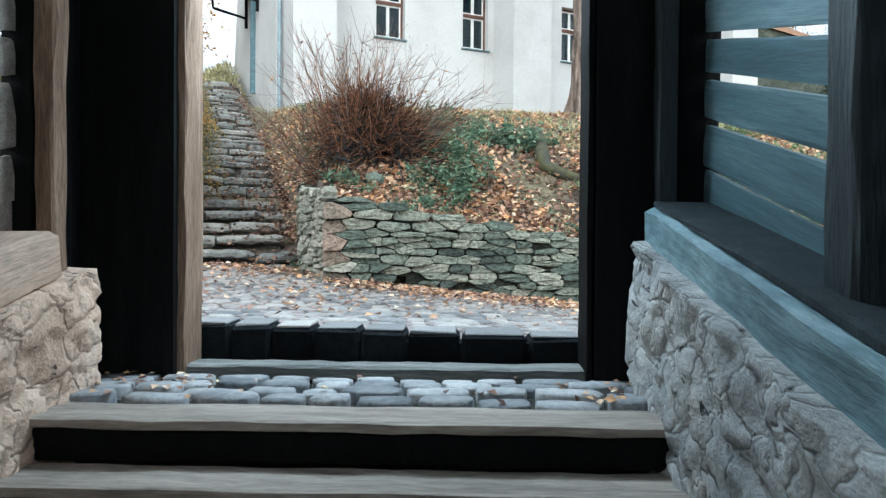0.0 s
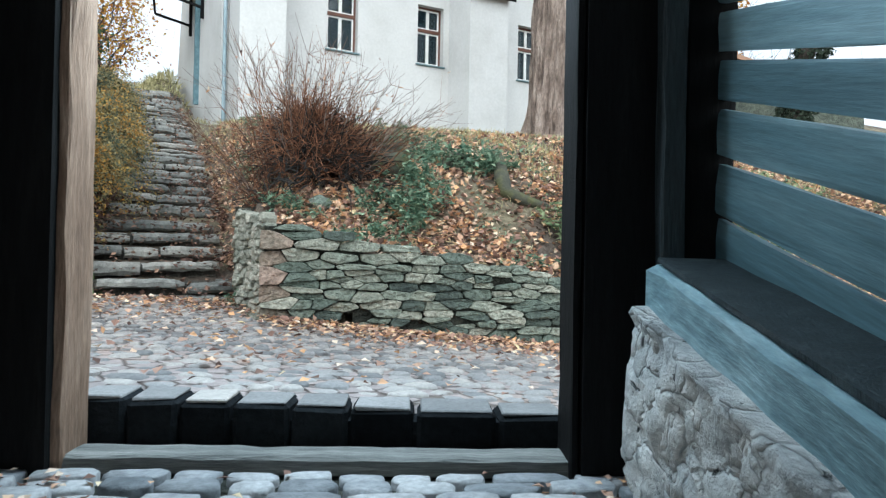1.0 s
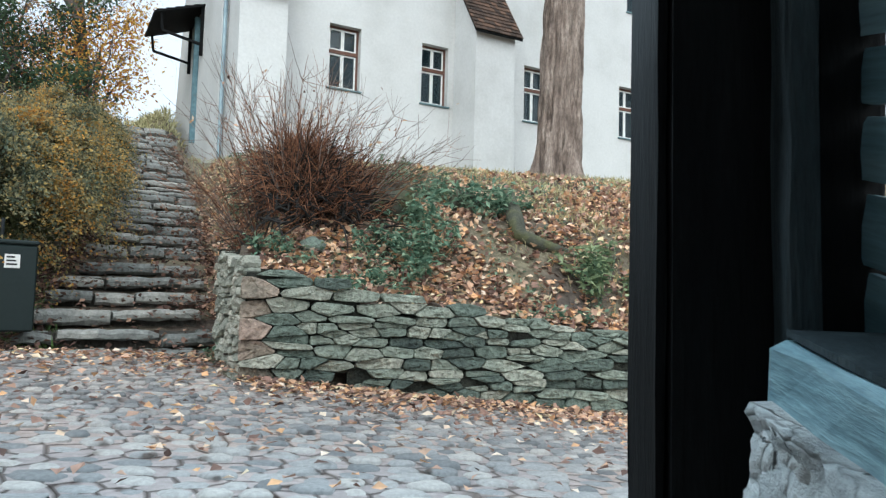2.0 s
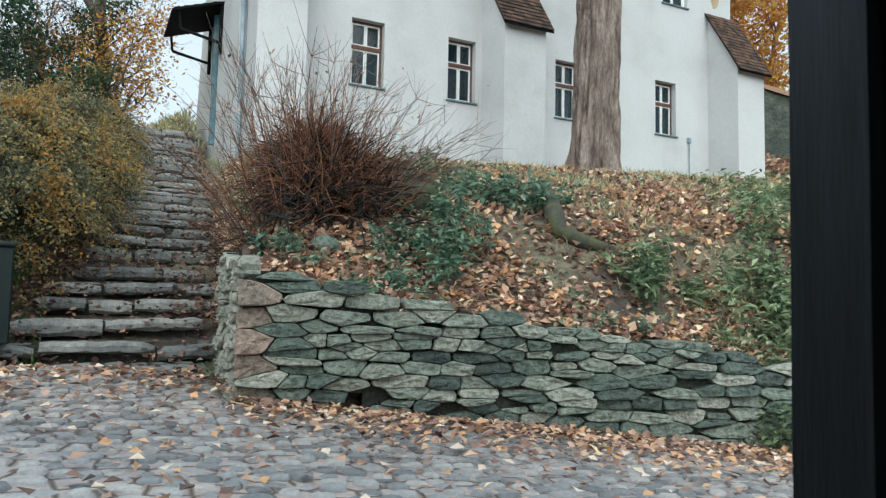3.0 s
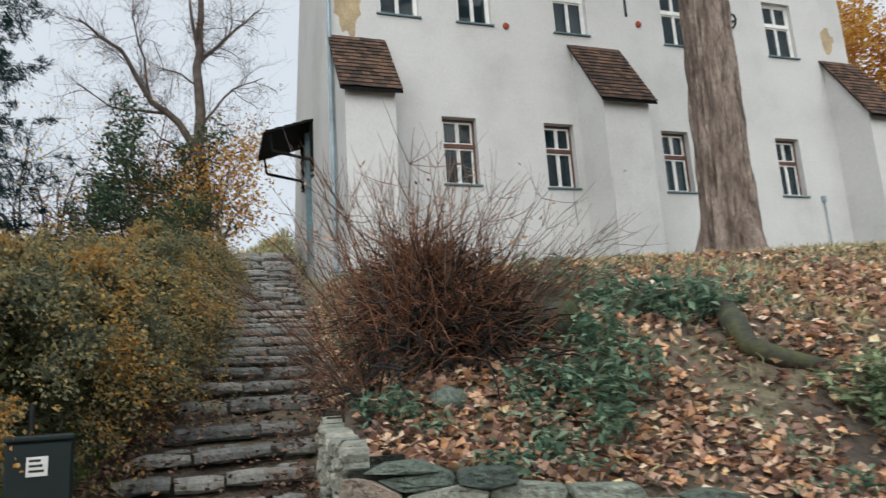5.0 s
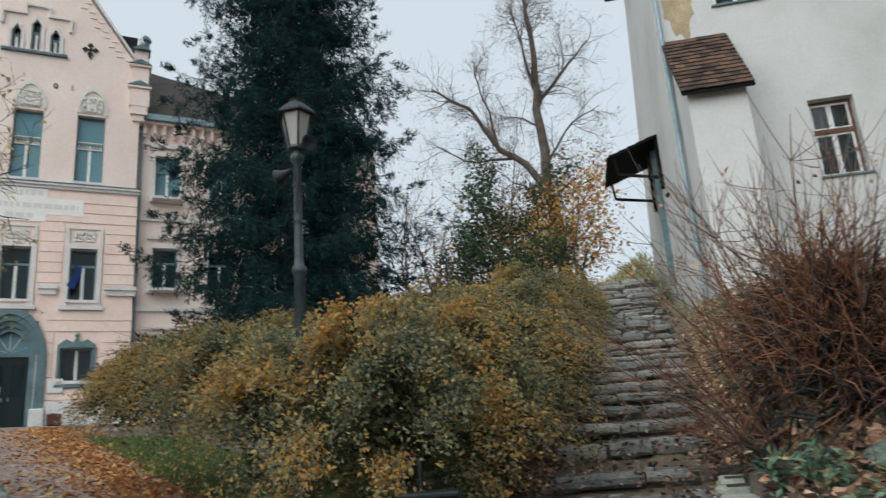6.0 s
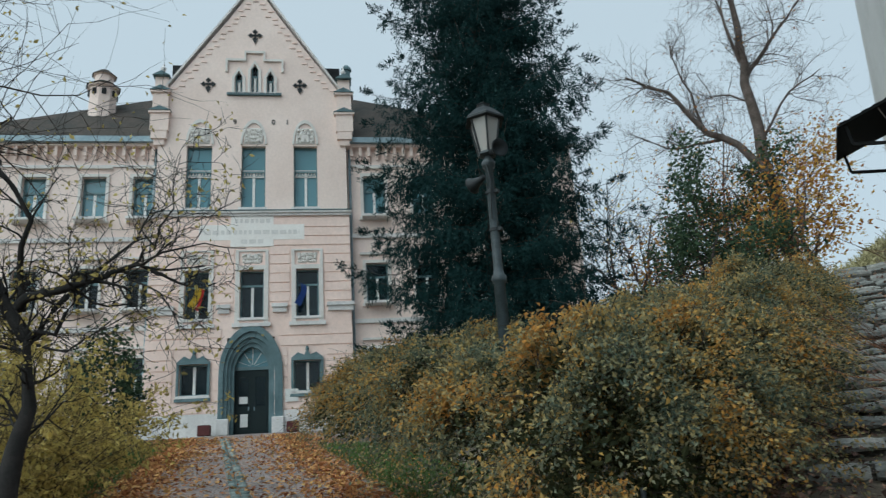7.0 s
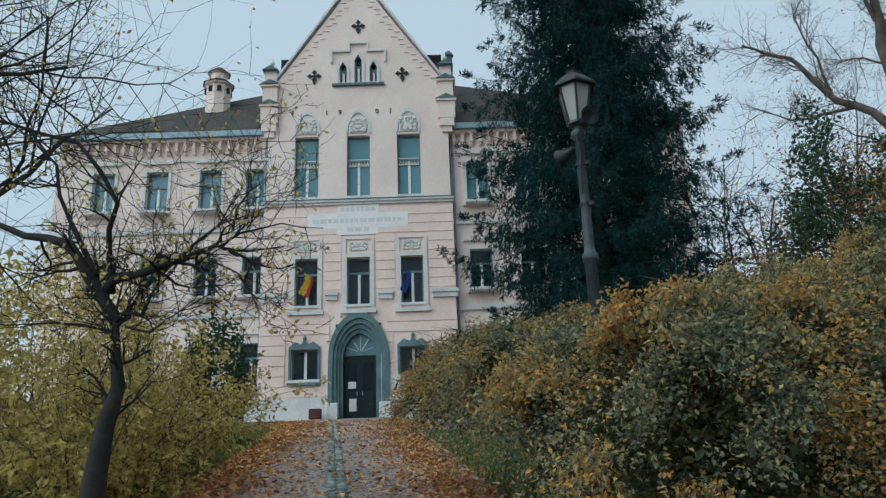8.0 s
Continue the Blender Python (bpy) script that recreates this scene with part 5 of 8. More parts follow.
def school_window(a, b, z0, z1, depth=0.2, transom=0.66, lace=False, parent=None, light=False):
    f = 0.07
    bm = bmesh.new()
    zt = z0 + (z1 - z0) * transom
    box(bm, a, a + f, depth, depth + 0.1, z0, z1)
    box(bm, b - f, b, depth, depth + 0.1, z0, z1)
    box(bm, a + f, b - f, depth, depth + 0.1, z0, z0 + f)
    box(bm, a + f, b - f, depth, depth + 0.1, z1 - f, z1)
    box(bm, a + f, b - f, depth - 0.02, depth + 0.1, zt - 0.05, zt + 0.05)
    w = part("window", bm, M_TEALWOOD, parent or school)
    m = (a + b) / 2
    bm = bmesh.new()
    box(bm, m - 0.06, m + 0.06, depth + 0.01, depth + 0.09, z0 + f, zt - 0.05)
    part("mullion", bm, M_SASH, w, "white mullion")
    if lace:
        bm = bmesh.new()
        box(bm, a + f, b - f, depth - 0.02, depth + 0.04, zt - 0.28, zt - 0.24)
        box(bm, a + f, b - f, depth - 0.02, depth + 0.04, zt + 0.05, zt + 0.09)
        for i in range(7):
            u = a + f + (b - a - 2 * f) * (i + 0.5) / 7
            for s in (-1, 1):
                q = [(u - 0.07, zt - 0.24 if s > 0 else zt + 0.05), (u - 0.04, zt - 0.24 if s > 0 else zt + 0.05), (u + 0.07, zt + 0.05 if s > 0 else zt - 0.24), (u + 0.04, zt + 0.05 if s > 0 else zt - 0.24)]
                prism(bm, q, depth - 0.01 * s, depth + 0.02 - 0.01 * s)
        part("lattice", bm, M_STONETRIM, w, "white lattice band")
    for c, d in ((z0 + f, zt - 0.05), (zt + 0.05, z1 - f)):
        for p, q in ((a + f, m), (m, b - f)):
            pane = part("pane", boxed(p, q, depth + 0.05, depth + 0.056, c, d), M_GLASSBLUE if light else M_GLASS, w)
            pane.visible_shadow = False
    part("sill", boxed(a - 0.1, b + 0.1, -0.12, depth, z0 - 0.12, z0 + 0.004, bevel=0.01), M_PLINTH, w)
    return w


def surround(a, b, z0, z1, w=0.14, proud=0.07, material=None, head=0.0):
    bm = bmesh.new()
    box(bm, a - w, a, -proud, 0.06, z0, z1 + w)
    box(bm, b, b + w, -proud, 0.06, z0, z1 + w)
    box(bm, a, b, -proud, 0.06, z1, z1 + w)
    if head:
        box(bm, a - w, b + w, -proud, 0.0, z1 + head - 0.08, z1 + head)
        box(bm, a - w, a - w * 0.3, -proud, 0.0, z1 + w, z1 + head - 0.08)
        box(bm, b + w * 0.3, b + w, -proud, 0.0, z1 + w, z1 + head - 0.08)
    return sp("window_surround", bm, material or M_STONETRIM, "pale stone surround")


def relief(a, b, z0, z1, seed, proud=0.05):
    """Carved scrolls and leaves in a panel."""
    bm = bmesh.new()
    c, n, m_ = (a + b) / 2, 26, 18
    grid = []
    for i in range(n + 1):
        x = a + (b - a) * i / n
        col = []
        for k in range(m_ + 1):
            z = z0 + (z1 - z0) * k / m_
            edge = min(i, n - i, k, m_ - k) / 2
            q = noise.noise(Vector((abs(x - c) * 6.5, z * 6.5, seed * 3.1)))
            col.append(bm.verts.new((x, 0.01 - (proud * 1.6 * smooth(0.0, 0.25, abs(q)) + 0.012) * min(edge, 1), z)))
        grid.append(col)
    for p, q in zip(grid, grid[1:]):
        for k in range(m_):
            bm.faces.new((p[k], q[k], q[k + 1], p[k + 1]))
    return sp("relief", bm, M_STONETRIM, "carved plaster relief")


for k, (a, b) in enumerate(TALL):
    school_window(a, b, 13.72, 16.9, 0.25, 0.6, True, light=True)
    c = (a + b) / 2
    # blind pointed head with its carving
    bm = bmesh.new()
    arc = []
    for i in range(9):
        t = i / 8
        arc.append((a - 0.06 + (c - a + 0.06) * (1 - math.cos(t * math.pi / 2)) * 1.0, 16.98 + 1.3 * math.sin(t * math.pi / 2)))
    outer = arc + [(2 * c - x, z) for x, z in arc[::-1][1:]]
    inner = [(c + (x - c) * 0.84, 16.98 + (z - 16.98) * 0.86) for x, z in outer]
    band(bm, outer, inner, -0.05, 0.03)
    sp("blind_arch", bm, M_STONETRIM, "blind pointed arch over the window")
    relief(a + 0.1, b - 0.1, 17.0, 17.85, k + 3)
for k, (a, b) in enumerate(MID):
    school_window(a, b, 8.48, 10.7, 0.25, 0.68)
    surround(a, b, 8.2, 10.7, 0.2, 0.08, None, 0.95)
    relief(a + 0.05, b - 0.05, 10.98, 11.5, k + 13)
    sp("sill_block", boxed(a - 0.3, b + 0.3, -0.18, 0.0, 8.06, 8.22), M_PLINTH)
for a, b in ((-3.0, -1.8), (1.85, 3.05)):
    school_window(a, b, 5.15, 6.5, 0.25, 0.98)
    bm = bmesh.new()
    box(bm, a - 0.1, a, -0.1, 0.05, 5.02, 6.52)
    box(bm, b, b + 0.1, -0.1, 0.05, 5.02, 6.52)
    box(bm, a - 0.14, b + 0.14, -0.14, 0.05, 4.9, 5.02)
    c = (a + b) / 2
    for s in (-1, 1):
        pts = [(c, 6.98), (c + s * 0.14, 6.72), (c + s * 0.4, 6.84), (c + s * 0.7, 6.6), (c + s * 0.7, 6.48), (c, 6.5)]
        prism(bm, pts if s > 0 else pts[::-1], -0.12, 0.05)
    lathe(bm, [(0.05, 6.9), (0.09, 7.0), (0.03, 7.12)], 7, c, -0.05)
    sp("window_surround", bm, M_GREYTRIM, "grey carved stone surround")
for a, b, z1 in ((-0.94, -0.58, 20.95), (-0.18, 0.18, 21.35), (0.58, 0.94, 20.95)):
    w = school_window(a, b, 19.75, z1, 0.2, 0.62)
    bm = bmesh.new()
    c = (a + b) / 2
    for s in (-1, 1):
        prism(bm, [(c + s * 0.32, z1 - 0.35), (c + s * 0.2, z1 - 0.35), (c, z1 + 0.02), (c, z1 + 0.22)][::s], -0.05, 0.05)
        box(bm, c + s * 0.26 - 0.06, c + s * 0.26 + 0.06, -0.05, 0.05, 19.75, z1 - 0.35)
    sp("lancet_surround", bm, M_STONETRIM, "pointed stone surround")
bm = bmesh.new()
for a, b, z in ((-1.4, -0.42, 21.5), (-0.46, 0.46, 21.95), (0.42, 1.4, 21.5)):
    box(bm, a, b, -0.1, 0.02, z, z + 0.12)
box(bm, -0.5, -0.42, -0.1, 0.02, 21.62, 22.07)
box(bm, 0.42, 0.5, -0.1, 0.02, 21.62, 22.07)
box(bm, -1.4, -1.3, -0.1, 0.02, 20.9, 21.5)
box(bm, 1.3, 1.4, -0.1, 0.02, 20.9, 21.5)
sp("hood_mould", bm, M_STONETRIM, "stepped hood mould")
sp("lancet_sill", boxed(-1.3, 1.3, -0.12, 0.02, 19.6, 19.72), M_GREYTRIM)
# small raised bricks stepping up both slopes of the gable
for sgn in (-1, 1):
    for k in range(13):
        zb = 19.9 + 0.45 * k
        half = 4.3 * (26.0 - zb) / 6.4 - 0.32
        if half < 0.3:
            continue
        for j in range(2):
            u = sgn * (half - 0.34 * j - (0.1 if k % 2 else 0))
            sp("gable_brick", boxed(u - 0.13, u + 0.13, -0.02, 0.03, zb + 0.16 * j, zb + 0.09 + 0.16 * j), M_PEACH)
# iron anchors
for u, z in ((0.0, 23.0), (-2.2, 20.2), (2.2, 20.2)):
    bm = bmesh.new()
    for a in range(4):
        ca, sa = math.cos(a * math.pi / 2), math.sin(a * math.pi / 2)
        prism(bm, [(u + 0.04 * -sa, z + 0.04 * ca), (u - 0.04 * -sa, z - 0.04 * ca), (u + 0.26 * ca - 0.03 * -sa, z + 0.26 * sa - 0.03 * ca), (u + 0.26 * ca + 0.03 * -sa, z + 0.26 * sa + 0.03 * ca)], -0.05, -0.01)
        prism(bm, [(u + 0.2 * ca + 0.13 * -sa, z + 0.2 * sa + 0.13 * ca), (u + 0.1 * ca, z + 0.1 * sa), (u + 0.2 * ca - 0.13 * -sa, z + 0.2 * sa - 0.13 * ca), (u + (0.36 if a != 3 else 0.48) * ca, z + (0.36 if a != 3 else 0.48) * sa)], -0.05, -0.01)
    sp("wall_anchor", bm, M_METALDARK, "black iron wall anchor")


def lettering(text, size, m, material, parent, label):
    cu = bpy.data.curves.new("lettering", "FONT")
    cu.body, cu.size, cu.extrude, cu.align_x = text, size, 0.015, "CENTER"
    tmp = bpy.data.objects.new("lettering", cu)
    scene.collection.objects.link(tmp)
    me = bpy.data.meshes.new_from_object(tmp.evaluated_get(bpy.context.evaluated_depsgraph_get()))
    bpy.data.objects.remove(tmp)
    me.name = "lettering"
    me.materials.clear()
    return link_mesh("lettering", me, material, parent, label, m)


UPRIGHT = Matrix.Rotation(radians(90), 4, "X")
for ch, u in (("1", -1.55), ("9", -0.9), ("0", 0.92), ("1", 1.58)):
    lettering(ch, 0.36, Matrix.Translation((u, 0.0, 18.05)) @ UPRIGHT, M_METALDARK, school, "iron year numeral")
# inscription panel; its lettering is too worn to read
bm = bmesh.new()
box(bm, -2.38, 2.36, -0.06, 0.0, 12.13, 12.87)
box(bm, -0.97, 0.96, -0.064, 0.0, 11.8, 13.28)
board = sp("inscription_panel", bm, surface("white_panel_plaster", [(0.3, (0.8, 0.76, 0.73)), (0.7, (0.87, 0.84, 0.81))], 1.5, 15, 0.85, 0.2, 0.01, grain=0.08), "white worn inscription panel")
rb = random.Random(4)
for z, a, b in ((12.95, -0.8, 0.8), (12.4, -2.15, 2.15), (11.95, -0.5, 0.5)):
    u = a
    while u < b:
        w = rb.uniform(0.1, 0.35)
        part("letter_bar", boxed(u, min(u + w, b), -0.068, -0.05, z, z + 0.2), M_BAR, board)
        u += w + 0.08

# doorway: receding pointed arch
def pointed(cx, half, z0, spring, top, n=10):
    left = [(cx - half, z0), (cx - half, spring)]
    for i in range(1, n + 1):
        t = i / n
        left.append((cx - half * math.cos(t * math.pi / 2) ** 1.15, spring + (top - spring) * math.sin(t * math.pi / 2) ** 0.92))
    return left + [(2 * cx - x, z) for x, z in left[::-1][1:]]


portal = sp("portal", boxed(-0.01, 0.01, 0.4, 0.42, 3.2, 3.3), M_GREYTRIM, "grey moulded stone portal with pointed arch")
for half, top, y0, y1, thick in ((1.36, 8.15, -0.16, 0.05, 0.2), (1.17, 7.85, -0.06, 0.15, 0.16), (1.02, 7.6, 0.05, 0.3, 0.14), (0.88, 7.4, 0.15, 0.45, 0.14)):
    bm = bmesh.new()
    o = pointed(0.03, half, Z0, 6.0, top)
    i_ = pointed(0.03, half - thick, Z0, 6.0, top - thick * 1.5)
    band(bm, o, i_, y0, y1)
    part("arch_moulding", bm, M_GREYTRIM, portal)
for s in (-1, 1):
    part("portal_base", boxed(0.03 + s * 1.16 - 0.26, 0.03 + s * 1.16 + 0.26, -0.24, 0.1, Z0, 4.1, bevel=0.03), M_PLINTH, portal, "pale stone base")
door = sp("entrance_door", boxed(-0.72, 0.78, 0.42, 0.5, 3.3, 6.2), M_DOOR, "dark green double door with glazed leaves")
part("door_transom", boxed(-0.76, 0.82, 0.36, 0.5, 6.2, 6.34), M_GREYTRIM, door)
for s in (0, 1):
    u = -0.64 + s * 0.72
    bm = bmesh.new()
    box(bm, u, u + 0.62, 0.395, 0.42, 3.45, 4.4)
    box(bm, u + 0.06, u + 0.56, 0.38, 0.4, 3.55, 4.3)
    part("door_panel", bm, M_DOOR, door)
    bm = bmesh.new()
    box(bm, u + 0.1, u + 0.52, 0.4, 0.42, 4.65, 5.9)
    part("door_glass", bm, M_GLASS, door)
    part("door_handle", boxed(u + (0.52 if s == 0 else 0.04), u + (0.56 if s == 0 else 0.08), 0.33, 0.42, 4.45, 4.6), M_ZINC, door)
part("notice", boxed(-0.5, -0.15, 0.385, 0.394, 4.75, 5.05), M_PAPER, door, "white paper notice")
part("notice", boxed(-0.45, -0.13, 0.37, 0.379, 3.75, 4.3), M_PAPER, door, "white paper notice")
bm = bmesh.new()
prism(bm, pointed(0.03, 0.76, 6.34, 6.36, 7.3), 0.44, 0.46)
sp("fanlight", bm, M_GLASSBLUE, "pale arched fanlight")
bm = bmesh.new()
for a in range(5):
    an = math.pi * (a + 0.5) / 5
    prism(bm, [(0.03 + 0.1 * math.cos(an), 6.36 + 0.1 * math.sin(an)), (0.06 + 0.1 * math.cos(an), 6.36 + 0.1 * math.sin(an)), (0.06 + 0.7 * math.cos(an), 6.36 + 0.82 * math.sin(an)), (0.03 + 0.7 * math.cos(an), 6.36 + 0.82 * math.sin(an))], 0.42, 0.44)
sp("fanlight_bars", bm, M_SASH)
sp("wall_notice", boxed(1.5, 2.05, -0.12, -0.1, 4.7, 5.25), M_PAPER, "white paper notice")

# wings
for s, end in ((-1, -14.8), (1, 16.0)):
    a, b = sorted((s * 4.45, end))
    wh = []
    cols = [4.45, 6.7, 9.3, 11.9] if s < 0 else [5.2, 7.6, 10.2, 12.8]
    for c in cols:
        u0, u1 = sorted((s * c, s * (c + 1.06)))
        wh += [(u0, u1, 13.35, 15.5), (u0, u1, 9.1, 11.05), (u0, u1, 5.0, 6.95)]
    bm = bmesh.new()
    pierced(bm, a, b, Z0, 17.1, 0.5, 1.0, wh)
    sp("wing_wall", bm, M_PEACHPALE, "pale pink plaster wing")
    sp("wing_end", boxed(*( (end, end + 0.5) if s < 0 else (end - 0.5, end)), 1.0, 11, Z0, 17.1), M_PEACHPALE)
    for u0, u1, c, d in wh:
        w = school_window(u0, u1, c, d, 0.72, 0.66, light=c > 12)
        w.location.y = 0.0
        bm = bmesh.new()
        box(bm, u0 - 0.14, u0, 0.42, 0.52, c - 0.1, d + 0.14)
        box(bm, u1, u1 + 0.14, 0.42, 0.52, c - 0.1, d + 0.14)
        box(bm, u0, u1, 0.42, 0.52, d, d + 0.14)
        box(bm, u0 - 0.25, u1 + 0.25, 0.36, 0.52, d + 0.4, d + 0.5)
        box(bm, u0 - 0.2, u1 + 0.2, 0.34, 0.6, c - 0.14, c - 0.02)
        sp("window_surround", bm, M_STONETRIM, "pale stone surround")
    for y0, c, d in ((0.38, 12.3, 12.5), (0.38, 8.15, 8.35), (0.42, 16.0, 16.08)):
        sp("cornice", boxed(a, b, y0, 0.5, c, d), M_PLINTH, "pale string course")
    # arched corbel table under the eaves
    bm = bmesh.new()
    n = int((b - a) / 0.42)
    for i in range(n):
        u = a + (b - a) * (i + 0.5) / n
        box(bm, u - 0.07, u + 0.07, 0.26, 0.5, 16.5, 17.0)
        box(bm, u - 0.05, u + 0.05, 0.34, 0.5, 16.35, 16.5)
    box(bm, a, b, 0.2, 0.5, 16.98, 17.12)
    sp("corbel_table", bm, M_PEACHPALE, "row of small corbels")
    bm = bmesh.new()
    box(bm, a - (0.3 if s < 0 else 0), b + (0.3 if s > 0 else 0), 0.0, 0.3, 17.12, 17.4)
    sp("gutter", bm, M_ZINC, "blue-grey gutter")
    # hipped roof
    bm = bmesh.new()
    e0, e1 = (a - 0.3, b) if s < 0 else (a, b + 0.3)
    r0, r1 = (b - 0.6, b + 2) if s < 0 else (a - 2, a + 0.6)
    v = [bm.verts.new(p) for p in ((e0, 0.05, 17.4), (e1, 0.05, 17.4), (e1, 11.3, 17.4), (e0, 11.3, 17.4), (r0, 5.7, 22.6), (r1, 5.7, 22.6))]
    for f in ((0, 1, 5, 4), (1, 2, 5), (2, 3, 4, 5), (3, 0, 4), (0, 3, 2, 1)):
        bm.faces.new([v[i] for i in f])
    sp("roof", bm, M_SLATE, "dark mossy roof")
    sp("wing_plinth", boxed(a, b, 0.4, 0.5, Z0, 4.3), M_PLINTH)
# added dark sheets give the school's rooms their lack of light
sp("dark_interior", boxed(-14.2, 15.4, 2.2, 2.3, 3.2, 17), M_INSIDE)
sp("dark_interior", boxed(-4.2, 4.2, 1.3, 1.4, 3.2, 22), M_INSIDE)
bm = bmesh.new()
prism(bm, [(-4.4, 17.4), (4.4, 17.4), (4.3, 19.6), (0, 25.9), (-4.3, 19.6)], 0.5, 7)
sp("gable_roof", bm, M_SLATE)
# chimney like a small turret
for u, y, z in ((-8.05, 3.2, 19.75),):
    bm = bmesh.new()
    lathe(bm, [(0.68, z), (0.68, z + 1.75), (0.8, z + 1.8), (0.8, z + 1.92), (0.5, z + 2.12), (0.46, z + 2.55), (0.58, z + 2.6), (0.25, z + 2.9)], 8, u, y)
    ch = sp("chimney", bm, M_PEACHPALE, "stubby turret-like chimney")
    bm = bmesh.new()
    lathe(bm, [(0.88, z + 1.9), (0.52, z + 2.16)], 8, u, y)
    lathe(bm, [(0.64, z + 2.6), (0.26, z + 2.94), (0.05, z + 3.0)], 8, u, y)
    part("chimney_cap", bm, M_SLATE, ch)
    for a in range(8):
        an = (a + 0.5) * math.pi / 4
        x, yy = u + 0.6 * math.cos(an), y + 0.6 * math.sin(an)
        # near-black block stands for the shade in each hole
        part("smoke_hole", boxed(x - 0.1, x + 0.1, yy - 0.1, yy + 0.1, z + 1.3, z + 1.62), M_INSIDE, ch)
bm = bmesh.new()
lathe(bm, [(0.2, 20.5), (0.2, 22.6), (0.28, 22.62), (0.28, 22.75), (0.12, 22.95)], 8, 4.6, 2.6)
sp("chimney_pot", bm, M_GREYTRIM)
# rain pipe
bm = bmesh.new()
lathe(bm, [(0.06, 3.2), (0.06, 17.0)], 8, 4.56, 0.42)
sp("rain_pipe", bm, M_ZINC)
bm = bmesh.new()
lathe(bm, [(0.06, 3.2), (0.06, 17.0)], 8, -4.56, 0.42)
sp("rain_pipe", bm, M_ZINC)


# flags in the middle windows
def flag(u, z, cols, name_label):
    f = thing("flag", SCHOOL @ Matrix.Translation((u, -0.1, z)), name_label, "flag")
    t = Tubes()
    t.add([(0, 0.3, -0.5), (-0.12, -0.35, 0.55)], [0.015, 0.012], 6)
    link_mesh("pole", t.mesh("pole"), M_METALDARK, f)
    for i, c in enumerate(cols):
        bm = bmesh.new()
        n = 8
        vs = []
        for k in range(n + 1):
            s = k / n
            vs.append([bm.verts.new((-0.12 + 0.1 * s - 0.32 * s * s + 0.04 * math.sin(5 * s + i) + 0.12 * (i + j), -0.36 + 0.08 * (i + j) + 0.05 * math.sin(4 * s), 0.5 - 0.95 * s - 0.07 * (i + j))) for j in (0, 1)])
        for p, q in zip(vs, vs[1:]):
            bm.faces.new((p[0], p[1], q[1], q[0]))
        part("cloth", bm, c, f)
    return f


flag(-2.3, 9.45, (M_YELLOW, M_YELLOW, M_RED), "hanging red and yellow flag at a school window")
flag(2.3, 9.45, (M_BLUE, M_BLUE), "hanging blue flag at a school window")
for u in (-1.75, 1.85):
    p = thing("planter", SCHOOL @ Matrix.Translation((u, -0.75, ground_z(*(SCHOOL @ Vector((u, -0.75, 0))).xy))), "dark red square planter beside the school door", "planter", "planters at the school door")
    bm = boxed(-0.25, 0.25, -0.2, 0.2, 0, 0.42, bevel=0.02)
    part("pot", bm, M_POT, p)
    part("soil", boxed(-0.21, 0.21, -0.16, 0.16, 0.42, 0.43), M_EARTHJOINT, p)
# year numerals on the white house, part hidden by the tree
for ch, x in (("1", 5.55), ("9", 9.14)):
    lettering(ch, 0.75, Matrix.Translation((x, -0.002, 11.2)) @ UPRIGHT, M_METALDARK, house, "black painted year numeral")
# ---- hedge ----
def hedge_blobs():
    """Rounded masses (x, y, half width, height of the top above the street at the gate)."""
    r = random.Random(2)
    out = []
    pts = [(-6.95, -9.2, 0.9, 2.5), (-6.6, -8.2, 1.0, 2.85), (-6.35, -7.0, 1.0, 3.2), (-6.2, -5.6, 0.95, 3.6), (-6.0, -4.2, 0.9, 3.95), (-5.75, -2.8, 0.8, 4.2), (-5.55, -1.5, 0.75, 4.4), (-5.45, -0.2, 0.65, 4.65),
           (-7.8, -8.4, 1.05, 2.6), (-7.6, -7.0, 1.05, 2.8), (-7.4, -5.4, 1.1, 3.45), (-7.2, -3.8, 1.1, 3.95), (-8.7, -7.6, 1.05, 2.85), (-8.6, -6.0, 1.1, 3.05), (-9.6, -6.8, 1.0, 2.98), (-9.7, -5.4, 1.1, 3.3),
           (-10.5, -6.0, 0.95, 3.1), (-10.8, -4.9, 1.0, 3.35), (-11.5, -5.4, 0.85, 3.12), (-12.1, -4.7, 0.75, 3.2), (-9.0, -4.2, 1.0, 3.35), (-7.0, -2.0, 0.9, 4.4), (-8.2, -2.4, 1.0, 4.1), (-10.3, -3.6, 1.0, 3.7)]
    for x, y, k, top in pts:
        z = ground_z(x, y)
        h = max(top + r.uniform(-0.12, 0.1) - z, 0.9)
        lift = 0.22 * smooth(-7.2, -8.3, x)
        out.append(((x, y, z + h * (0.5 + lift)), (k * 0.95, k * 0.95, h * (0.5 - lift))))
    return out


HEDGE = hedge_blobs()


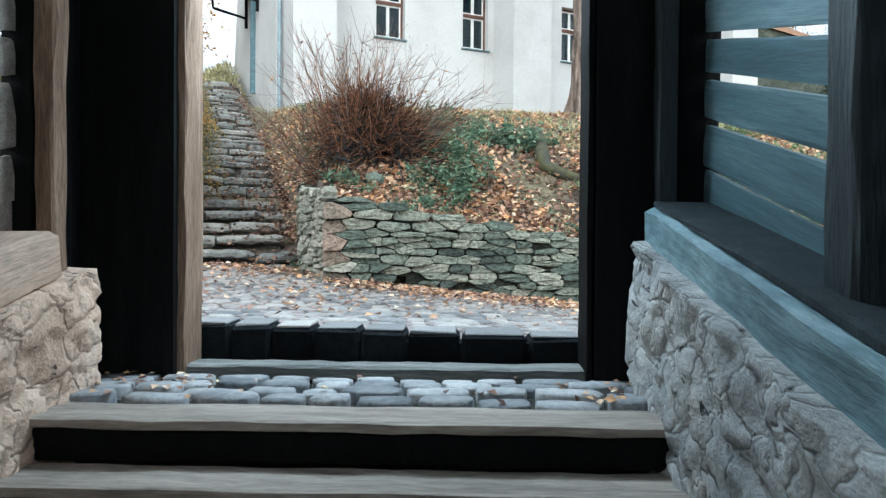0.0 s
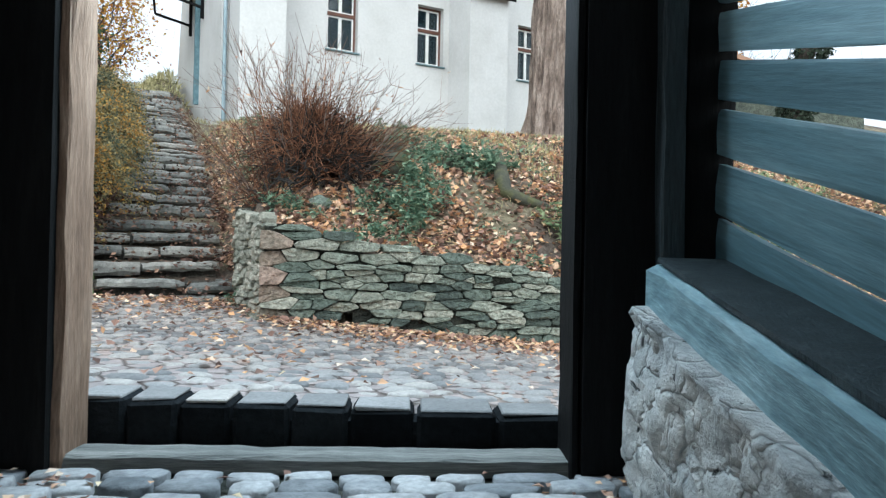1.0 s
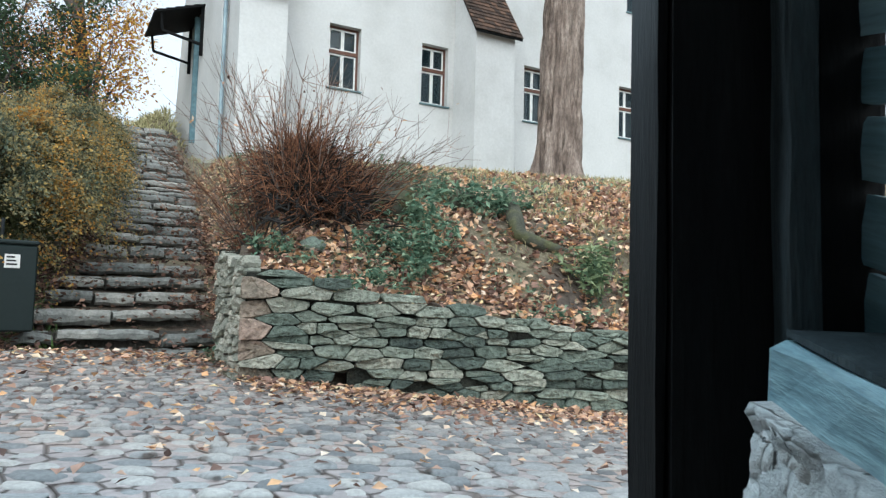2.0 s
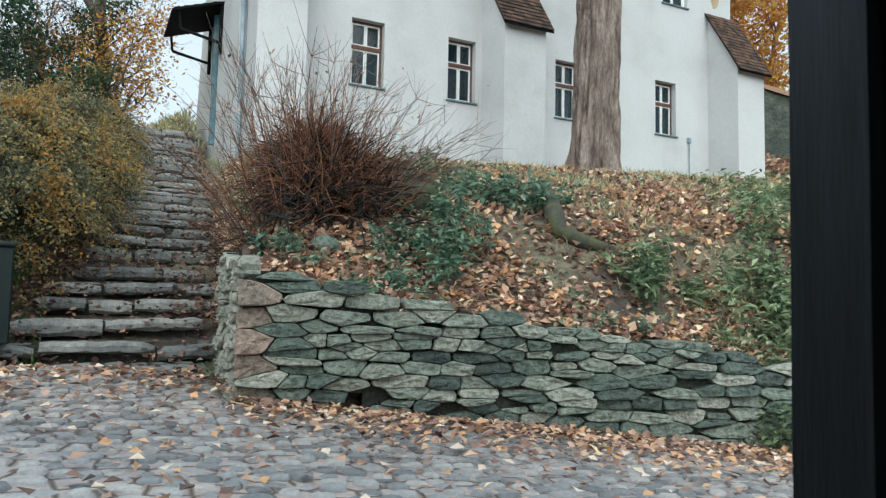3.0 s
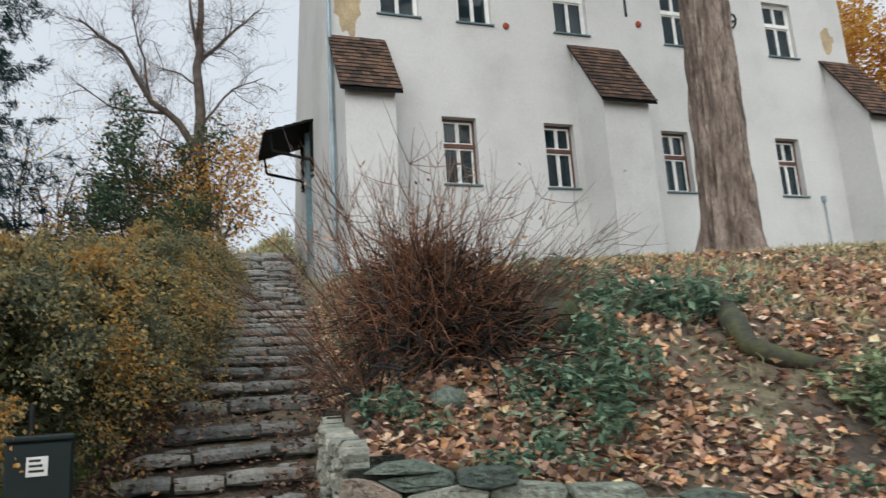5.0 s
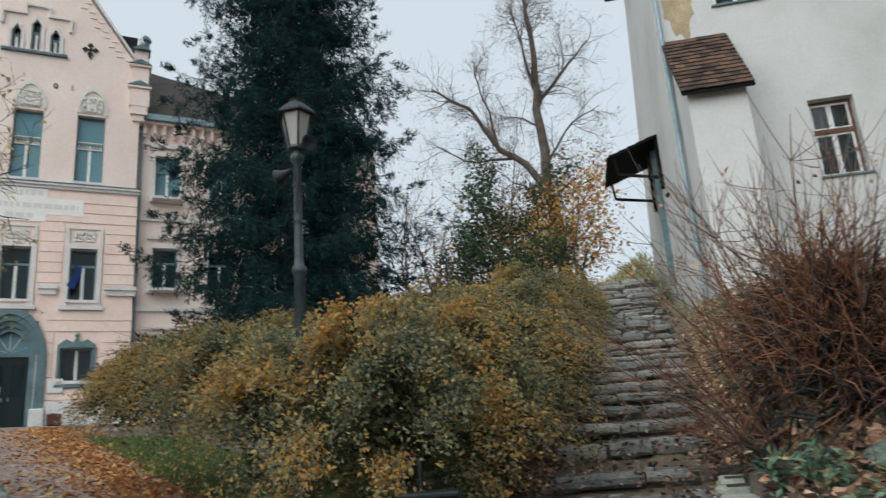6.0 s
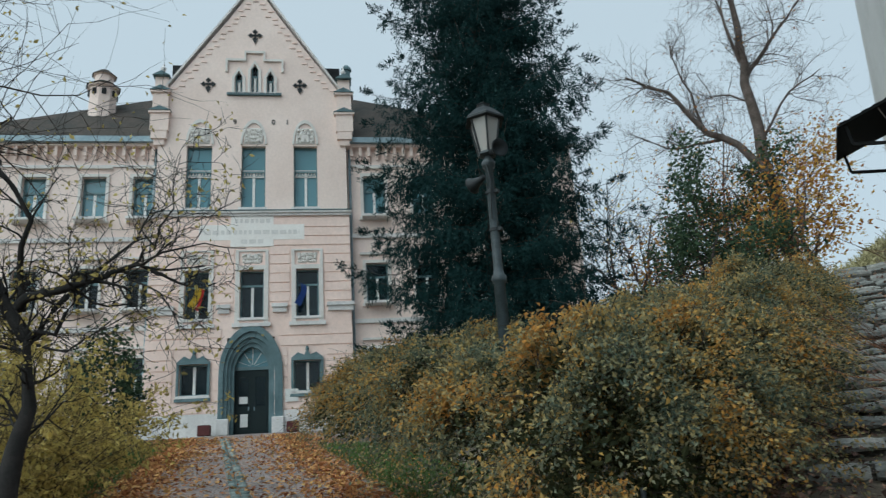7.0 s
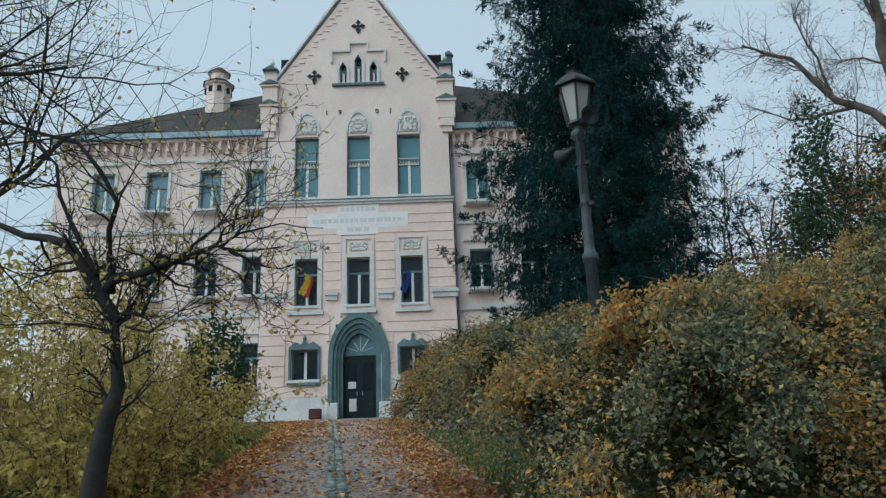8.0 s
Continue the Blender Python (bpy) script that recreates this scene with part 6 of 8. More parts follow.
def shrub(name, blobs, n, size, material, label, category, seed=1, clump=10, spread=0.09, stems=True, inner=0.5, m_wood=None, up=0.15, aspect=0.55, group=""):
    t = thing(name, Matrix.Translation((blobs[0][0][0], blobs[0][0][1], ground_z(blobs[0][0][0], blobs[0][0][1]))), label, category, group)
    pts = in_blobs(blobs, n, seed, inner, clump, spread)
    off = np.array(t.matrix_basis.translation)
    link_mesh("foliage", leaf_mesh("foliage", pts - off, size, up, aspect=aspect, seed=seed), material, t)
    if stems:
        tb = Tubes()
        r = np.random.default_rng(seed + 50)
        for c, s in blobs:
            for _ in range(14):
                p = np.array([c[0] + r.normal() * s[0] * 0.3, c[1] + r.normal() * s[1] * 0.3, ground_z(c[0], c[1]) - 0.05])
                q = np.array(c) + r.normal(size=3) * np.array(s) * 0.5
                q[2] = c[2] + s[2] * r.uniform(0.1, 1.0)
                mid_ = (p + q) / 2 + r.normal(size=3) * 0.12
                tb.add(np.array([p, mid_, q]) - off, [0.014, 0.01, 0.004], 4)
        link_mesh("stem_mass", tb.mesh("stem_mass"), m_wood or M_BARKDARK, t)["kind"] = "stuff"
    return t


def sprays(blobs, count, per, length, seed, droop=0.5, bunch=1):
    """Leafy sprays that spring from the skins of ellipsoids: leaf points and the ways they grow."""
    r = np.random.default_rng(seed)
    vol = np.array([(b[1][0] * b[1][1] * b[1][2]) ** (2 / 3) for b in blobs])
    k = np.repeat(r.choice(len(blobs), count // bunch, p=vol / vol.sum()), bunch)
    count = len(k)
    c, s = np.array([b[0] for b in blobs], float)[k], np.array([b[1] for b in blobs], float)[k]
    d = np.repeat(r.normal(size=(count // bunch, 3)), bunch, 0)
    d += r.normal(size=d.shape) * (0.11 if bunch > 1 else 0.0)
    reach = np.repeat(r.uniform(0.55, 1.45, count // bunch), bunch)
    d[:, 2] = np.where(d[:, 2] < -0.5, -d[:, 2], d[:, 2])
    d /= np.linalg.norm(d, axis=1)[:, None]
    p = c + d * s * 0.82
    if bunch > 1:
        # the skin heaves in and out, so that shadow lies between the boughs
        swell = np.array([noise.noise(Vector(q) * 1.9) + 0.6 * noise.noise(Vector(q) * 4.3) for q in p])
        p = c + d * s * (0.76 + 0.1 * r.random(count) + 0.22 * swell)[:, None]
    else:
        p = c + d * s * (0.72 + 0.2 * r.random(count))[:, None]
    keep = np.ones(count, bool)
    for b in blobs:
        keep &= (((p - np.array(b[0])) / np.array(b[1])) ** 2).sum(1) > 0.45
    p, d, reach = p[keep], d[keep], reach[keep]
    way = d + r.normal(size=d.shape) * 0.45 + np.array([0, 0, 0.25])
    way /= np.linalg.norm(way, axis=1)[:, None]
    lump = np.array([noise.noise(Vector(q) * 1.4) for q in p])
    L = length * (0.55 + 0.9 * r.random(len(p))) * (1 + 0.6 * lump) * (reach if bunch > 1 else 1.0)
    f = r.random((len(p), per))
    pts = p[:, None, :] + way[:, None, :] * (f * L[:, None])[:, :, None] + np.array([0, 0, -1.0]) * (droop * f ** 2 * L[:, None])[:, :, None] + r.normal(size=(len(p), per, 3)) * 0.035
    dirs = np.repeat(way, per, 0) * 0.6 + np.array([0, 0, -0.45])
    return pts.reshape(-1, 3), dirs, p, way, L


def spray_hedge():
    c0 = Vector((-8.0, -6.5, ground_z(-8.0, -6.5)))
    t = thing("hedge", Matrix.Translation(c0), "large rounded hedge with mixed green and orange autumn leaves", "hedge")
    off = np.array(c0)
    pts, dirs, p, way, L = sprays(HEDGE, 13200, 40, 0.4, 4, 0.85, 11)
    link_mesh("foliage", leaf_mesh("foliage", pts - off, 0.037, dirs=dirs, loose=0.7, aspect=0.6, seed=4), M_HEDGE, t)["kind"] = "stuff"
    # inner leaves: the shade between boughs is put into their darker colour
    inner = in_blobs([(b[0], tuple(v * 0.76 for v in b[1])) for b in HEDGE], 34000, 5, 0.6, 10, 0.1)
    link_mesh("foliage", leaf_mesh("foliage", inner - off, 0.075, 0.0, seed=6), M_HEDGESHADE, t)["kind"] = "stuff"
    tb = Tubes()
    for a, w, l in zip(p[::2], way[::2], L[::2]):
        tb.add(np.array([a - w * 0.15, a + w * l * 0.5 - np.array([0, 0, 0.1 * l]), a + w * l - np.array([0, 0, 0.45 * l])]) - off, [0.004, 0.003, 0.0015], 3)
    link_mesh("twig_mass", tb.mesh("twig_mass"), M_BARKDARK, t)["kind"] = "stuff"


M_HEDGESHADE = foliage("deep_hedge_leaf", [(0.2, (0.03, 0.04, 0.022)), (0.7, (0.08, 0.085, 0.04)), (0.95, (0.14, 0.11, 0.05))])
spray_hedge()

# ---- spruce ----
def spruce(x, y, z0, height, width, seed):
    t = thing("spruce_tree", Matrix.Translation((x, y, z0)), "tall dark green spruce with drooping boughs", "tree")
    r = np.random.default_rng(seed)
    tb = Tubes()
    tb.add([(0, 0, -0.3), (0.05, 0, height * 0.5), (0, 0, height)], [0.38, 0.22, 0.02], 10)
    bough = Tubes()
    heads, ways = [], []
    zz = 2.2
    while zz < height - 0.3:
        f = 1 - zz / height
        reach = width * (f ** 0.55) * (0.85 if zz < 2.0 else 1)
        for k in range(9 if f > 0.4 else 7):
            a = 2 * np.pi * (k + r.random()) / 8
            L = reach * (0.55 + 0.55 * r.random())
            d = np.array([np.cos(a), np.sin(a), 0])
            n = 9
            line = [np.array([0, 0, zz]) + d * L * i / n + np.array([0, 0, 0.10 * L * np.sin(i / n * 2.2) - 0.30 * L * (i / n) ** 1.4 + 0.75 * L * max(i / n - 0.72, 0)]) for i in range(n + 1)]
            bough.add(line, np.linspace(0.035, 0.008, n + 1), 3)
            side = np.array([-d[1], d[0], 0])
            for i in range(2, n + 1):
                wide = 0.26 * L * (1 - 0.85 * i / n) + 0.06
                for _ in range(int(6 + 9 * wide)):
                    s = r.uniform(-1, 1)
                    p = line[i] + side * s * wide + d * r.uniform(-0.5, 0.5) * L / n
                    p[2] -= 0.12 * abs(s) * wide
                    heads.append(p)
                    ways.append((d * 0.3 + side * s * 0.45 + np.array([0, 0, -0.9 if i < n else 0.3])) * r.uniform(0.3, 0.75))
        zz += 0.5 + 0.28 * r.random()
    link_mesh("trunk", tb.mesh("trunk"), M_BARKDARK, t)
    link_mesh("bough_mass", bough.mesh("bough_mass"), M_BARKDARK, t)["kind"] = "stuff"
    # hanging twigs, each set with needles along its length
    per = 15
    heads, ways = np.repeat(np.array(heads), per, 0), np.repeat(np.array(ways), per, 0)
    f = r.random(len(heads))[:, None]
    pts = heads + ways * f + np.array([0, 0, -0.12]) * f ** 2 + r.normal(size=heads.shape) * 0.035
    link_mesh("needles", leaf_mesh("needles", pts, 0.17, aspect=0.2, seed=seed, dirs=ways / np.linalg.norm(ways, axis=1)[:, None], loose=0.55), M_SPRUCE, t)["kind"] = "stuff"
    return t


spruce(-15.0, 8.6, ground_z(-15, 8.6), 29.0, 5.6, 5)


# ---- trees ----
def tree(name, x, y, height, radius, label, seed, kids=(5, 5, 4, 4), leaves=0, leaf=M_YELLOWLEAF, size=0.12, bark=M_BARKDARK, lean=(0, 0, 1), spread=0.75, lift=0.06, shrink=0.6, bare_part=0.35, wander=0.2, fine=True, jitter=0.25, z=None, group="", low=0.0):
    z0 = ground_z(x, y) if z is None else z
    t = thing(name, Matrix.Translation((x, y, z0)), label, "tree", group)
    r = np.random.default_rng(seed)
    tb = Tubes()
    tips = []
    d = np.array(lean, float)
    d /= np.linalg.norm(d)
    grow(tb, tips, (0, 0, -0.2), d, height, radius, 0, r, spread, wander, lift, kids, shrink, bare_part)
    link_mesh("trunk", tb.mesh("trunk"), bark, t)
    if leaves:
        tips = np.array(tips)
        tips = tips[tips[:, 2] > low]
        p = tips[r.choice(len(tips), leaves)] + r.normal(size=(leaves, 3)) * jitter
        link_mesh("crown", leaf_mesh("crown", p, size, 0.0, droop=0.2, seed=seed), leaf, t)["kind"] = "stuff"
    return t


# bare tree above the stairs, small leafy trees beside it
def limbed_tree(name, base, limbs, scale, side, away, label, seed, bark, twigs, twig_len, leaves=0, leaf=None, size=0.1, jitter=0.1, order=(0, 0, 4, 3), bole=0.0):
    """A tree whose main limbs are laid by hand, each (thickness, (across, up, off) ...), with twigs grown on them."""
    t = thing(name, Matrix.Translation(base), label, "tree")
    r = np.random.default_rng(seed)
    tb, fine, tips = Tubes(), Tubes(), []
    for k, (thick, *pts) in enumerate(limbs):
        pts = [side * p[0] * scale + np.array([0, 0, p[1] * scale + (bole if p[1] > 0 else 0.0)]) + away * (p[2] if len(p) > 2 else 0.0) for p in pts]
        pts = [p + r.normal(size=3) * 0.02 * scale for p in pts]
        # soften the line with points between
        full = []
        for p, q in zip(pts, pts[1:]):
            full += [p, (p + q) / 2 + r.normal(size=3) * 0.035 * np.linalg.norm(q - p)]
        full.append(pts[-1])
        tb.add(full, thick * np.linspace(1, 0.3, len(full)) ** 1.2, 9 if k == 0 else 6)
        if k == 0:
            full = full[len(full) // 2:]
        for _ in range(int(twigs * len(pts) / 6)):
            i = r.integers(0, len(full) - 1)
            f = r.random()
            p = full[i] * (1 - f) + full[i + 1] * f
            d = full[i + 1] - full[i]
            d = d / np.linalg.norm(d) + r.normal(size=3) * 0.75 + np.array([0, 0, 0.15])
            d /= np.linalg.norm(d)
            grow(fine, tips, p, d, twig_len * r.uniform(0.5, 1.3), min(thick * 0.25, 0.02) + 0.002, 2, r, 0.8, 0.22, 0.04, order, 0.62, 0.2)
    link_mesh("trunk", tb.mesh("trunk"), bark, t)
    link_mesh("twig_mass", fine.mesh("twig_mass"), bark, t)["kind"] = "stuff"
    if leaves:
        tips = np.array(tips)
        p = tips[r.choice(len(tips), leaves)] + r.normal(size=(leaves, 3)) * jitter
        link_mesh("crown", leaf_mesh("crown", p, size, 0.0, droop=0.3, seed=seed), leaf, t)["kind"] = "stuff"
    return t


# bare tree above the stairs, small leafy trees beside it
UP_SIDE, UP_AWAY = np.array([0.985, 0.17, 0]), np.array([-0.17, 0.985, 0])
limbed_tree("bare_tree", (-5.45, 10.6, ground_z(-5.45, 10.6)), [
    (0.27, (0.05, -0.3), (0, 1.2), (-0.1, 3.2), (-0.2, 5.4), (-0.3, 7.2), (-0.3, 8.6), (-0.2, 9.8), (-0.3, 11.2), (-0.3, 12.8)),
    (0.15, (-0.1, 3.6), (-0.9, 5.0, 0.2), (-1.8, 5.7, 0.3), (-2.4, 6.7, 0.2), (-2.9, 7.4, 0), (-3.6, 7.8, 0), (-4.3, 8.3, 0)),
    (0.065, (-1.2, 5.3, 0.2), (-2.2, 5.5, 0.6), (-3.2, 5.6, 0.8), (-4.0, 6.1, 0.8)),
    (0.058, (-1.9, 5.9, 0.3), (-2.1, 7.2, 0), (-2.5, 8.4, -0.2), (-2.6, 9.3, -0.2)),
    (0.094, (-0.3, 7.2), (0.3, 8.1, 0.3), (0.9, 8.9, 0.4), (1.6, 9.7, 0.5), (2.1, 10.3, 0.5)),
    (0.072, (-0.3, 8.0), (-0.6, 9.4, -0.4), (-0.8, 10.6, -0.4), (-0.9, 12.0, -0.4)),
    (0.058, (-0.1, 5.0), (0.6, 6.0, -0.3), (1.3, 6.6, -0.4), (2.0, 7.0, -0.4)),
    (0.043, (-0.2, 6.4), (-0.8, 7.0, 0.4), (-1.4, 7.2, 0.6), (-1.8, 8.2, 0.6)),
    (0.036, (0.9, 8.9, 0.4), (1.0, 10.0, 0.3), (1.1, 11.0, 0.2)),
], 1.0, UP_SIDE, UP_AWAY, "tall bare tree with long crooked limbs", 12, M_GREYBARK, 18, 1.3, 350, M_RUSTLEAF, 0.09, 0.15, (0, 0, 5, 5), 1.4)
tree("rust_tree", -5.6, 9.2, 5.4, 0.1, "young tree with rust-coloured leaves", 19, (7, 6, 4), 1500, M_RUSTLEAF, 0.1, jitter=0.25, bare_part=0.35, shrink=0.5)
tree("amber_tree", -4.75, 6.9, 3.3, 0.1, "small tree with loose amber autumn leaves", 15, (6, 4, 3), 1600, M_AMBERLEAF, 0.12, jitter=0.32, bare_part=0.25, spread=0.8, shrink=0.52, bark=M_GREYBARK)
tree("amber_tree", -4.6, 8.9, 4.4, 0.1, "small tree with loose amber autumn leaves", 35, (6, 4, 3), 2000, M_AMBERLEAF, 0.13, jitter=0.38, bare_part=0.2, spread=0.8, shrink=0.45, bark=M_GREYBARK)
tree("green_tree", -8.2, 4.8, 8.8, 0.09, "small airy green leafy tree", 16, (12, 6, 4), 9000, M_GREENLEAF, 0.14, jitter=0.2, bare_part=0.3, spread=0.75, shrink=0.33)
tree("rust_tree", -7.2, 17.0, 6.5, 0.2, "thin tree with rust-coloured leaves", 17, (6, 6, 5), 2600, M_RUSTLEAF, 0.16, jitter=0.3)
tree("rust_tree", -10.6, 15.0, 8.5, 0.2, "thin tree with rust and yellow leaves", 27, (7, 6, 5), 900, M_YELLOWLEAF, 0.12, jitter=0.3, bark=M_GREYBARK)
tree("bare_tree", -6.5, 24.0, 9.0, 0.22, "distant bare grey tree", 28, (8, 7, 5, 3), 0, bark=M_TWIGGREY)
tree("bare_tree", -9.5, 22.0, 8.0, 0.25, "distant bare grey tree", 18, (6, 6, 5, 4), 0, bark=M_TWIGGREY)

# big old trunk on the bank
def old_trunk():
    x, y = 3.45, -5.25
    t = thing("old_tree", Matrix.Translation((x, y, ground_z(x, y))), "massive old tree trunk with deeply furrowed bark", "tree")
    n, sides = 150, 120
    vs = []
    for i in range(n + 1):
        z = -0.3 + 11.5 * i / n
        rad = 0.47 + 0.16 * math.exp(-max(z, 0) / 0.5) - 0.004 * z
        for k in range(sides):
            a = 2 * math.pi * k / sides
            ca, sa = math.cos(a), math.sin(a)
            f = 0.06 * noise.noise(Vector((ca * 4, sa * 4, z * 0.5))) - 0.085 * (1 - abs(noise.noise(Vector((ca * 7, sa * 7, z * 0.55))))) ** 5 + 0.03 * noise.noise(Vector((ca * 19, sa * 19, z * 2.0)))
            root = 0.12 * math.exp(-max(z, 0) / 0.35) * math.cos(5 * a + 0.6)
            q = rad + f + root
            vs.append((0.03 * z + q * ca, q * sa, z))
    i = np.arange(n)[:, None] * sides + np.arange(sides)[None, :]
    j = np.arange(n)[:, None] * sides + (np.arange(sides)[None, :] + 1) % sides
    link_mesh("trunk", quads("trunk", np.array(vs), np.stack([i, j, j + sides, i + sides], -1).reshape(-1, 4), True), M_BARK, t)
    tb = Tubes()
    tips = []
    r = np.random.default_rng(3)
    for k in range(6):
        a = 2 * math.pi * k / 6
        grow(tb, tips, (0.3, 0, 9.5 + 0.3 * k), np.array([math.cos(a), math.sin(a), 0.7]), 5, 0.16, 1, r, 0.7, 0.2, 0.02, (5, 5, 4, 3), 0.62, 0.3)
    link_mesh("limbs", tb.mesh("limbs"), M_BARK, t)
    # golden sprays hanging beside the trunk
    pts = np.concatenate([r.normal(size=(1500, 3)) * (0.22, 0.25, 0.75) + (-0.55, -0.1, 7.4), r.normal(size=(600, 3)) * (0.25, 0.25, 0.5) + (-0.6, 0, 8.6)])
    link_mesh("leaves", leaf_mesh("leaves", pts, 0.09, -0.2, seed=5), M_YELLOWLEAF, t)


old_trunk()

# trees behind the house, to the right
tree("yellow_tree", 21.0, 6.0, 12.0, 0.5, "tall tree with thin amber autumn leaves", 22, (6, 6, 4), 7500, M_AMBERLEAF, 0.24, bark=M_TANWOOD, jitter=0.5, shrink=0.42, spread=0.6, group="golden trees behind the house", z=5.0)
tree("yellow_tree", 23.4, 4.4, 11.0, 0.42, "tall tree with thin amber autumn leaves", 23, (6, 6, 4), 7500, M_AMBERLEAF, 0.24, bark=M_TANWOOD, jitter=0.5, shrink=0.42, spread=0.6, group="golden trees behind the house", z=5.0)
tree("bare_tree", 25.0, 10.0, 8.0, 0.25, "bare tree behind the stone wall", 24, (6, 6, 4, 3), 0, z=5.5)
ivy = tree("ivy_tree", 16.3, -1.9, 9.0, 0.36, "leaning trunk wrapped in dark ivy", 25, (4, 5, 4), 1600, M_AMBERLEAF, 0.16, lean=(0.3, -0.1, 1), jitter=0.4, z=4.45, low=5.4, wander=0.08, bare_part=0.75)
r_ = np.random.default_rng(8)
zz_ = r_.random(6000) * 7
aa_ = r_.random(6000) * 2 * np.pi
pp_ = np.stack([zz_ * 0.28 + 0.5 * np.cos(aa_), 0.5 * np.sin(aa_) - 0.1 * zz_, zz_], 1) + r_.normal(size=(6000, 3)) * 0.08
link_mesh("ivy", leaf_mesh("ivy", pp_, 0.16, -0.3, seed=6), M_IVY, ivy)
# golden leaves hanging before the ivy
gold = r_.normal(size=(1100, 3)) * (0.4, 0.4, 0.75) + (1.25, -0.6, 6.0)
link_mesh("leaves", leaf_mesh("leaves", gold, 0.17, -0.3, seed=7), M_YELLOWLEAF, ivy, "golden leaves on hanging twigs")
# near tree beside the road, sparse leaves
rz = 3.06 - ground_z(-12.35, -10.1)
limbed_tree("road_tree", (-12.35, -10.1, ground_z(-12.35, -10.1)), [
    (0.15, (-0.03, -0.3), (-0.04, rz * 0.35), (0.06, rz * 0.7), (0.0, rz)),
    (0.06, (-0.16, rz + 0.3), (-0.05, rz + 0.42), (0.33, rz + 0.53, -0.1), (0.73, rz + 0.57, -0.2), (1.06, rz + 0.7, -0.2), (1.25, rz + 0.6, -0.2)),
    (0.016, (1.06, rz + 0.7, -0.2), (1.3, rz + 0.85, -0.3), (1.7, rz + 0.95, -0.2), (2.1, rz + 0.9, -0.1)),
    (0.014, (1.2, rz + 0.8, -0.3), (1.4, rz + 1.3, -0.3), (1.45, rz + 1.9, -0.3)),
    (0.014, (0.9, rz + 0.6, -0.2), (1.3, rz + 0.4, -0.3), (1.5, rz + 0.1, -0.3)),
    (0.075, (0, rz), (-0.3, rz + 0.5), (-0.6, rz + 0.85), (-1.2, rz + 1.07, 0.2), (-2.2, rz + 1.4, 0.3), (-3.2, rz + 1.9, 0.4)),
    (0.04, (-0.1, rz + 0.3), (-0.15, rz + 0.7), (0.05, rz + 1.2, -0.3), (-0.4, rz + 1.8, -0.4), (-1.2, rz + 2.1, -0.4), (-2.2, rz + 2.3, -0.3)),
    (0.035, (-0.3, rz + 0.5), (-0.7, rz + 1.2, 0.3), (-1.0, rz + 1.9, 0.3), (-1.6, rz + 2.5, 0.4)),
    (0.03, (0.2, rz + 0.3), (0.4, rz + 0.9, 0.5), (0.7, rz + 1.3, 0.8), (0.9, rz + 1.8, 1.0)),
    (0.03, (0.05, rz + 0.05), (0.3, rz + 0.05), (0.42, rz + 0.4), (0.4, rz + 0.75)),
    (0.018, (0.0, rz - 0.1), (-0.5, rz, -0.3), (-1.2, rz - 0.1, -0.5)),
    (0.018, (0.1, rz - 0.05), (0.5, rz - 0.15, -0.3), (0.9, rz + 0.02, -0.5)),
], 1.0, np.array([0.81, 0.59, 0]), np.array([-0.59, 0.81, 0]), "dark crooked little tree with sparse last leaves", 33, M_BLACKBARK, 16, 0.65, 1300, M_OLIVELEAF, 0.06, 0.04)
tree("road_tree", -16.6, -12.6, 6.5, 0.2, "tall bare tree beside the road", 34, (8, 8, 7, 5), 2500, M_OLIVELEAF, 0.08, spread=0.8, shrink=0.66, bare_part=0.45, jitter=0.08, z=0.9)
olive = [((-15.5, -8.1, 2.5), (1.1, 1.1, 1.4)), ((-17.0, -6.9, 2.8), (1.2, 1.2, 1.5)), ((-14.7, -9.1, 2.1), (0.9, 0.9, 1.0)), ((-18.2, -5.6, 3.0), (1.2, 1.2, 1.6)), ((-17.0, -9.4, 2.3), (1.4, 1.4, 1.2))]


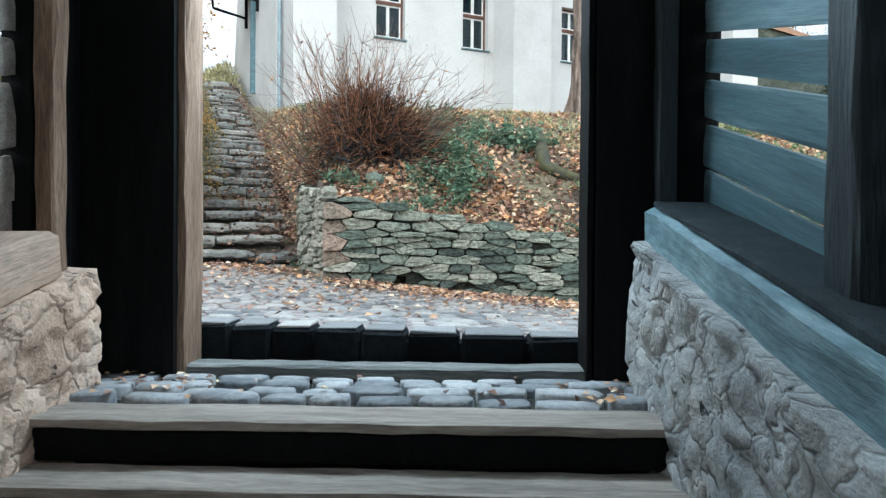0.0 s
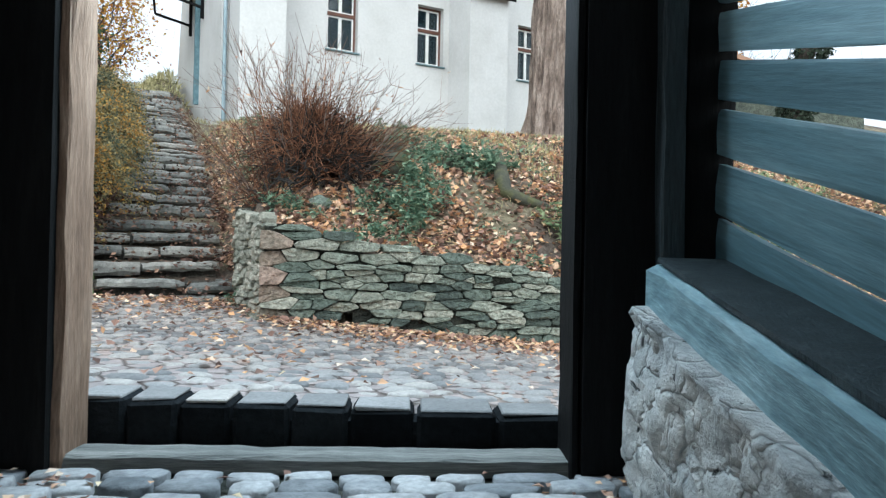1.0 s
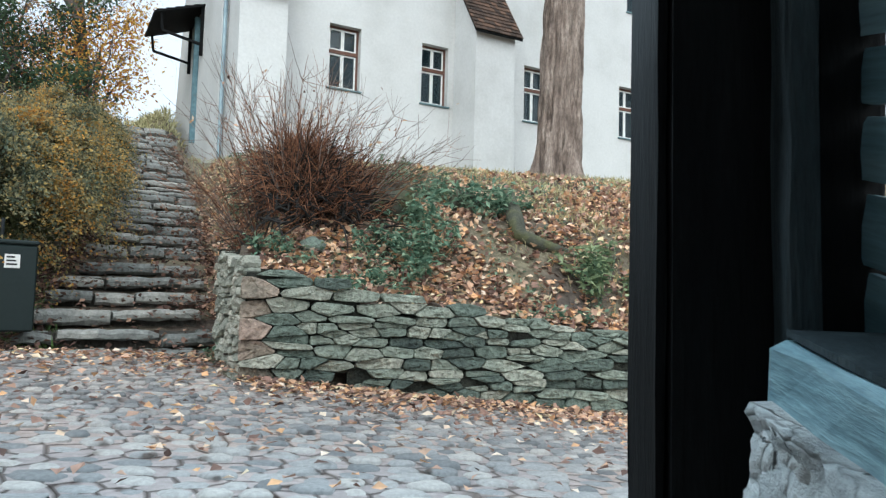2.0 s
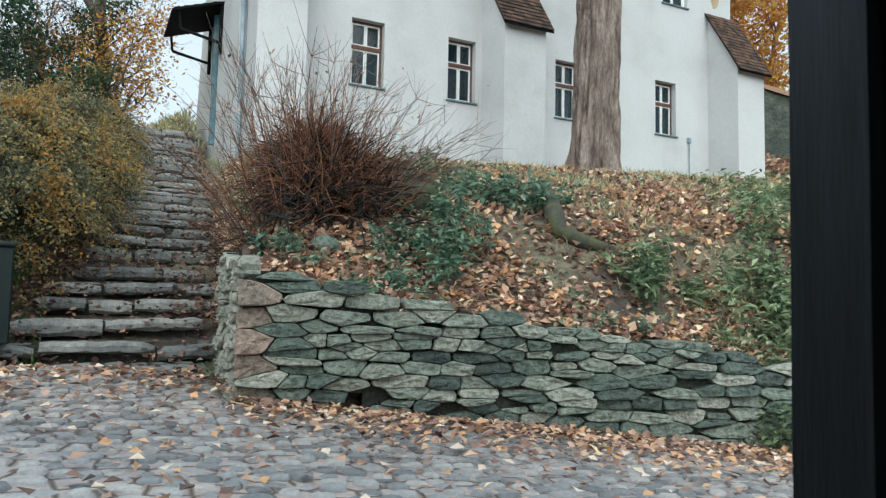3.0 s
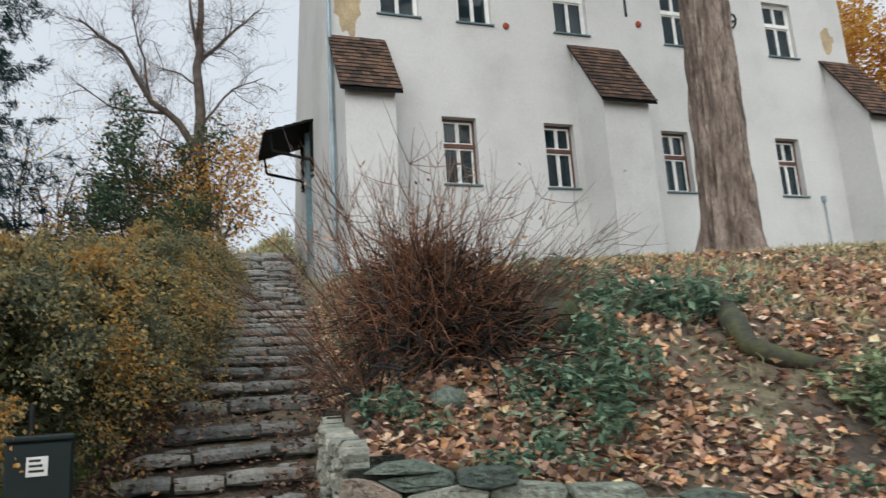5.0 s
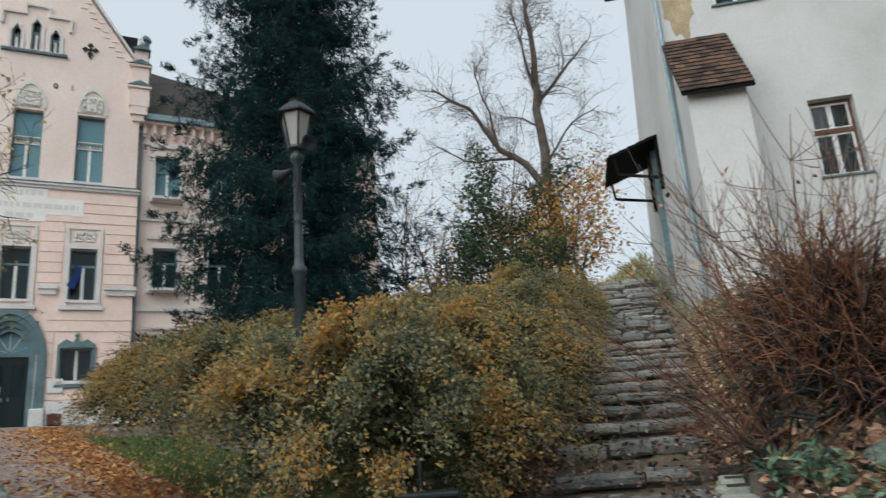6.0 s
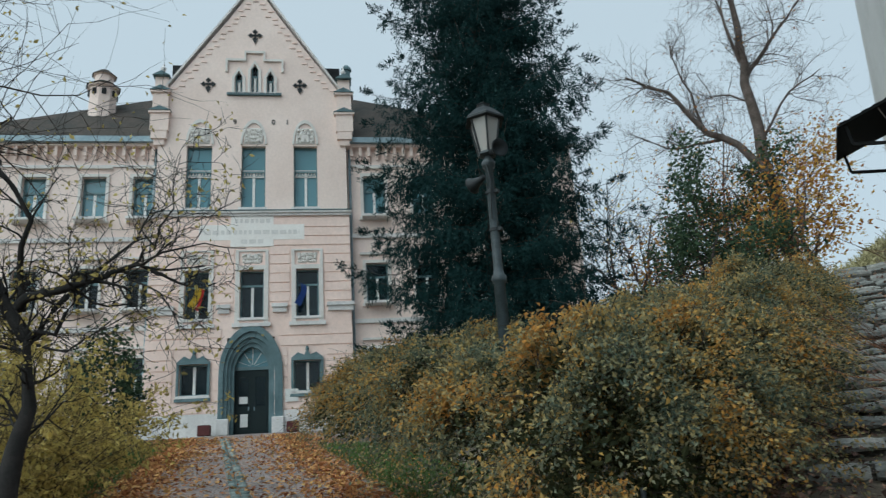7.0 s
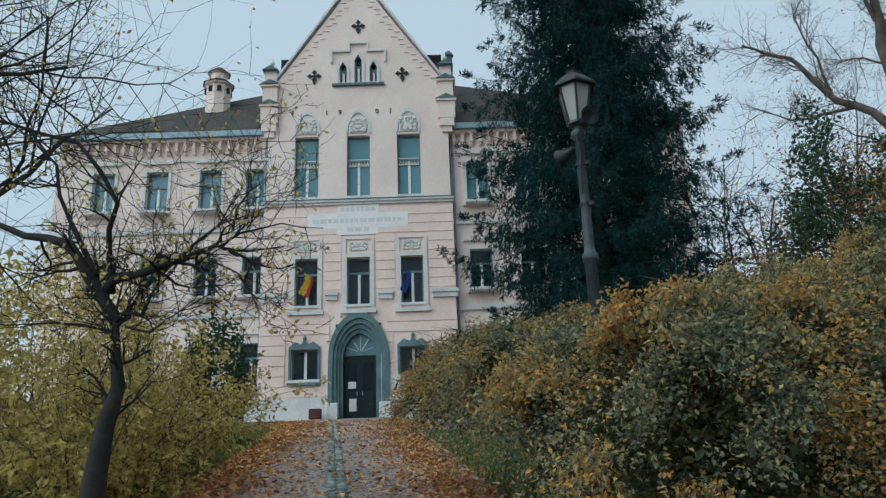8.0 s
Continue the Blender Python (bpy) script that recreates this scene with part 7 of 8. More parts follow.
def arching_bush(name, blobs, stems, leaves, leaf, size, label, seed):
    """Thin stems springing from the ground in sheaves and arching over, with leaves and side twigs along them."""
    x, y = blobs[0][0][0], blobs[0][0][1]
    c0 = Vector((x, y, ground_z(x, y)))
    t = thing(name, Matrix.Translation(c0), label, "bush")
    r = np.random.default_rng(seed)
    off = np.array(c0)
    tb, pts, dirs = Tubes(), [], []
    for c, s in blobs:
        high = c[2] + s[2] - ground_z(c[0], c[1])
        for _ in range(stems):
            a, k = r.random() * 2 * np.pi, r.random() ** 0.6
            way = np.array([np.cos(a) * k, np.sin(a) * k, 0.0])
            px, py = c[0] + way[0] * s[0] * 0.35, c[1] + way[1] * s[1] * 0.35
            p = np.array([px, py, ground_z(px, py) - 0.05])
            L = high * r.uniform(0.45, 1.15)
            d = way * 0.45 + np.array([0, 0, 1.0]) + r.normal(size=3) * 0.12
            line = [p]
            for i in range(7):
                d = d / np.linalg.norm(d) + way * 0.13 + np.array([0, 0, -0.07 * k * i / 3]) + r.normal(size=3) * 0.07
                line.append(line[-1] + d / np.linalg.norm(d) * L / 7)
            tb.add(np.array(line) - off, np.linspace(0.011, 0.002, 8), 3)
            for _ in range(9):
                i = r.integers(1, 7)
                q = line[i] + (line[i + 1] - line[i]) * r.random()
                e = d / np.linalg.norm(d) * 0.6 + r.normal(size=3) * 0.6
                e /= np.linalg.norm(e)
                l2 = L * r.uniform(0.08, 0.24)
                tip = q + e * l2 - np.array([0, 0, 0.25 * l2])
                tb.add(np.array([q, q + e * l2 * 0.5, tip]) - off, [0.004, 0.003, 0.0014], 3)
                for _ in range(leaves):
                    f = r.uniform(0.1, 1.05)
                    pts.append(q + (tip - q) * f + r.normal(size=3) * 0.03)
                    dirs.append(e * 0.5 + np.array([0, 0, -0.5]))
    link_mesh("foliage", leaf_mesh("foliage", np.array(pts) - off, size, dirs=np.array(dirs), loose=0.55, aspect=0.5, seed=seed), leaf, t)["kind"] = "stuff"
    link_mesh("twig_mass", tb.mesh("twig_mass"), M_BARKDARK, t)["kind"] = "stuff"
    return t


arching_bush("yellow_bush", olive, 46, 15, M_OLIVELEAF, 0.085, "loose yellow-green bush beside the road", 44)
shrub("green_bush", [((-20.8, -2.65, 3.9), (0.7, 0.7, 1.4)), ((-21.3, -2.2, 3.5), (0.8, 0.8, 1.2))], 4500, 0.13, M_GREENLEAF, "dark green bush before the school wall", "bush", 45, 8, 0.15)
shrub("yellow_bush", [((-22.0, -6.0, 4.0), (2.2, 2.2, 2.4)), ((-19.5, -10.5, 3.2), (2.4, 2.4, 2.6))], 14000, 0.14, M_OLIVELEAF, "loose yellow-green bush beside the road", "bush", 46, 8, 0.2, inner=0.3)
# ---- dead bush on the bank ----
def dead_bush():
    cx, cy = -3.78, -10.05
    z0 = ground_z(cx, cy)
    t = thing("dead_bush", Matrix.Translation((cx, cy, z0)), "bare red-brown tangled bush with long grey shoots", "bush")
    r = np.random.default_rng(61)
    low, high, grey, core = Tubes(), Tubes(), Tubes(), Tubes()

    def ground_at(x, y):
        return max(ground_z(cx + x, cy + y) - z0, -0.5)

    def crest(x):
        return float(np.interp(x, [-0.6, -0.45, -0.25, 0.0, 0.2, 0.4, 0.65, 0.85, 0.95], [0.05, 0.25, 0.55, 0.72, 0.66, 0.55, 0.45, 0.3, 0.05]))

    # tangle of thin stems, hollow towards its foot; inner shade painted near black
    for k in range(3600):
        x, y = (r.normal() * 0.23 + 0.04 if r.random() < 0.7 else r.uniform(-0.2, 0.85)), r.normal() * 0.3
        if abs(y) > 0.62 or not -0.6 < x < 0.95:
            continue
        top = crest(x) * math.exp(-(y / 0.62) ** 2)
        f = r.random() ** 0.6
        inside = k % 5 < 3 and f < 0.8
        p = np.array([x, y, ground_at(x, y) + f * top])
        d = np.array([x * 0.4, y * 0.5, 0.32]) + r.normal(size=3) * (0.75, 0.6, 0.6)
        d /= np.linalg.norm(d)
        L = r.uniform(0.2, 0.34) if inside else r.uniform(0.22, 0.6)
        bend = r.normal(size=3) * 0.34
        fall = np.array([0, 0, 0.22 * L])
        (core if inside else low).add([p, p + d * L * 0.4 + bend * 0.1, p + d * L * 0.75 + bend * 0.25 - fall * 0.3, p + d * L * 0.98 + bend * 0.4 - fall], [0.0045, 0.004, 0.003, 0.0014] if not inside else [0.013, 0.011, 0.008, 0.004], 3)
    link_mesh("tangle", core.mesh("tangle"), M_BLACKBARK, t, "inner stems, shade put in their colour")["kind"] = "stuff"
    # long shoots fanning out of it
    for k in range(165):
        x = r.uniform(-0.8, 1.1)
        p = np.array([x * 0.75, r.normal() * 0.22, 0])
        p[2] = ground_at(p[0], p[1])
        d = np.array([x * 0.75 + r.normal() * 0.2, p[1] * 0.8 + r.normal() * 0.2, 1.0])
        d /= np.linalg.norm(d)
        L = r.uniform(0.9, 1.85) * (1.0 if x < 0.35 else 0.85)
        pts = [p]
        for i in range(7):
            d = d + r.normal(size=3) * 0.1 + np.array([x * 0.06, 0.0, -0.02])
            d /= np.linalg.norm(d)
            pts.append(pts[-1] + d * L / 7)
        tb = high if k % 3 else grey
        tb.add(pts, np.linspace(0.007, 0.0018, 8), 3)
        for _ in range(9):
            i = r.integers(1, 7)
            q = pts[i]
            e = d + r.normal(size=3) * 0.6
            e /= np.linalg.norm(e)
            l2 = L * r.uniform(0.1, 0.3)
            tb.add([q, q + e * l2 * 0.5, q + e * l2 + np.array([0, 0, 0.04])], [0.003, 0.0022, 0.0012], 3)
    link_mesh("tangle", low.mesh("tangle"), M_TWIG, t, "dense red-brown tangle")["kind"] = "stuff"
    link_mesh("brushwood", high.mesh("brushwood"), M_TWIG, t)["kind"] = "stuff"
    link_mesh("brushwood", grey.mesh("brushwood"), M_TWIGGREY, t, "long grey shoots")["kind"] = "stuff"
    pts = r.normal(size=(80, 3)) * (0.6, 0.35, 0.25) + (0.25, 0, 1.0)
    link_mesh("withered_leaves", leaf_mesh("withered_leaves", pts, 0.055, -0.3, seed=9), M_LITTER, t)


dead_bush()


# ---- rocks and a mossy log on the bank ----
def rock(x, y, w, d, h, seed, material, label):
    bm = bmesh.new()
    vs = bmesh.ops.create_icosphere(bm, subdivisions=3, radius=1.0)["verts"]
    for v in vs:
        k = 1 + 0.28 * noise.noise(v.co * 1.3 + Vector((seed, 0, 0))) + 0.1 * noise.noise(v.co * 3.5 + Vector((0, seed, 0)))
        v.co = Vector((v.co.x * w / 2 * k, v.co.y * d / 2 * k, v.co.z * h / 2 * k))
    t = part("rock", bm, material, None, m=Matrix.Translation((x, y, ground_z(x, y) + h * 0.22)), smooth=True)
    return tagged(t, label, "rock", "rocks on the bank")


M_MOSSROCK = surface("mossy_rock", [(0.25, (0.022, 0.024, 0.02)), (0.5, (0.06, 0.062, 0.045)), (0.7, (0.1, 0.105, 0.04)), (0.9, (0.2, 0.175, 0.11))], 3, 22, 0.9, 0.8, 0.02, grain=0.3)
rock(-3.85, -10.85, 0.26, 0.2, 0.18, 1, M_RUBBLE, "small yellowish stone lying among leaves")
rock(-2.75, -10.2, 0.6, 0.45, 0.42, 4, M_MOSSROCK, "dark mossy boulder beside the bush")
rock(-2.35, -9.6, 0.5, 0.4, 0.35, 7, M_MOSSROCK, "dark mossy boulder beside the bush")
rock(-1.7, -10.1, 0.5, 0.35, 0.34, 9, M_MOSSROCK, "dark rounded stone on the bank")
rock(-3.1, -9.3, 0.45, 0.3, 0.6, 12, M_MOSSROCK, "dark stone behind the bush")
log_tb = Tubes()
lg = [(-0.95, -9.75), (-1.03, -10.0), (-1.25, -10.45), (-1.48, -10.85), (-1.57, -11.08), (-1.42, -11.2), (-1.1, -11.3)]
log_tb.add([(x - lg[0][0], y - lg[0][1], ground_z(x, y) + h - ground_z(*lg[0])) for (x, y), h in zip(lg, (0.08, 0.14, 0.13, 0.1, 0.07, 0.05, 0.01))], [0.06, 0.105, 0.09, 0.1, 0.085, 0.08, 0.045], 12)
log_ob = link_mesh("log", log_tb.mesh("log"), M_MOSSROCK, None, "", Matrix.Translation((*lg[0], ground_z(*lg[0]))))
tagged(log_ob, "old mossy root bending over the bank", "log")


# ---- street lamp ----
lx, ly = -8.42, -7.1
lamp = thing("street_lamp", Matrix.Translation((lx, ly, ground_z(lx, ly))) @ Matrix.Rotation(radians(-3.0), 4, "X") @ Matrix.Rotation(radians(-1.5), 4, "Y"), "old grey cast-iron street lamp with a glazed lantern", "street lamp")
lz = ground_z(lx, ly)
bm = bmesh.new()
lathe(bm, [(0.15, -0.2), (0.15, 0.3), (0.11, 0.4), (0.078, 0.6), (0.066, 3.6 - lz), (0.084, 3.61 - lz), (0.09, 3.65 - lz), (0.084, 3.69 - lz), (0.062, 3.71 - lz), (0.055, 3.78 - lz), (0.05, 5.1 - lz), (0.08, 5.12 - lz), (0.085, 5.18 - lz), (0.045, 5.24 - lz), (0.04, 5.3 - lz)], 16)
part("post", bm, M_LAMPIRON, lamp, smooth=True)
lb = 5.28 - lz
bm = bmesh.new()
lathe(bm, [(0.05, lb - 0.02), (0.12, lb), (0.12, lb + 0.03)], 6)
part("lantern_base", bm, M_LAMPIRON, lamp)
bm = bmesh.new()
lathe(bm, [(0.27, lb + 0.47), (0.265, lb + 0.5), (0.17, lb + 0.6), (0.15, lb + 0.62), (0.105, lb + 0.66), (0.08, lb + 0.66), (0.08, lb + 0.7), (0.095, lb + 0.72), (0.03, lb + 0.76)], 6)
part("lantern_roof", bm, M_METALDARK, lamp)
for k in range(6):
    a0, a1 = 2 * math.pi * k / 6, 2 * math.pi * (k + 1) / 6
    t = Tubes()
    t.add([(0.115 * math.cos(a0), 0.115 * math.sin(a0), lb + 0.02), (0.205 * math.cos(a0), 0.205 * math.sin(a0), lb + 0.49)], [0.014, 0.014], 4)
    link_mesh("lantern_bar", t.mesh("lantern_bar"), M_METALDARK, lamp)
    bm = bmesh.new()
    q = [bm.verts.new((rr * math.cos(a), rr * math.sin(a), z)) for rr, a, z in ((0.11, a0, lb + 0.03), (0.11, a1, lb + 0.03), (0.198, a1, lb + 0.48), (0.198, a0, lb + 0.48))]
    bm.faces.new(q)
    ex = bmesh.ops.extrude_face_region(bm, geom=bm.faces[:])
    bmesh.ops.translate(bm, vec=(-0.004 * math.cos((a0 + a1) / 2), -0.004 * math.sin((a0 + a1) / 2), 0), verts=[v for v in ex["geom"] if isinstance(v, bmesh.types.BMVert)])
    pane = part("lantern_pane", bm, M_LANTERN, lamp)
    pane.visible_shadow = False
bm = bmesh.new()
lathe(bm, [(0.05, lb + 0.1), (0.06, lb + 0.2), (0.05, lb + 0.38), (0.02, lb + 0.42)], 8)
part("bulb", bm, plain("orange_bulb_glass", (0.5, 0.2, 0.1), 0.3), lamp, "dull orange bulb")
# loudspeaker horns and a box on the post
for ang, z, tilt in ((0.15, 5.28 - lz, 0.9), (3.6, 5.02 - lz, -0.5)):
    bm = bmesh.new()
    lathe(bm, [(0.035, 0), (0.045, 0.08), (0.07, 0.15), (0.115, 0.22), (0.11, 0.23), (0.06, 0.15)], 14)
    horn = part("loudspeaker_horn", bm, M_METALDARK, lamp, "grey loudspeaker horn", m=Matrix.Translation((0.09 * math.cos(ang - 0.8), 0.09 * math.sin(ang - 0.8), z)) @ Matrix.Rotation(ang - 0.8, 4, "Z") @ Matrix.Rotation(radians(100), 4, "Y"), smooth=True)
t = Tubes()
t.add([(0.0, -0.07, 5.15 - lz), (0.05, -0.1, 4.9 - lz), (0.02, -0.08, 4.6 - lz), (0.01, -0.07, 4.4 - lz)], [0.01] * 4, 5)
link_mesh("cable", t.mesh("cable"), M_METALDARK, lamp)
for z in (4.25, 4.75):
    bm = bmesh.new()
    lathe(bm, [(0.064, z - lz), (0.064, z + 0.04 - lz)], 14)
    box(bm, 0.05, 0.1, -0.03, 0.03, z - lz, z + 0.04 - lz)
    part("clamp", bm, M_METALDARK, lamp)

# ---- litter bin in front of the hedge ----
bx, by = -6.38, -10.05
bn = thing("litter_bin", Matrix.Translation((bx, by, ground_z(bx, by) - 0.22)) @ Matrix.Rotation(radians(10), 4, "Z"), "dark green metal litter bin standing before the hedge", "bin")
bm = bmesh.new()
box(bm, -0.19, 0.19, -0.15, 0.15, 0.5, 1.265, bevel=0.015)
body = part("body", bm, M_BIN, bn)
part("label", boxed(-0.07, 0.05, -0.158, -0.152, 1.06, 1.18), M_PAPER, body, "white printed label")
for i in range(3):
    part("letter_bar", boxed(-0.055, 0.03 - 0.01 * i, -0.1605, -0.158, 1.085 + 0.032 * i, 1.1 + 0.032 * i), M_INKBAR, body)
part("lid", boxed(-0.2, 0.2, -0.16, 0.16, 1.27, 1.31, bevel=0.012), M_BIN, bn)
for sx, high in ((-0.185, 1.28), (-0.06, 1.52), (0.185, 1.28)):
    t = Tubes()
    t.add([(sx, 0.17, 0), (sx, 0.17, high)], [0.018, 0.018], 8)
    link_mesh("leg", t.mesh("leg"), M_METALDARK, bn)

# ---- old stone wall above the house ----
far_wall = thing("hill_wall", Matrix(), "old grey rubble wall with a tiled coping up the hill", "wall", kind="structure")
bm = bmesh.new()
n = 14
for i in range(n):
    a, b = i / n, (i + 1) / n
    pa, pb = Vector((16.6, 4.2, 0)).lerp(Vector((22.0, -1.4, 0)), a), Vector((16.6, 4.2, 0)).lerp(Vector((22.0, -1.4, 0)), b)
    za, zb = 10.5 - 3.4 * a, 10.5 - 3.4 * b
    nrm = Vector((0.72, 0.69, 0)) * 0.5
    q = [bm.verts.new(v) for v in (pa + Vector((0, 0, 4.5)), pb + Vector((0, 0, 4.5)), pb + Vector((0, 0, zb)), pa + Vector((0, 0, za)), pa + nrm + Vector((0, 0, 4.5)), pb + nrm + Vector((0, 0, 4.5)), pb + nrm + Vector((0, 0, zb)), pa + nrm + Vector((0, 0, za)))]
    for f in ((0, 1, 2, 3), (4, 5, 6, 7), (3, 2, 6, 7)):
        bm.faces.new([q[j] for j in f])
part("masonry", bm, surface("mossy_hill_masonry", [(0.25, (0.05, 0.062, 0.055)), (0.6, (0.125, 0.145, 0.12)), (0.85, (0.25, 0.24, 0.19))], 2.2, 9, 0.95, 1.0, 0.06, grain=0.35), far_wall)
bm = bmesh.new()
pa, pb = Vector((16.5, 4.1, 10.5)), Vector((22.0, -1.6, 7.1))
nrm = Vector((0.72, 0.69, 0)) * 0.7
q = [bm.verts.new(v) for v in (pa, pb, pb + nrm * 0.5 + Vector((0, 0, 0.3)), pa + nrm * 0.5 + Vector((0, 0, 0.3)), pb + nrm, pa + nrm)]
for f in ((0, 1, 2, 3), (3, 2, 4, 5)):
    bm.faces.new([q[j] for j in f])
part("coping", bm, plain("orange_clay_coping", (0.32, 0.19, 0.12), 0.9), far_wall)


# ---- weeds, grass, fallen leaves ----
def weed(x, y, rad, h, n, size, seed, material=None):
    z0 = ground_z(x, y)
    t = thing("weed_plant", Matrix.Translation((x, y, z0)), "clump of green leafy weeds growing on the bank", "weeds", "weeds on the bank")
    r = np.random.default_rng(seed)
    tb = Tubes()
    pts = []
    stems = max(6, n // 22)
    for _ in range(stems):
        a = r.random() * 2 * np.pi
        k = r.random() ** 0.6 * rad
        p = np.array([math.cos(a) * k * 0.6, math.sin(a) * k * 0.6, 0])
        p[2] = ground_z(x + p[0], y + p[1]) - z0 - 0.02
        q = p + np.array([math.cos(a) * k * 0.5, math.sin(a) * k * 0.5, h * r.uniform(0.45, 1.05)])
        tb.add([p, (p + q) / 2 + r.normal(size=3) * 0.02, q], [0.005, 0.004, 0.002], 3)
        for _ in range(n // stems):
            f = r.uniform(0.3, 1.05)
            pts.append(p + (q - p) * f + r.normal(size=3) * (0.045, 0.045, 0.02))
    link_mesh("stem_mass", tb.mesh("stem_mass"), M_WEED, t)["kind"] = "stuff"
    link_mesh("leaves", leaf_mesh("leaves", np.array(pts), size * 1.12, 0.05, lying=0.5, aspect=0.42, seed=seed), material or M_WEED, t)


WEEDS = [(-3.1, -11.2, 0.45, 0.34, 420, 0.075), (-2.75, -11.0, 0.42, 0.4, 420, 0.08), (-2.6, -10.6, 0.38, 0.4, 320, 0.075), (-3.45, -11.45, 0.3, 0.2, 160, 0.07), (-2.0, -9.7, 0.45, 0.45, 360, 0.08), (-1.55, -10.35, 0.4, 0.45, 380, 0.085), (-1.15, -10.2, 0.3, 0.35, 220, 0.08), (-2.3, -9.2, 0.45, 0.5, 320, 0.08),
         (-4.2, -11.0, 0.35, 0.25, 220, 0.065), (-4.4, -10.4, 0.3, 0.3, 200, 0.06), (-3.9, -11.55, 0.25, 0.16, 120, 0.065),
         (-0.95, -11.75, 0.5, 0.5, 520, 0.095), (-0.1, -12.2, 0.55, 0.6, 620, 0.1), (0.45, -12.2, 0.6, 0.65, 620, 0.1), (0.1, -12.9, 0.5, 0.5, 460, 0.095), (0.9, -11.6, 0.6, 0.5, 520, 0.09), (1.6, -10.8, 0.7, 0.5, 520, 0.09), (2.3, -10.2, 0.7, 0.4, 380, 0.09), (-0.8, -12.95, 0.4, 0.45, 420, 0.08), (-0.45, -13.2, 0.4, 0.5, 420, 0.08), (1.3, -12.6, 0.6, 0.6, 520, 0.095), (-1.6, -12.3, 0.35, 0.2, 180, 0.07), (-1.1, -12.6, 0.3, 0.2, 180, 0.07), (2.2, -12.0, 0.7, 0.5, 420, 0.09), (-2.1, -12.2, 0.3, 0.12, 90, 0.06), (0.7, -13.35, 0.5, 0.5, 460, 0.09), (0.2, -13.45, 0.4, 0.4, 360, 0.085), (-0.1, -12.75, 0.45, 0.45, 420, 0.09), (-0.6, -12.5, 0.35, 0.35, 260, 0.08),
         (-4.15, -9.7, 0.28, 0.25, 160, 0.055), (-4.0, -9.1, 0.28, 0.3, 160, 0.055), (-3.95, -8.4, 0.3, 0.3, 150, 0.06), (-3.75, -7.5, 0.3, 0.3, 150, 0.06), (-3.55, -6.4, 0.35, 0.3, 150, 0.06)]
for k, w in enumerate(WEEDS):
    weed(*(w[:4] + (int(w[4] * (0.85 if w[0] > -1.0 else 1.2)),) + w[5:]), 100 + k, M_NETTLE if w[0] > -1.0 else None)


def scatter(n, seed, rule, box4):
    r = np.random.default_rng(seed)
    out = []
    while len(out) < n:
        x, y = r.uniform(box4[0], box4[1]), r.uniform(box4[2], box4[3])
        if r.random() < rule(x, y):
            out.append((x, y, ground_z(x, y) + 0.012 + 0.015 * r.random()))
    return np.array(out)


def on_bank(x, y):
    return x > stair_right(y) + 0.15 and y > -11.52 - 0.277 * (x + 4.74) and not (-3 < x < 13.5 and y > -0.1)


litter = scatter(34000, 1, lambda x, y: (1.0 if y < -9.5 else 0.32) * (0.35 + 0.65 * (noise.noise(Vector((x * 0.9, y * 0.9, 0))) > -0.1)) if on_bank(x, y) else 0, (-4.8, 5, -13.6, -4))
tagged(link_mesh("fallen_leaves", leaf_mesh("fallen_leaves", litter + np.array([0, 0, 0.02]), 0.072, 0.25, 0.45, 0.9, seed=2), M_LITTER), "brown and orange fallen leaves covering the bank", "leaves", kind="stuff")


slope_leaves = scatter(9000, 13, lambda x, y: 0.4 + 0.6 * (noise.noise(Vector((x * 0.7, y * 0.7, 3))) > -0.1) if y < 4.0 - 1.0 * (x - 16.6) else 0, (13.6, 22, -9, 3.5))
tagged(link_mesh("fallen_leaves", leaf_mesh("fallen_leaves", slope_leaves + np.array([0, 0, 0.02]), 0.17, 0.25, 0.4, 0.9, seed=14), M_LITTER), "brown leaves on the slope below the old wall", "leaves", kind="stuff")


sprouts = scatter(5200, 19, lambda x, y: 1.0 if on_bank(x, y) and noise.noise(Vector((x * 2.3, y * 2.3, 12))) > 0.12 else 0, (-4.6, 4, -13.4, -6))
tagged(link_mesh("sprouts", leaf_mesh("sprouts", sprouts + np.array([0, 0, 0.02]), 0.05, 0.6, 0.1, 0.5, seed=20), M_WEED), "small green sprouts among the fallen leaves", "plants", kind="stuff")


edge_litter = scatter(3600, 15, lambda x, y: 1.0 if stair_right(y) < x < stair_right(y) + 0.75 else 0, (-4.8, -2.2, -10.6, -2))
tagged(link_mesh("fallen_leaves", leaf_mesh("fallen_leaves", edge_litter, 0.07, 0.3, 0.3, 0.85, seed=16), M_LITTER), "brown leaves on the bank's edge beside the steps", "leaves", kind="stuff")


def street_leaves(x, y):
    gx, gy = gate_xy(x, y)
    if gy < 0.45 or y > max(-11.85 - 0.277 * (x + 4.74), -10.8 if x < -4.7 else -99):
        return 0
    d = abs(y - (-11.85 - 0.277 * (x + 4.74))) if x > -4.75 else abs(y + 10.7) + 0.2
    return 0.02 + 0.95 * math.exp(-d / 0.42) + (0.02 if noise.noise(Vector((x, y, 5))) > 0.15 else 0)


sl = scatter(5200, 3, street_leaves, (-8.5, 1.5, -16.0, -10.6))
sl[:, 2] += 0.03
tagged(link_mesh("fallen_leaves", leaf_mesh("fallen_leaves", sl, 0.062, 0.1, 0.72, 0.8, seed=4), M_LITTER), "orange fallen leaves gathered along the street's edge", "leaves", kind="stuff")


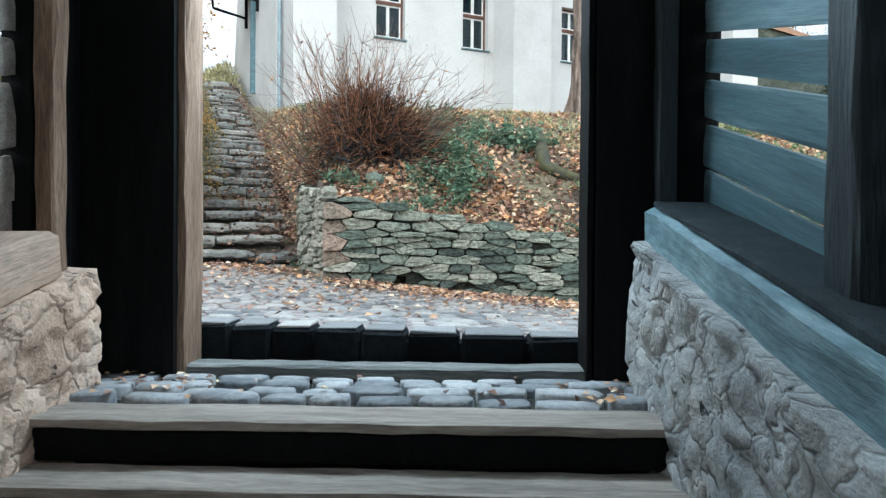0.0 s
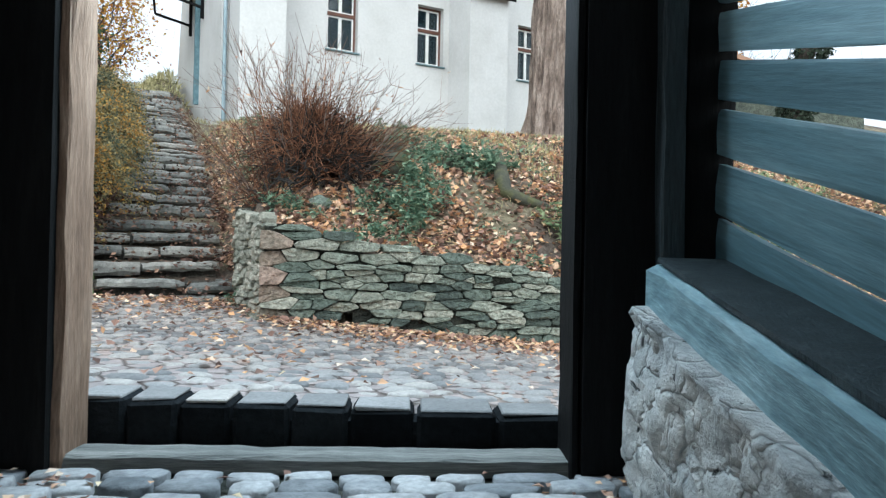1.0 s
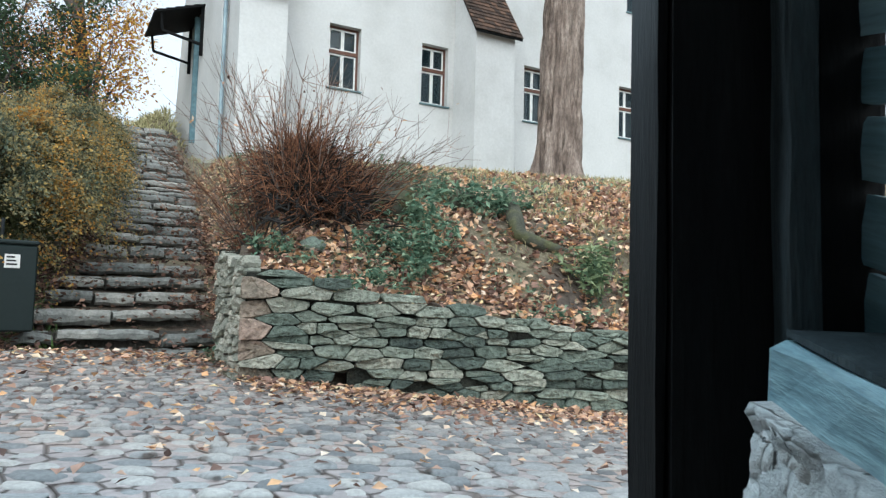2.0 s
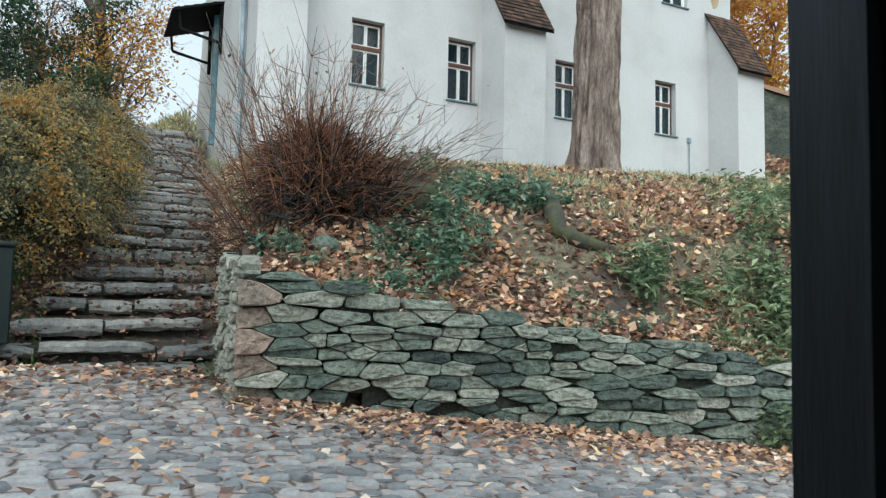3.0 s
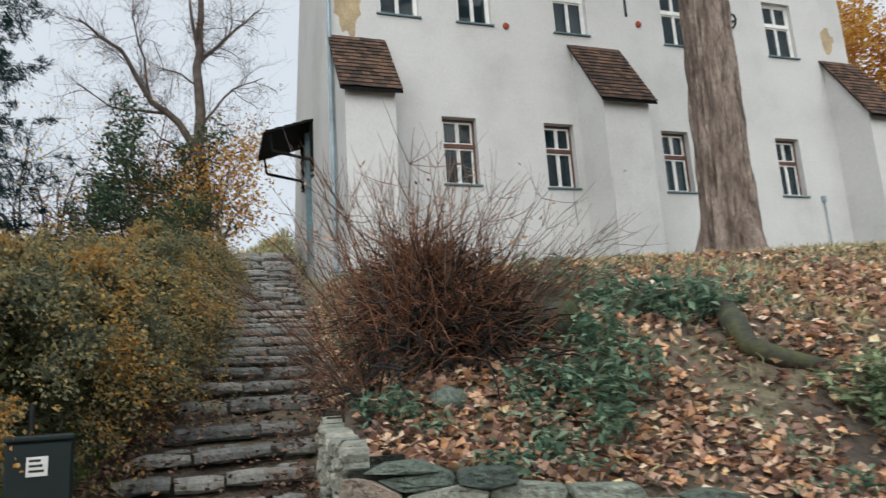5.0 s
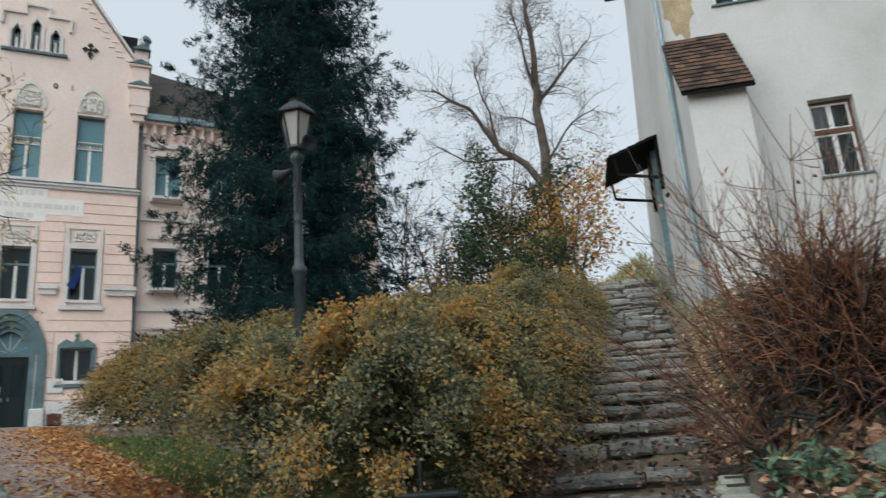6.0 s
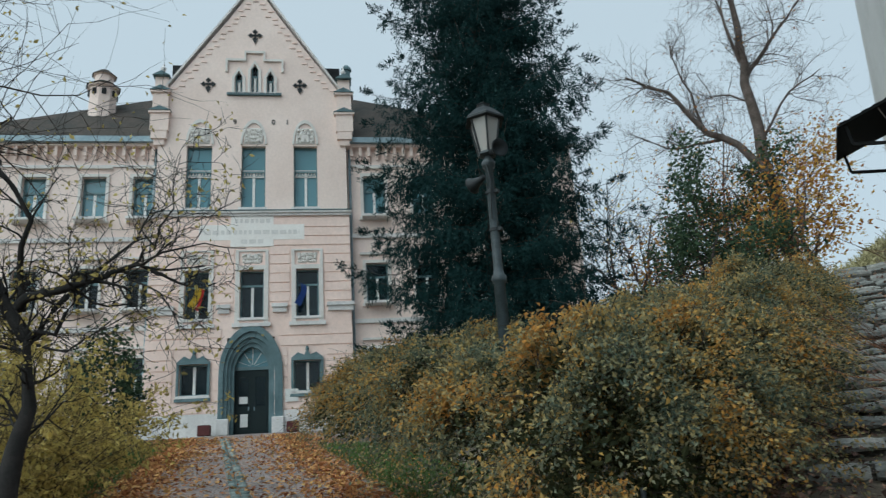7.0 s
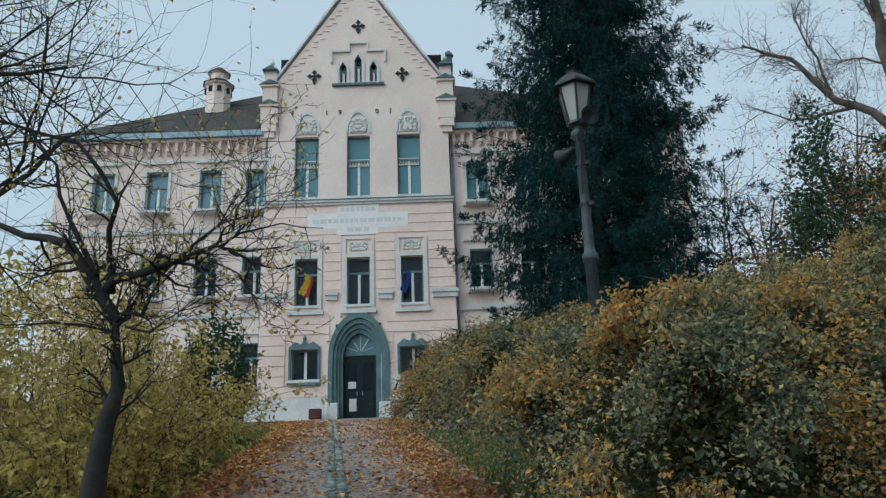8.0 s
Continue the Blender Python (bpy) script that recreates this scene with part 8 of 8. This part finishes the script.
def stair_leaves(x, y):
    sl_, sr_ = stair_left(y), stair_right(y)
    if not sl_ - 0.4 < x < sr_ + 0.1:
        return 0
    return (0.045 + 0.6 * math.exp(-(sr_ + 0.1 - x) / 0.3) * (noise.noise(Vector((x * 2, y * 1.6, 8))) > -0.15) + 0.4 * math.exp(-(x - sl_ + 0.2) / 0.2)) * (1 if y < -5 else 0.45)


rl = scatter(4500, 5, stair_leaves, (-6.6, -3.0, -10.7, 2))
rl[:, 2] = [max(z, stair_z(y) - 0.02) + 0.04 for x, y, z in rl]
tagged(link_mesh("fallen_leaves", leaf_mesh("fallen_leaves", rl, 0.065, 0.2, 0.5, 0.75, seed=6), foliage("brown_stair_leaf", [(0.1, (0.05, 0.035, 0.03)), (0.5, (0.16, 0.098, 0.08)), (0.9, (0.36, 0.22, 0.165))], 0.01, 1.5, 0.8, 0.1)), "dark brown leaves along the stone steps", "leaves", kind="stuff")


def road_leaves(x, y):
    s = (x + 6.2) * -0.687 + (y + 13) * 0.727
    off = (x + 6.2) * 0.727 + (y + 13) * 0.687
    if s < 3 or s > 28 or not -3.6 < off < 3:
        return 0
    return 0.09 + 0.91 * max(math.exp(-abs(off + 2.3) / 0.45), math.exp(-abs(off - 1.5) / 0.4))


dl = scatter(19000, 7, road_leaves, (-28, -6, -13, 10))
dl[:, 2] += 0.01
tagged(link_mesh("fallen_leaves", leaf_mesh("fallen_leaves", dl, 0.09, 0.2, 0.6, 0.85, seed=8), M_ORANGELITTER), "orange fallen leaves along both edges of the road", "leaves", kind="stuff")


def grass_rule(x, y):
    if not on_bank(x, y):
        return 0
    k = 1.0 if y > -8.5 else (0.85 if x > -0.8 else 0.1)
    return k * (0.25 + 0.75 * (noise.noise(Vector((x * 0.6, y * 0.6, 9))) > -0.15))


gp = scatter(52000, 9, grass_rule, (-4.5, 15, -13.8, 0.5))
tagged(link_mesh("grass", leaf_mesh("grass", gp, 0.12, 1.5, aspect=0.1, seed=10), M_GRASS), "pale dry autumn grass on the bank", "grass", kind="stuff")


def verge_rule(x, y):
    s = (x + 6.2) * -0.687 + (y + 13) * 0.727
    off = (x + 6.2) * 0.727 + (y + 13) * 0.687
    return 1.0 if s > 2 and (2.0 < off < 4.2 or -5.5 < off < -2.7) else 0


vp = scatter(20000, 11, verge_rule, (-24, -6, -13, 4))
tagged(link_mesh("grass", leaf_mesh("grass", vp, 0.16, 1.4, aspect=0.12, seed=12), foliage("green_verge_grass", [(0.2, (0.05, 0.1, 0.035)), (0.6, (0.12, 0.19, 0.06)), (0.9, (0.22, 0.26, 0.1))])), "short green grass beside the road", "grass", kind="stuff")


hp = scatter(4200, 17, lambda x, y: 1.0, (-6.0, -2.85, 3.3, 11.0))
tagged(link_mesh("grass", leaf_mesh("grass", hp, 0.3, 1.4, aspect=0.12, seed=18), M_GRASS), "pale grass at the head of the stone steps", "grass", kind="stuff")

rg = np.random.default_rng(21)
lp = np.stack([np.concatenate([rg.uniform(-1.4, -0.75, 50), rg.uniform(0.9, 1.25, 22), rg.uniform(-0.75, 0.85, 12)]), rg.uniform(-0.74, -0.24, 84), rg.uniform(-0.182, -0.168, 84)], 1)
lp = np.array([tuple(GATE @ Vector(p)) for p in lp])
tagged(link_mesh("fallen_leaves", leaf_mesh("fallen_leaves", lp, 0.045, 0.1, 0.75, 0.8, seed=22), M_LITTER), "few brown leaves lying on the landing's cobbles", "leaves", kind="stuff")
# ---- cobbles of the street before the gate ----
pavement = thing("pavement", Matrix(), "worn grey cobbles in uneven rows across the street", "pavement", kind="structure")
rc = random.Random(77)
variants = []
for k in range(14):
    variants.append(stone_mesh("cobble", 1.0, 1.0, 0.9, rc, 8, 0.26, 0.16))
    variants[-1].materials.append(M_COBBLE_ONE)
raw = [(np.array([tuple(v.co) for v in me.vertices]), [tuple(p.vertices) for p in me.polygons]) for me in variants]
jv, jf, base, made = [], [], 0, 0
gy = 0.44
while gy < 4.6:
    small = gy > 1.5
    row = rc.uniform(0.085, 0.105) if small else rc.uniform(0.115, 0.15)
    gx = -4.6 + rc.uniform(0, 0.2)
    while gx < 4.4:
        w = rc.uniform(0.09, 0.15) if small else rc.uniform(0.12, 0.25)
        px, py = gx + w / 2, gy + row / 2 + 0.05 * math.sin(gx * 0.9) + rc.uniform(-0.01, 0.01)
        p = GATE @ Vector((px, py, 0))
        stop = -11.82 - 0.277 * (p.x + 4.74) if p.x > -4.78 else -10.72
        if p.y < stop:
            z = street_z(p.x, p.y) + rc.uniform(-0.012, 0.012)
            m = Matrix.Translation((p.x, p.y, z + 0.004)) @ Matrix.Rotation(radians(-27 + rc.uniform(-7, 7)), 4, "Z") @ Matrix.Rotation(radians(-90 + rc.uniform(-4, 4)), 4, "X") @ Matrix.Diagonal((w * 0.95, 0.075, row * 0.93, 1))
            k = rc.randrange(14)
            if abs(px) < 1.25 and gy < 2.55 and made < 300:
                link_mesh("cobble", variants[k], None, pavement, "", m)
                made += 1
            else:
                a = np.array(m)
                v = raw[k][0] @ a[:3, :3].T + a[:3, 3]
                jv.append(v)
                jf += [tuple(i + base for i in f) for f in raw[k][1]]
                base += len(v)
        gx += w + 0.004
    gy += row + 0.003
me = bpy.data.meshes.new("cobbles")
me.from_pydata(np.concatenate(jv).tolist(), [], jf)
rest = link_mesh("cobbles", me, M_COBBLE, pavement, "cobbles farther along the street")
rest["kind"] = "stuff"

# ---- stone drain down the middle of the road ----
drain = thing("road_drain", Matrix(), "narrow strip of grey-green stones down the middle of the road", "drain", kind="structure")
rd = random.Random(15)
M_DRAIN = surface("grey_green_drain_stone", [(0.2, (0.1, 0.13, 0.125)), (0.5, (0.2, 0.25, 0.24)), (0.8, (0.34, 0.38, 0.36))], 3, 30, 0.8, 0.6, 0.01, vary="object", amount=0.5, grain=0.3)
DRAIN_STONES = []
for k in range(6):
    DRAIN_STONES.append(stone_mesh("drain_stone", 1.0, 1.0, 0.9, rd, 9, 0.15, 0.12))
    DRAIN_STONES[-1].materials.append(M_DRAIN)
sv = 4.0
while sv < 27:
    length = rd.uniform(0.22, 0.42)
    for side in (-0.085, 0.085):
        off = -0.25 - 0.03 * (sv - 8) + side
        px, py = -6.2 - 0.687 * (sv + length / 2) + 0.727 * off, -13 + 0.727 * (sv + length / 2) + 0.687 * off
        m = Matrix.Translation((px, py, ground_z(px, py) + 0.03)) @ Matrix.Rotation(radians(133.4), 4, "Z") @ Matrix.Rotation(radians(-90), 4, "X") @ Matrix.Diagonal((length * 0.96, 0.06, 0.165, 1))
        ob = new("drain_stone", DRAIN_STONES[rd.randrange(6)])
        ob.parent = drain
        ob.matrix_basis = m
    sv += length
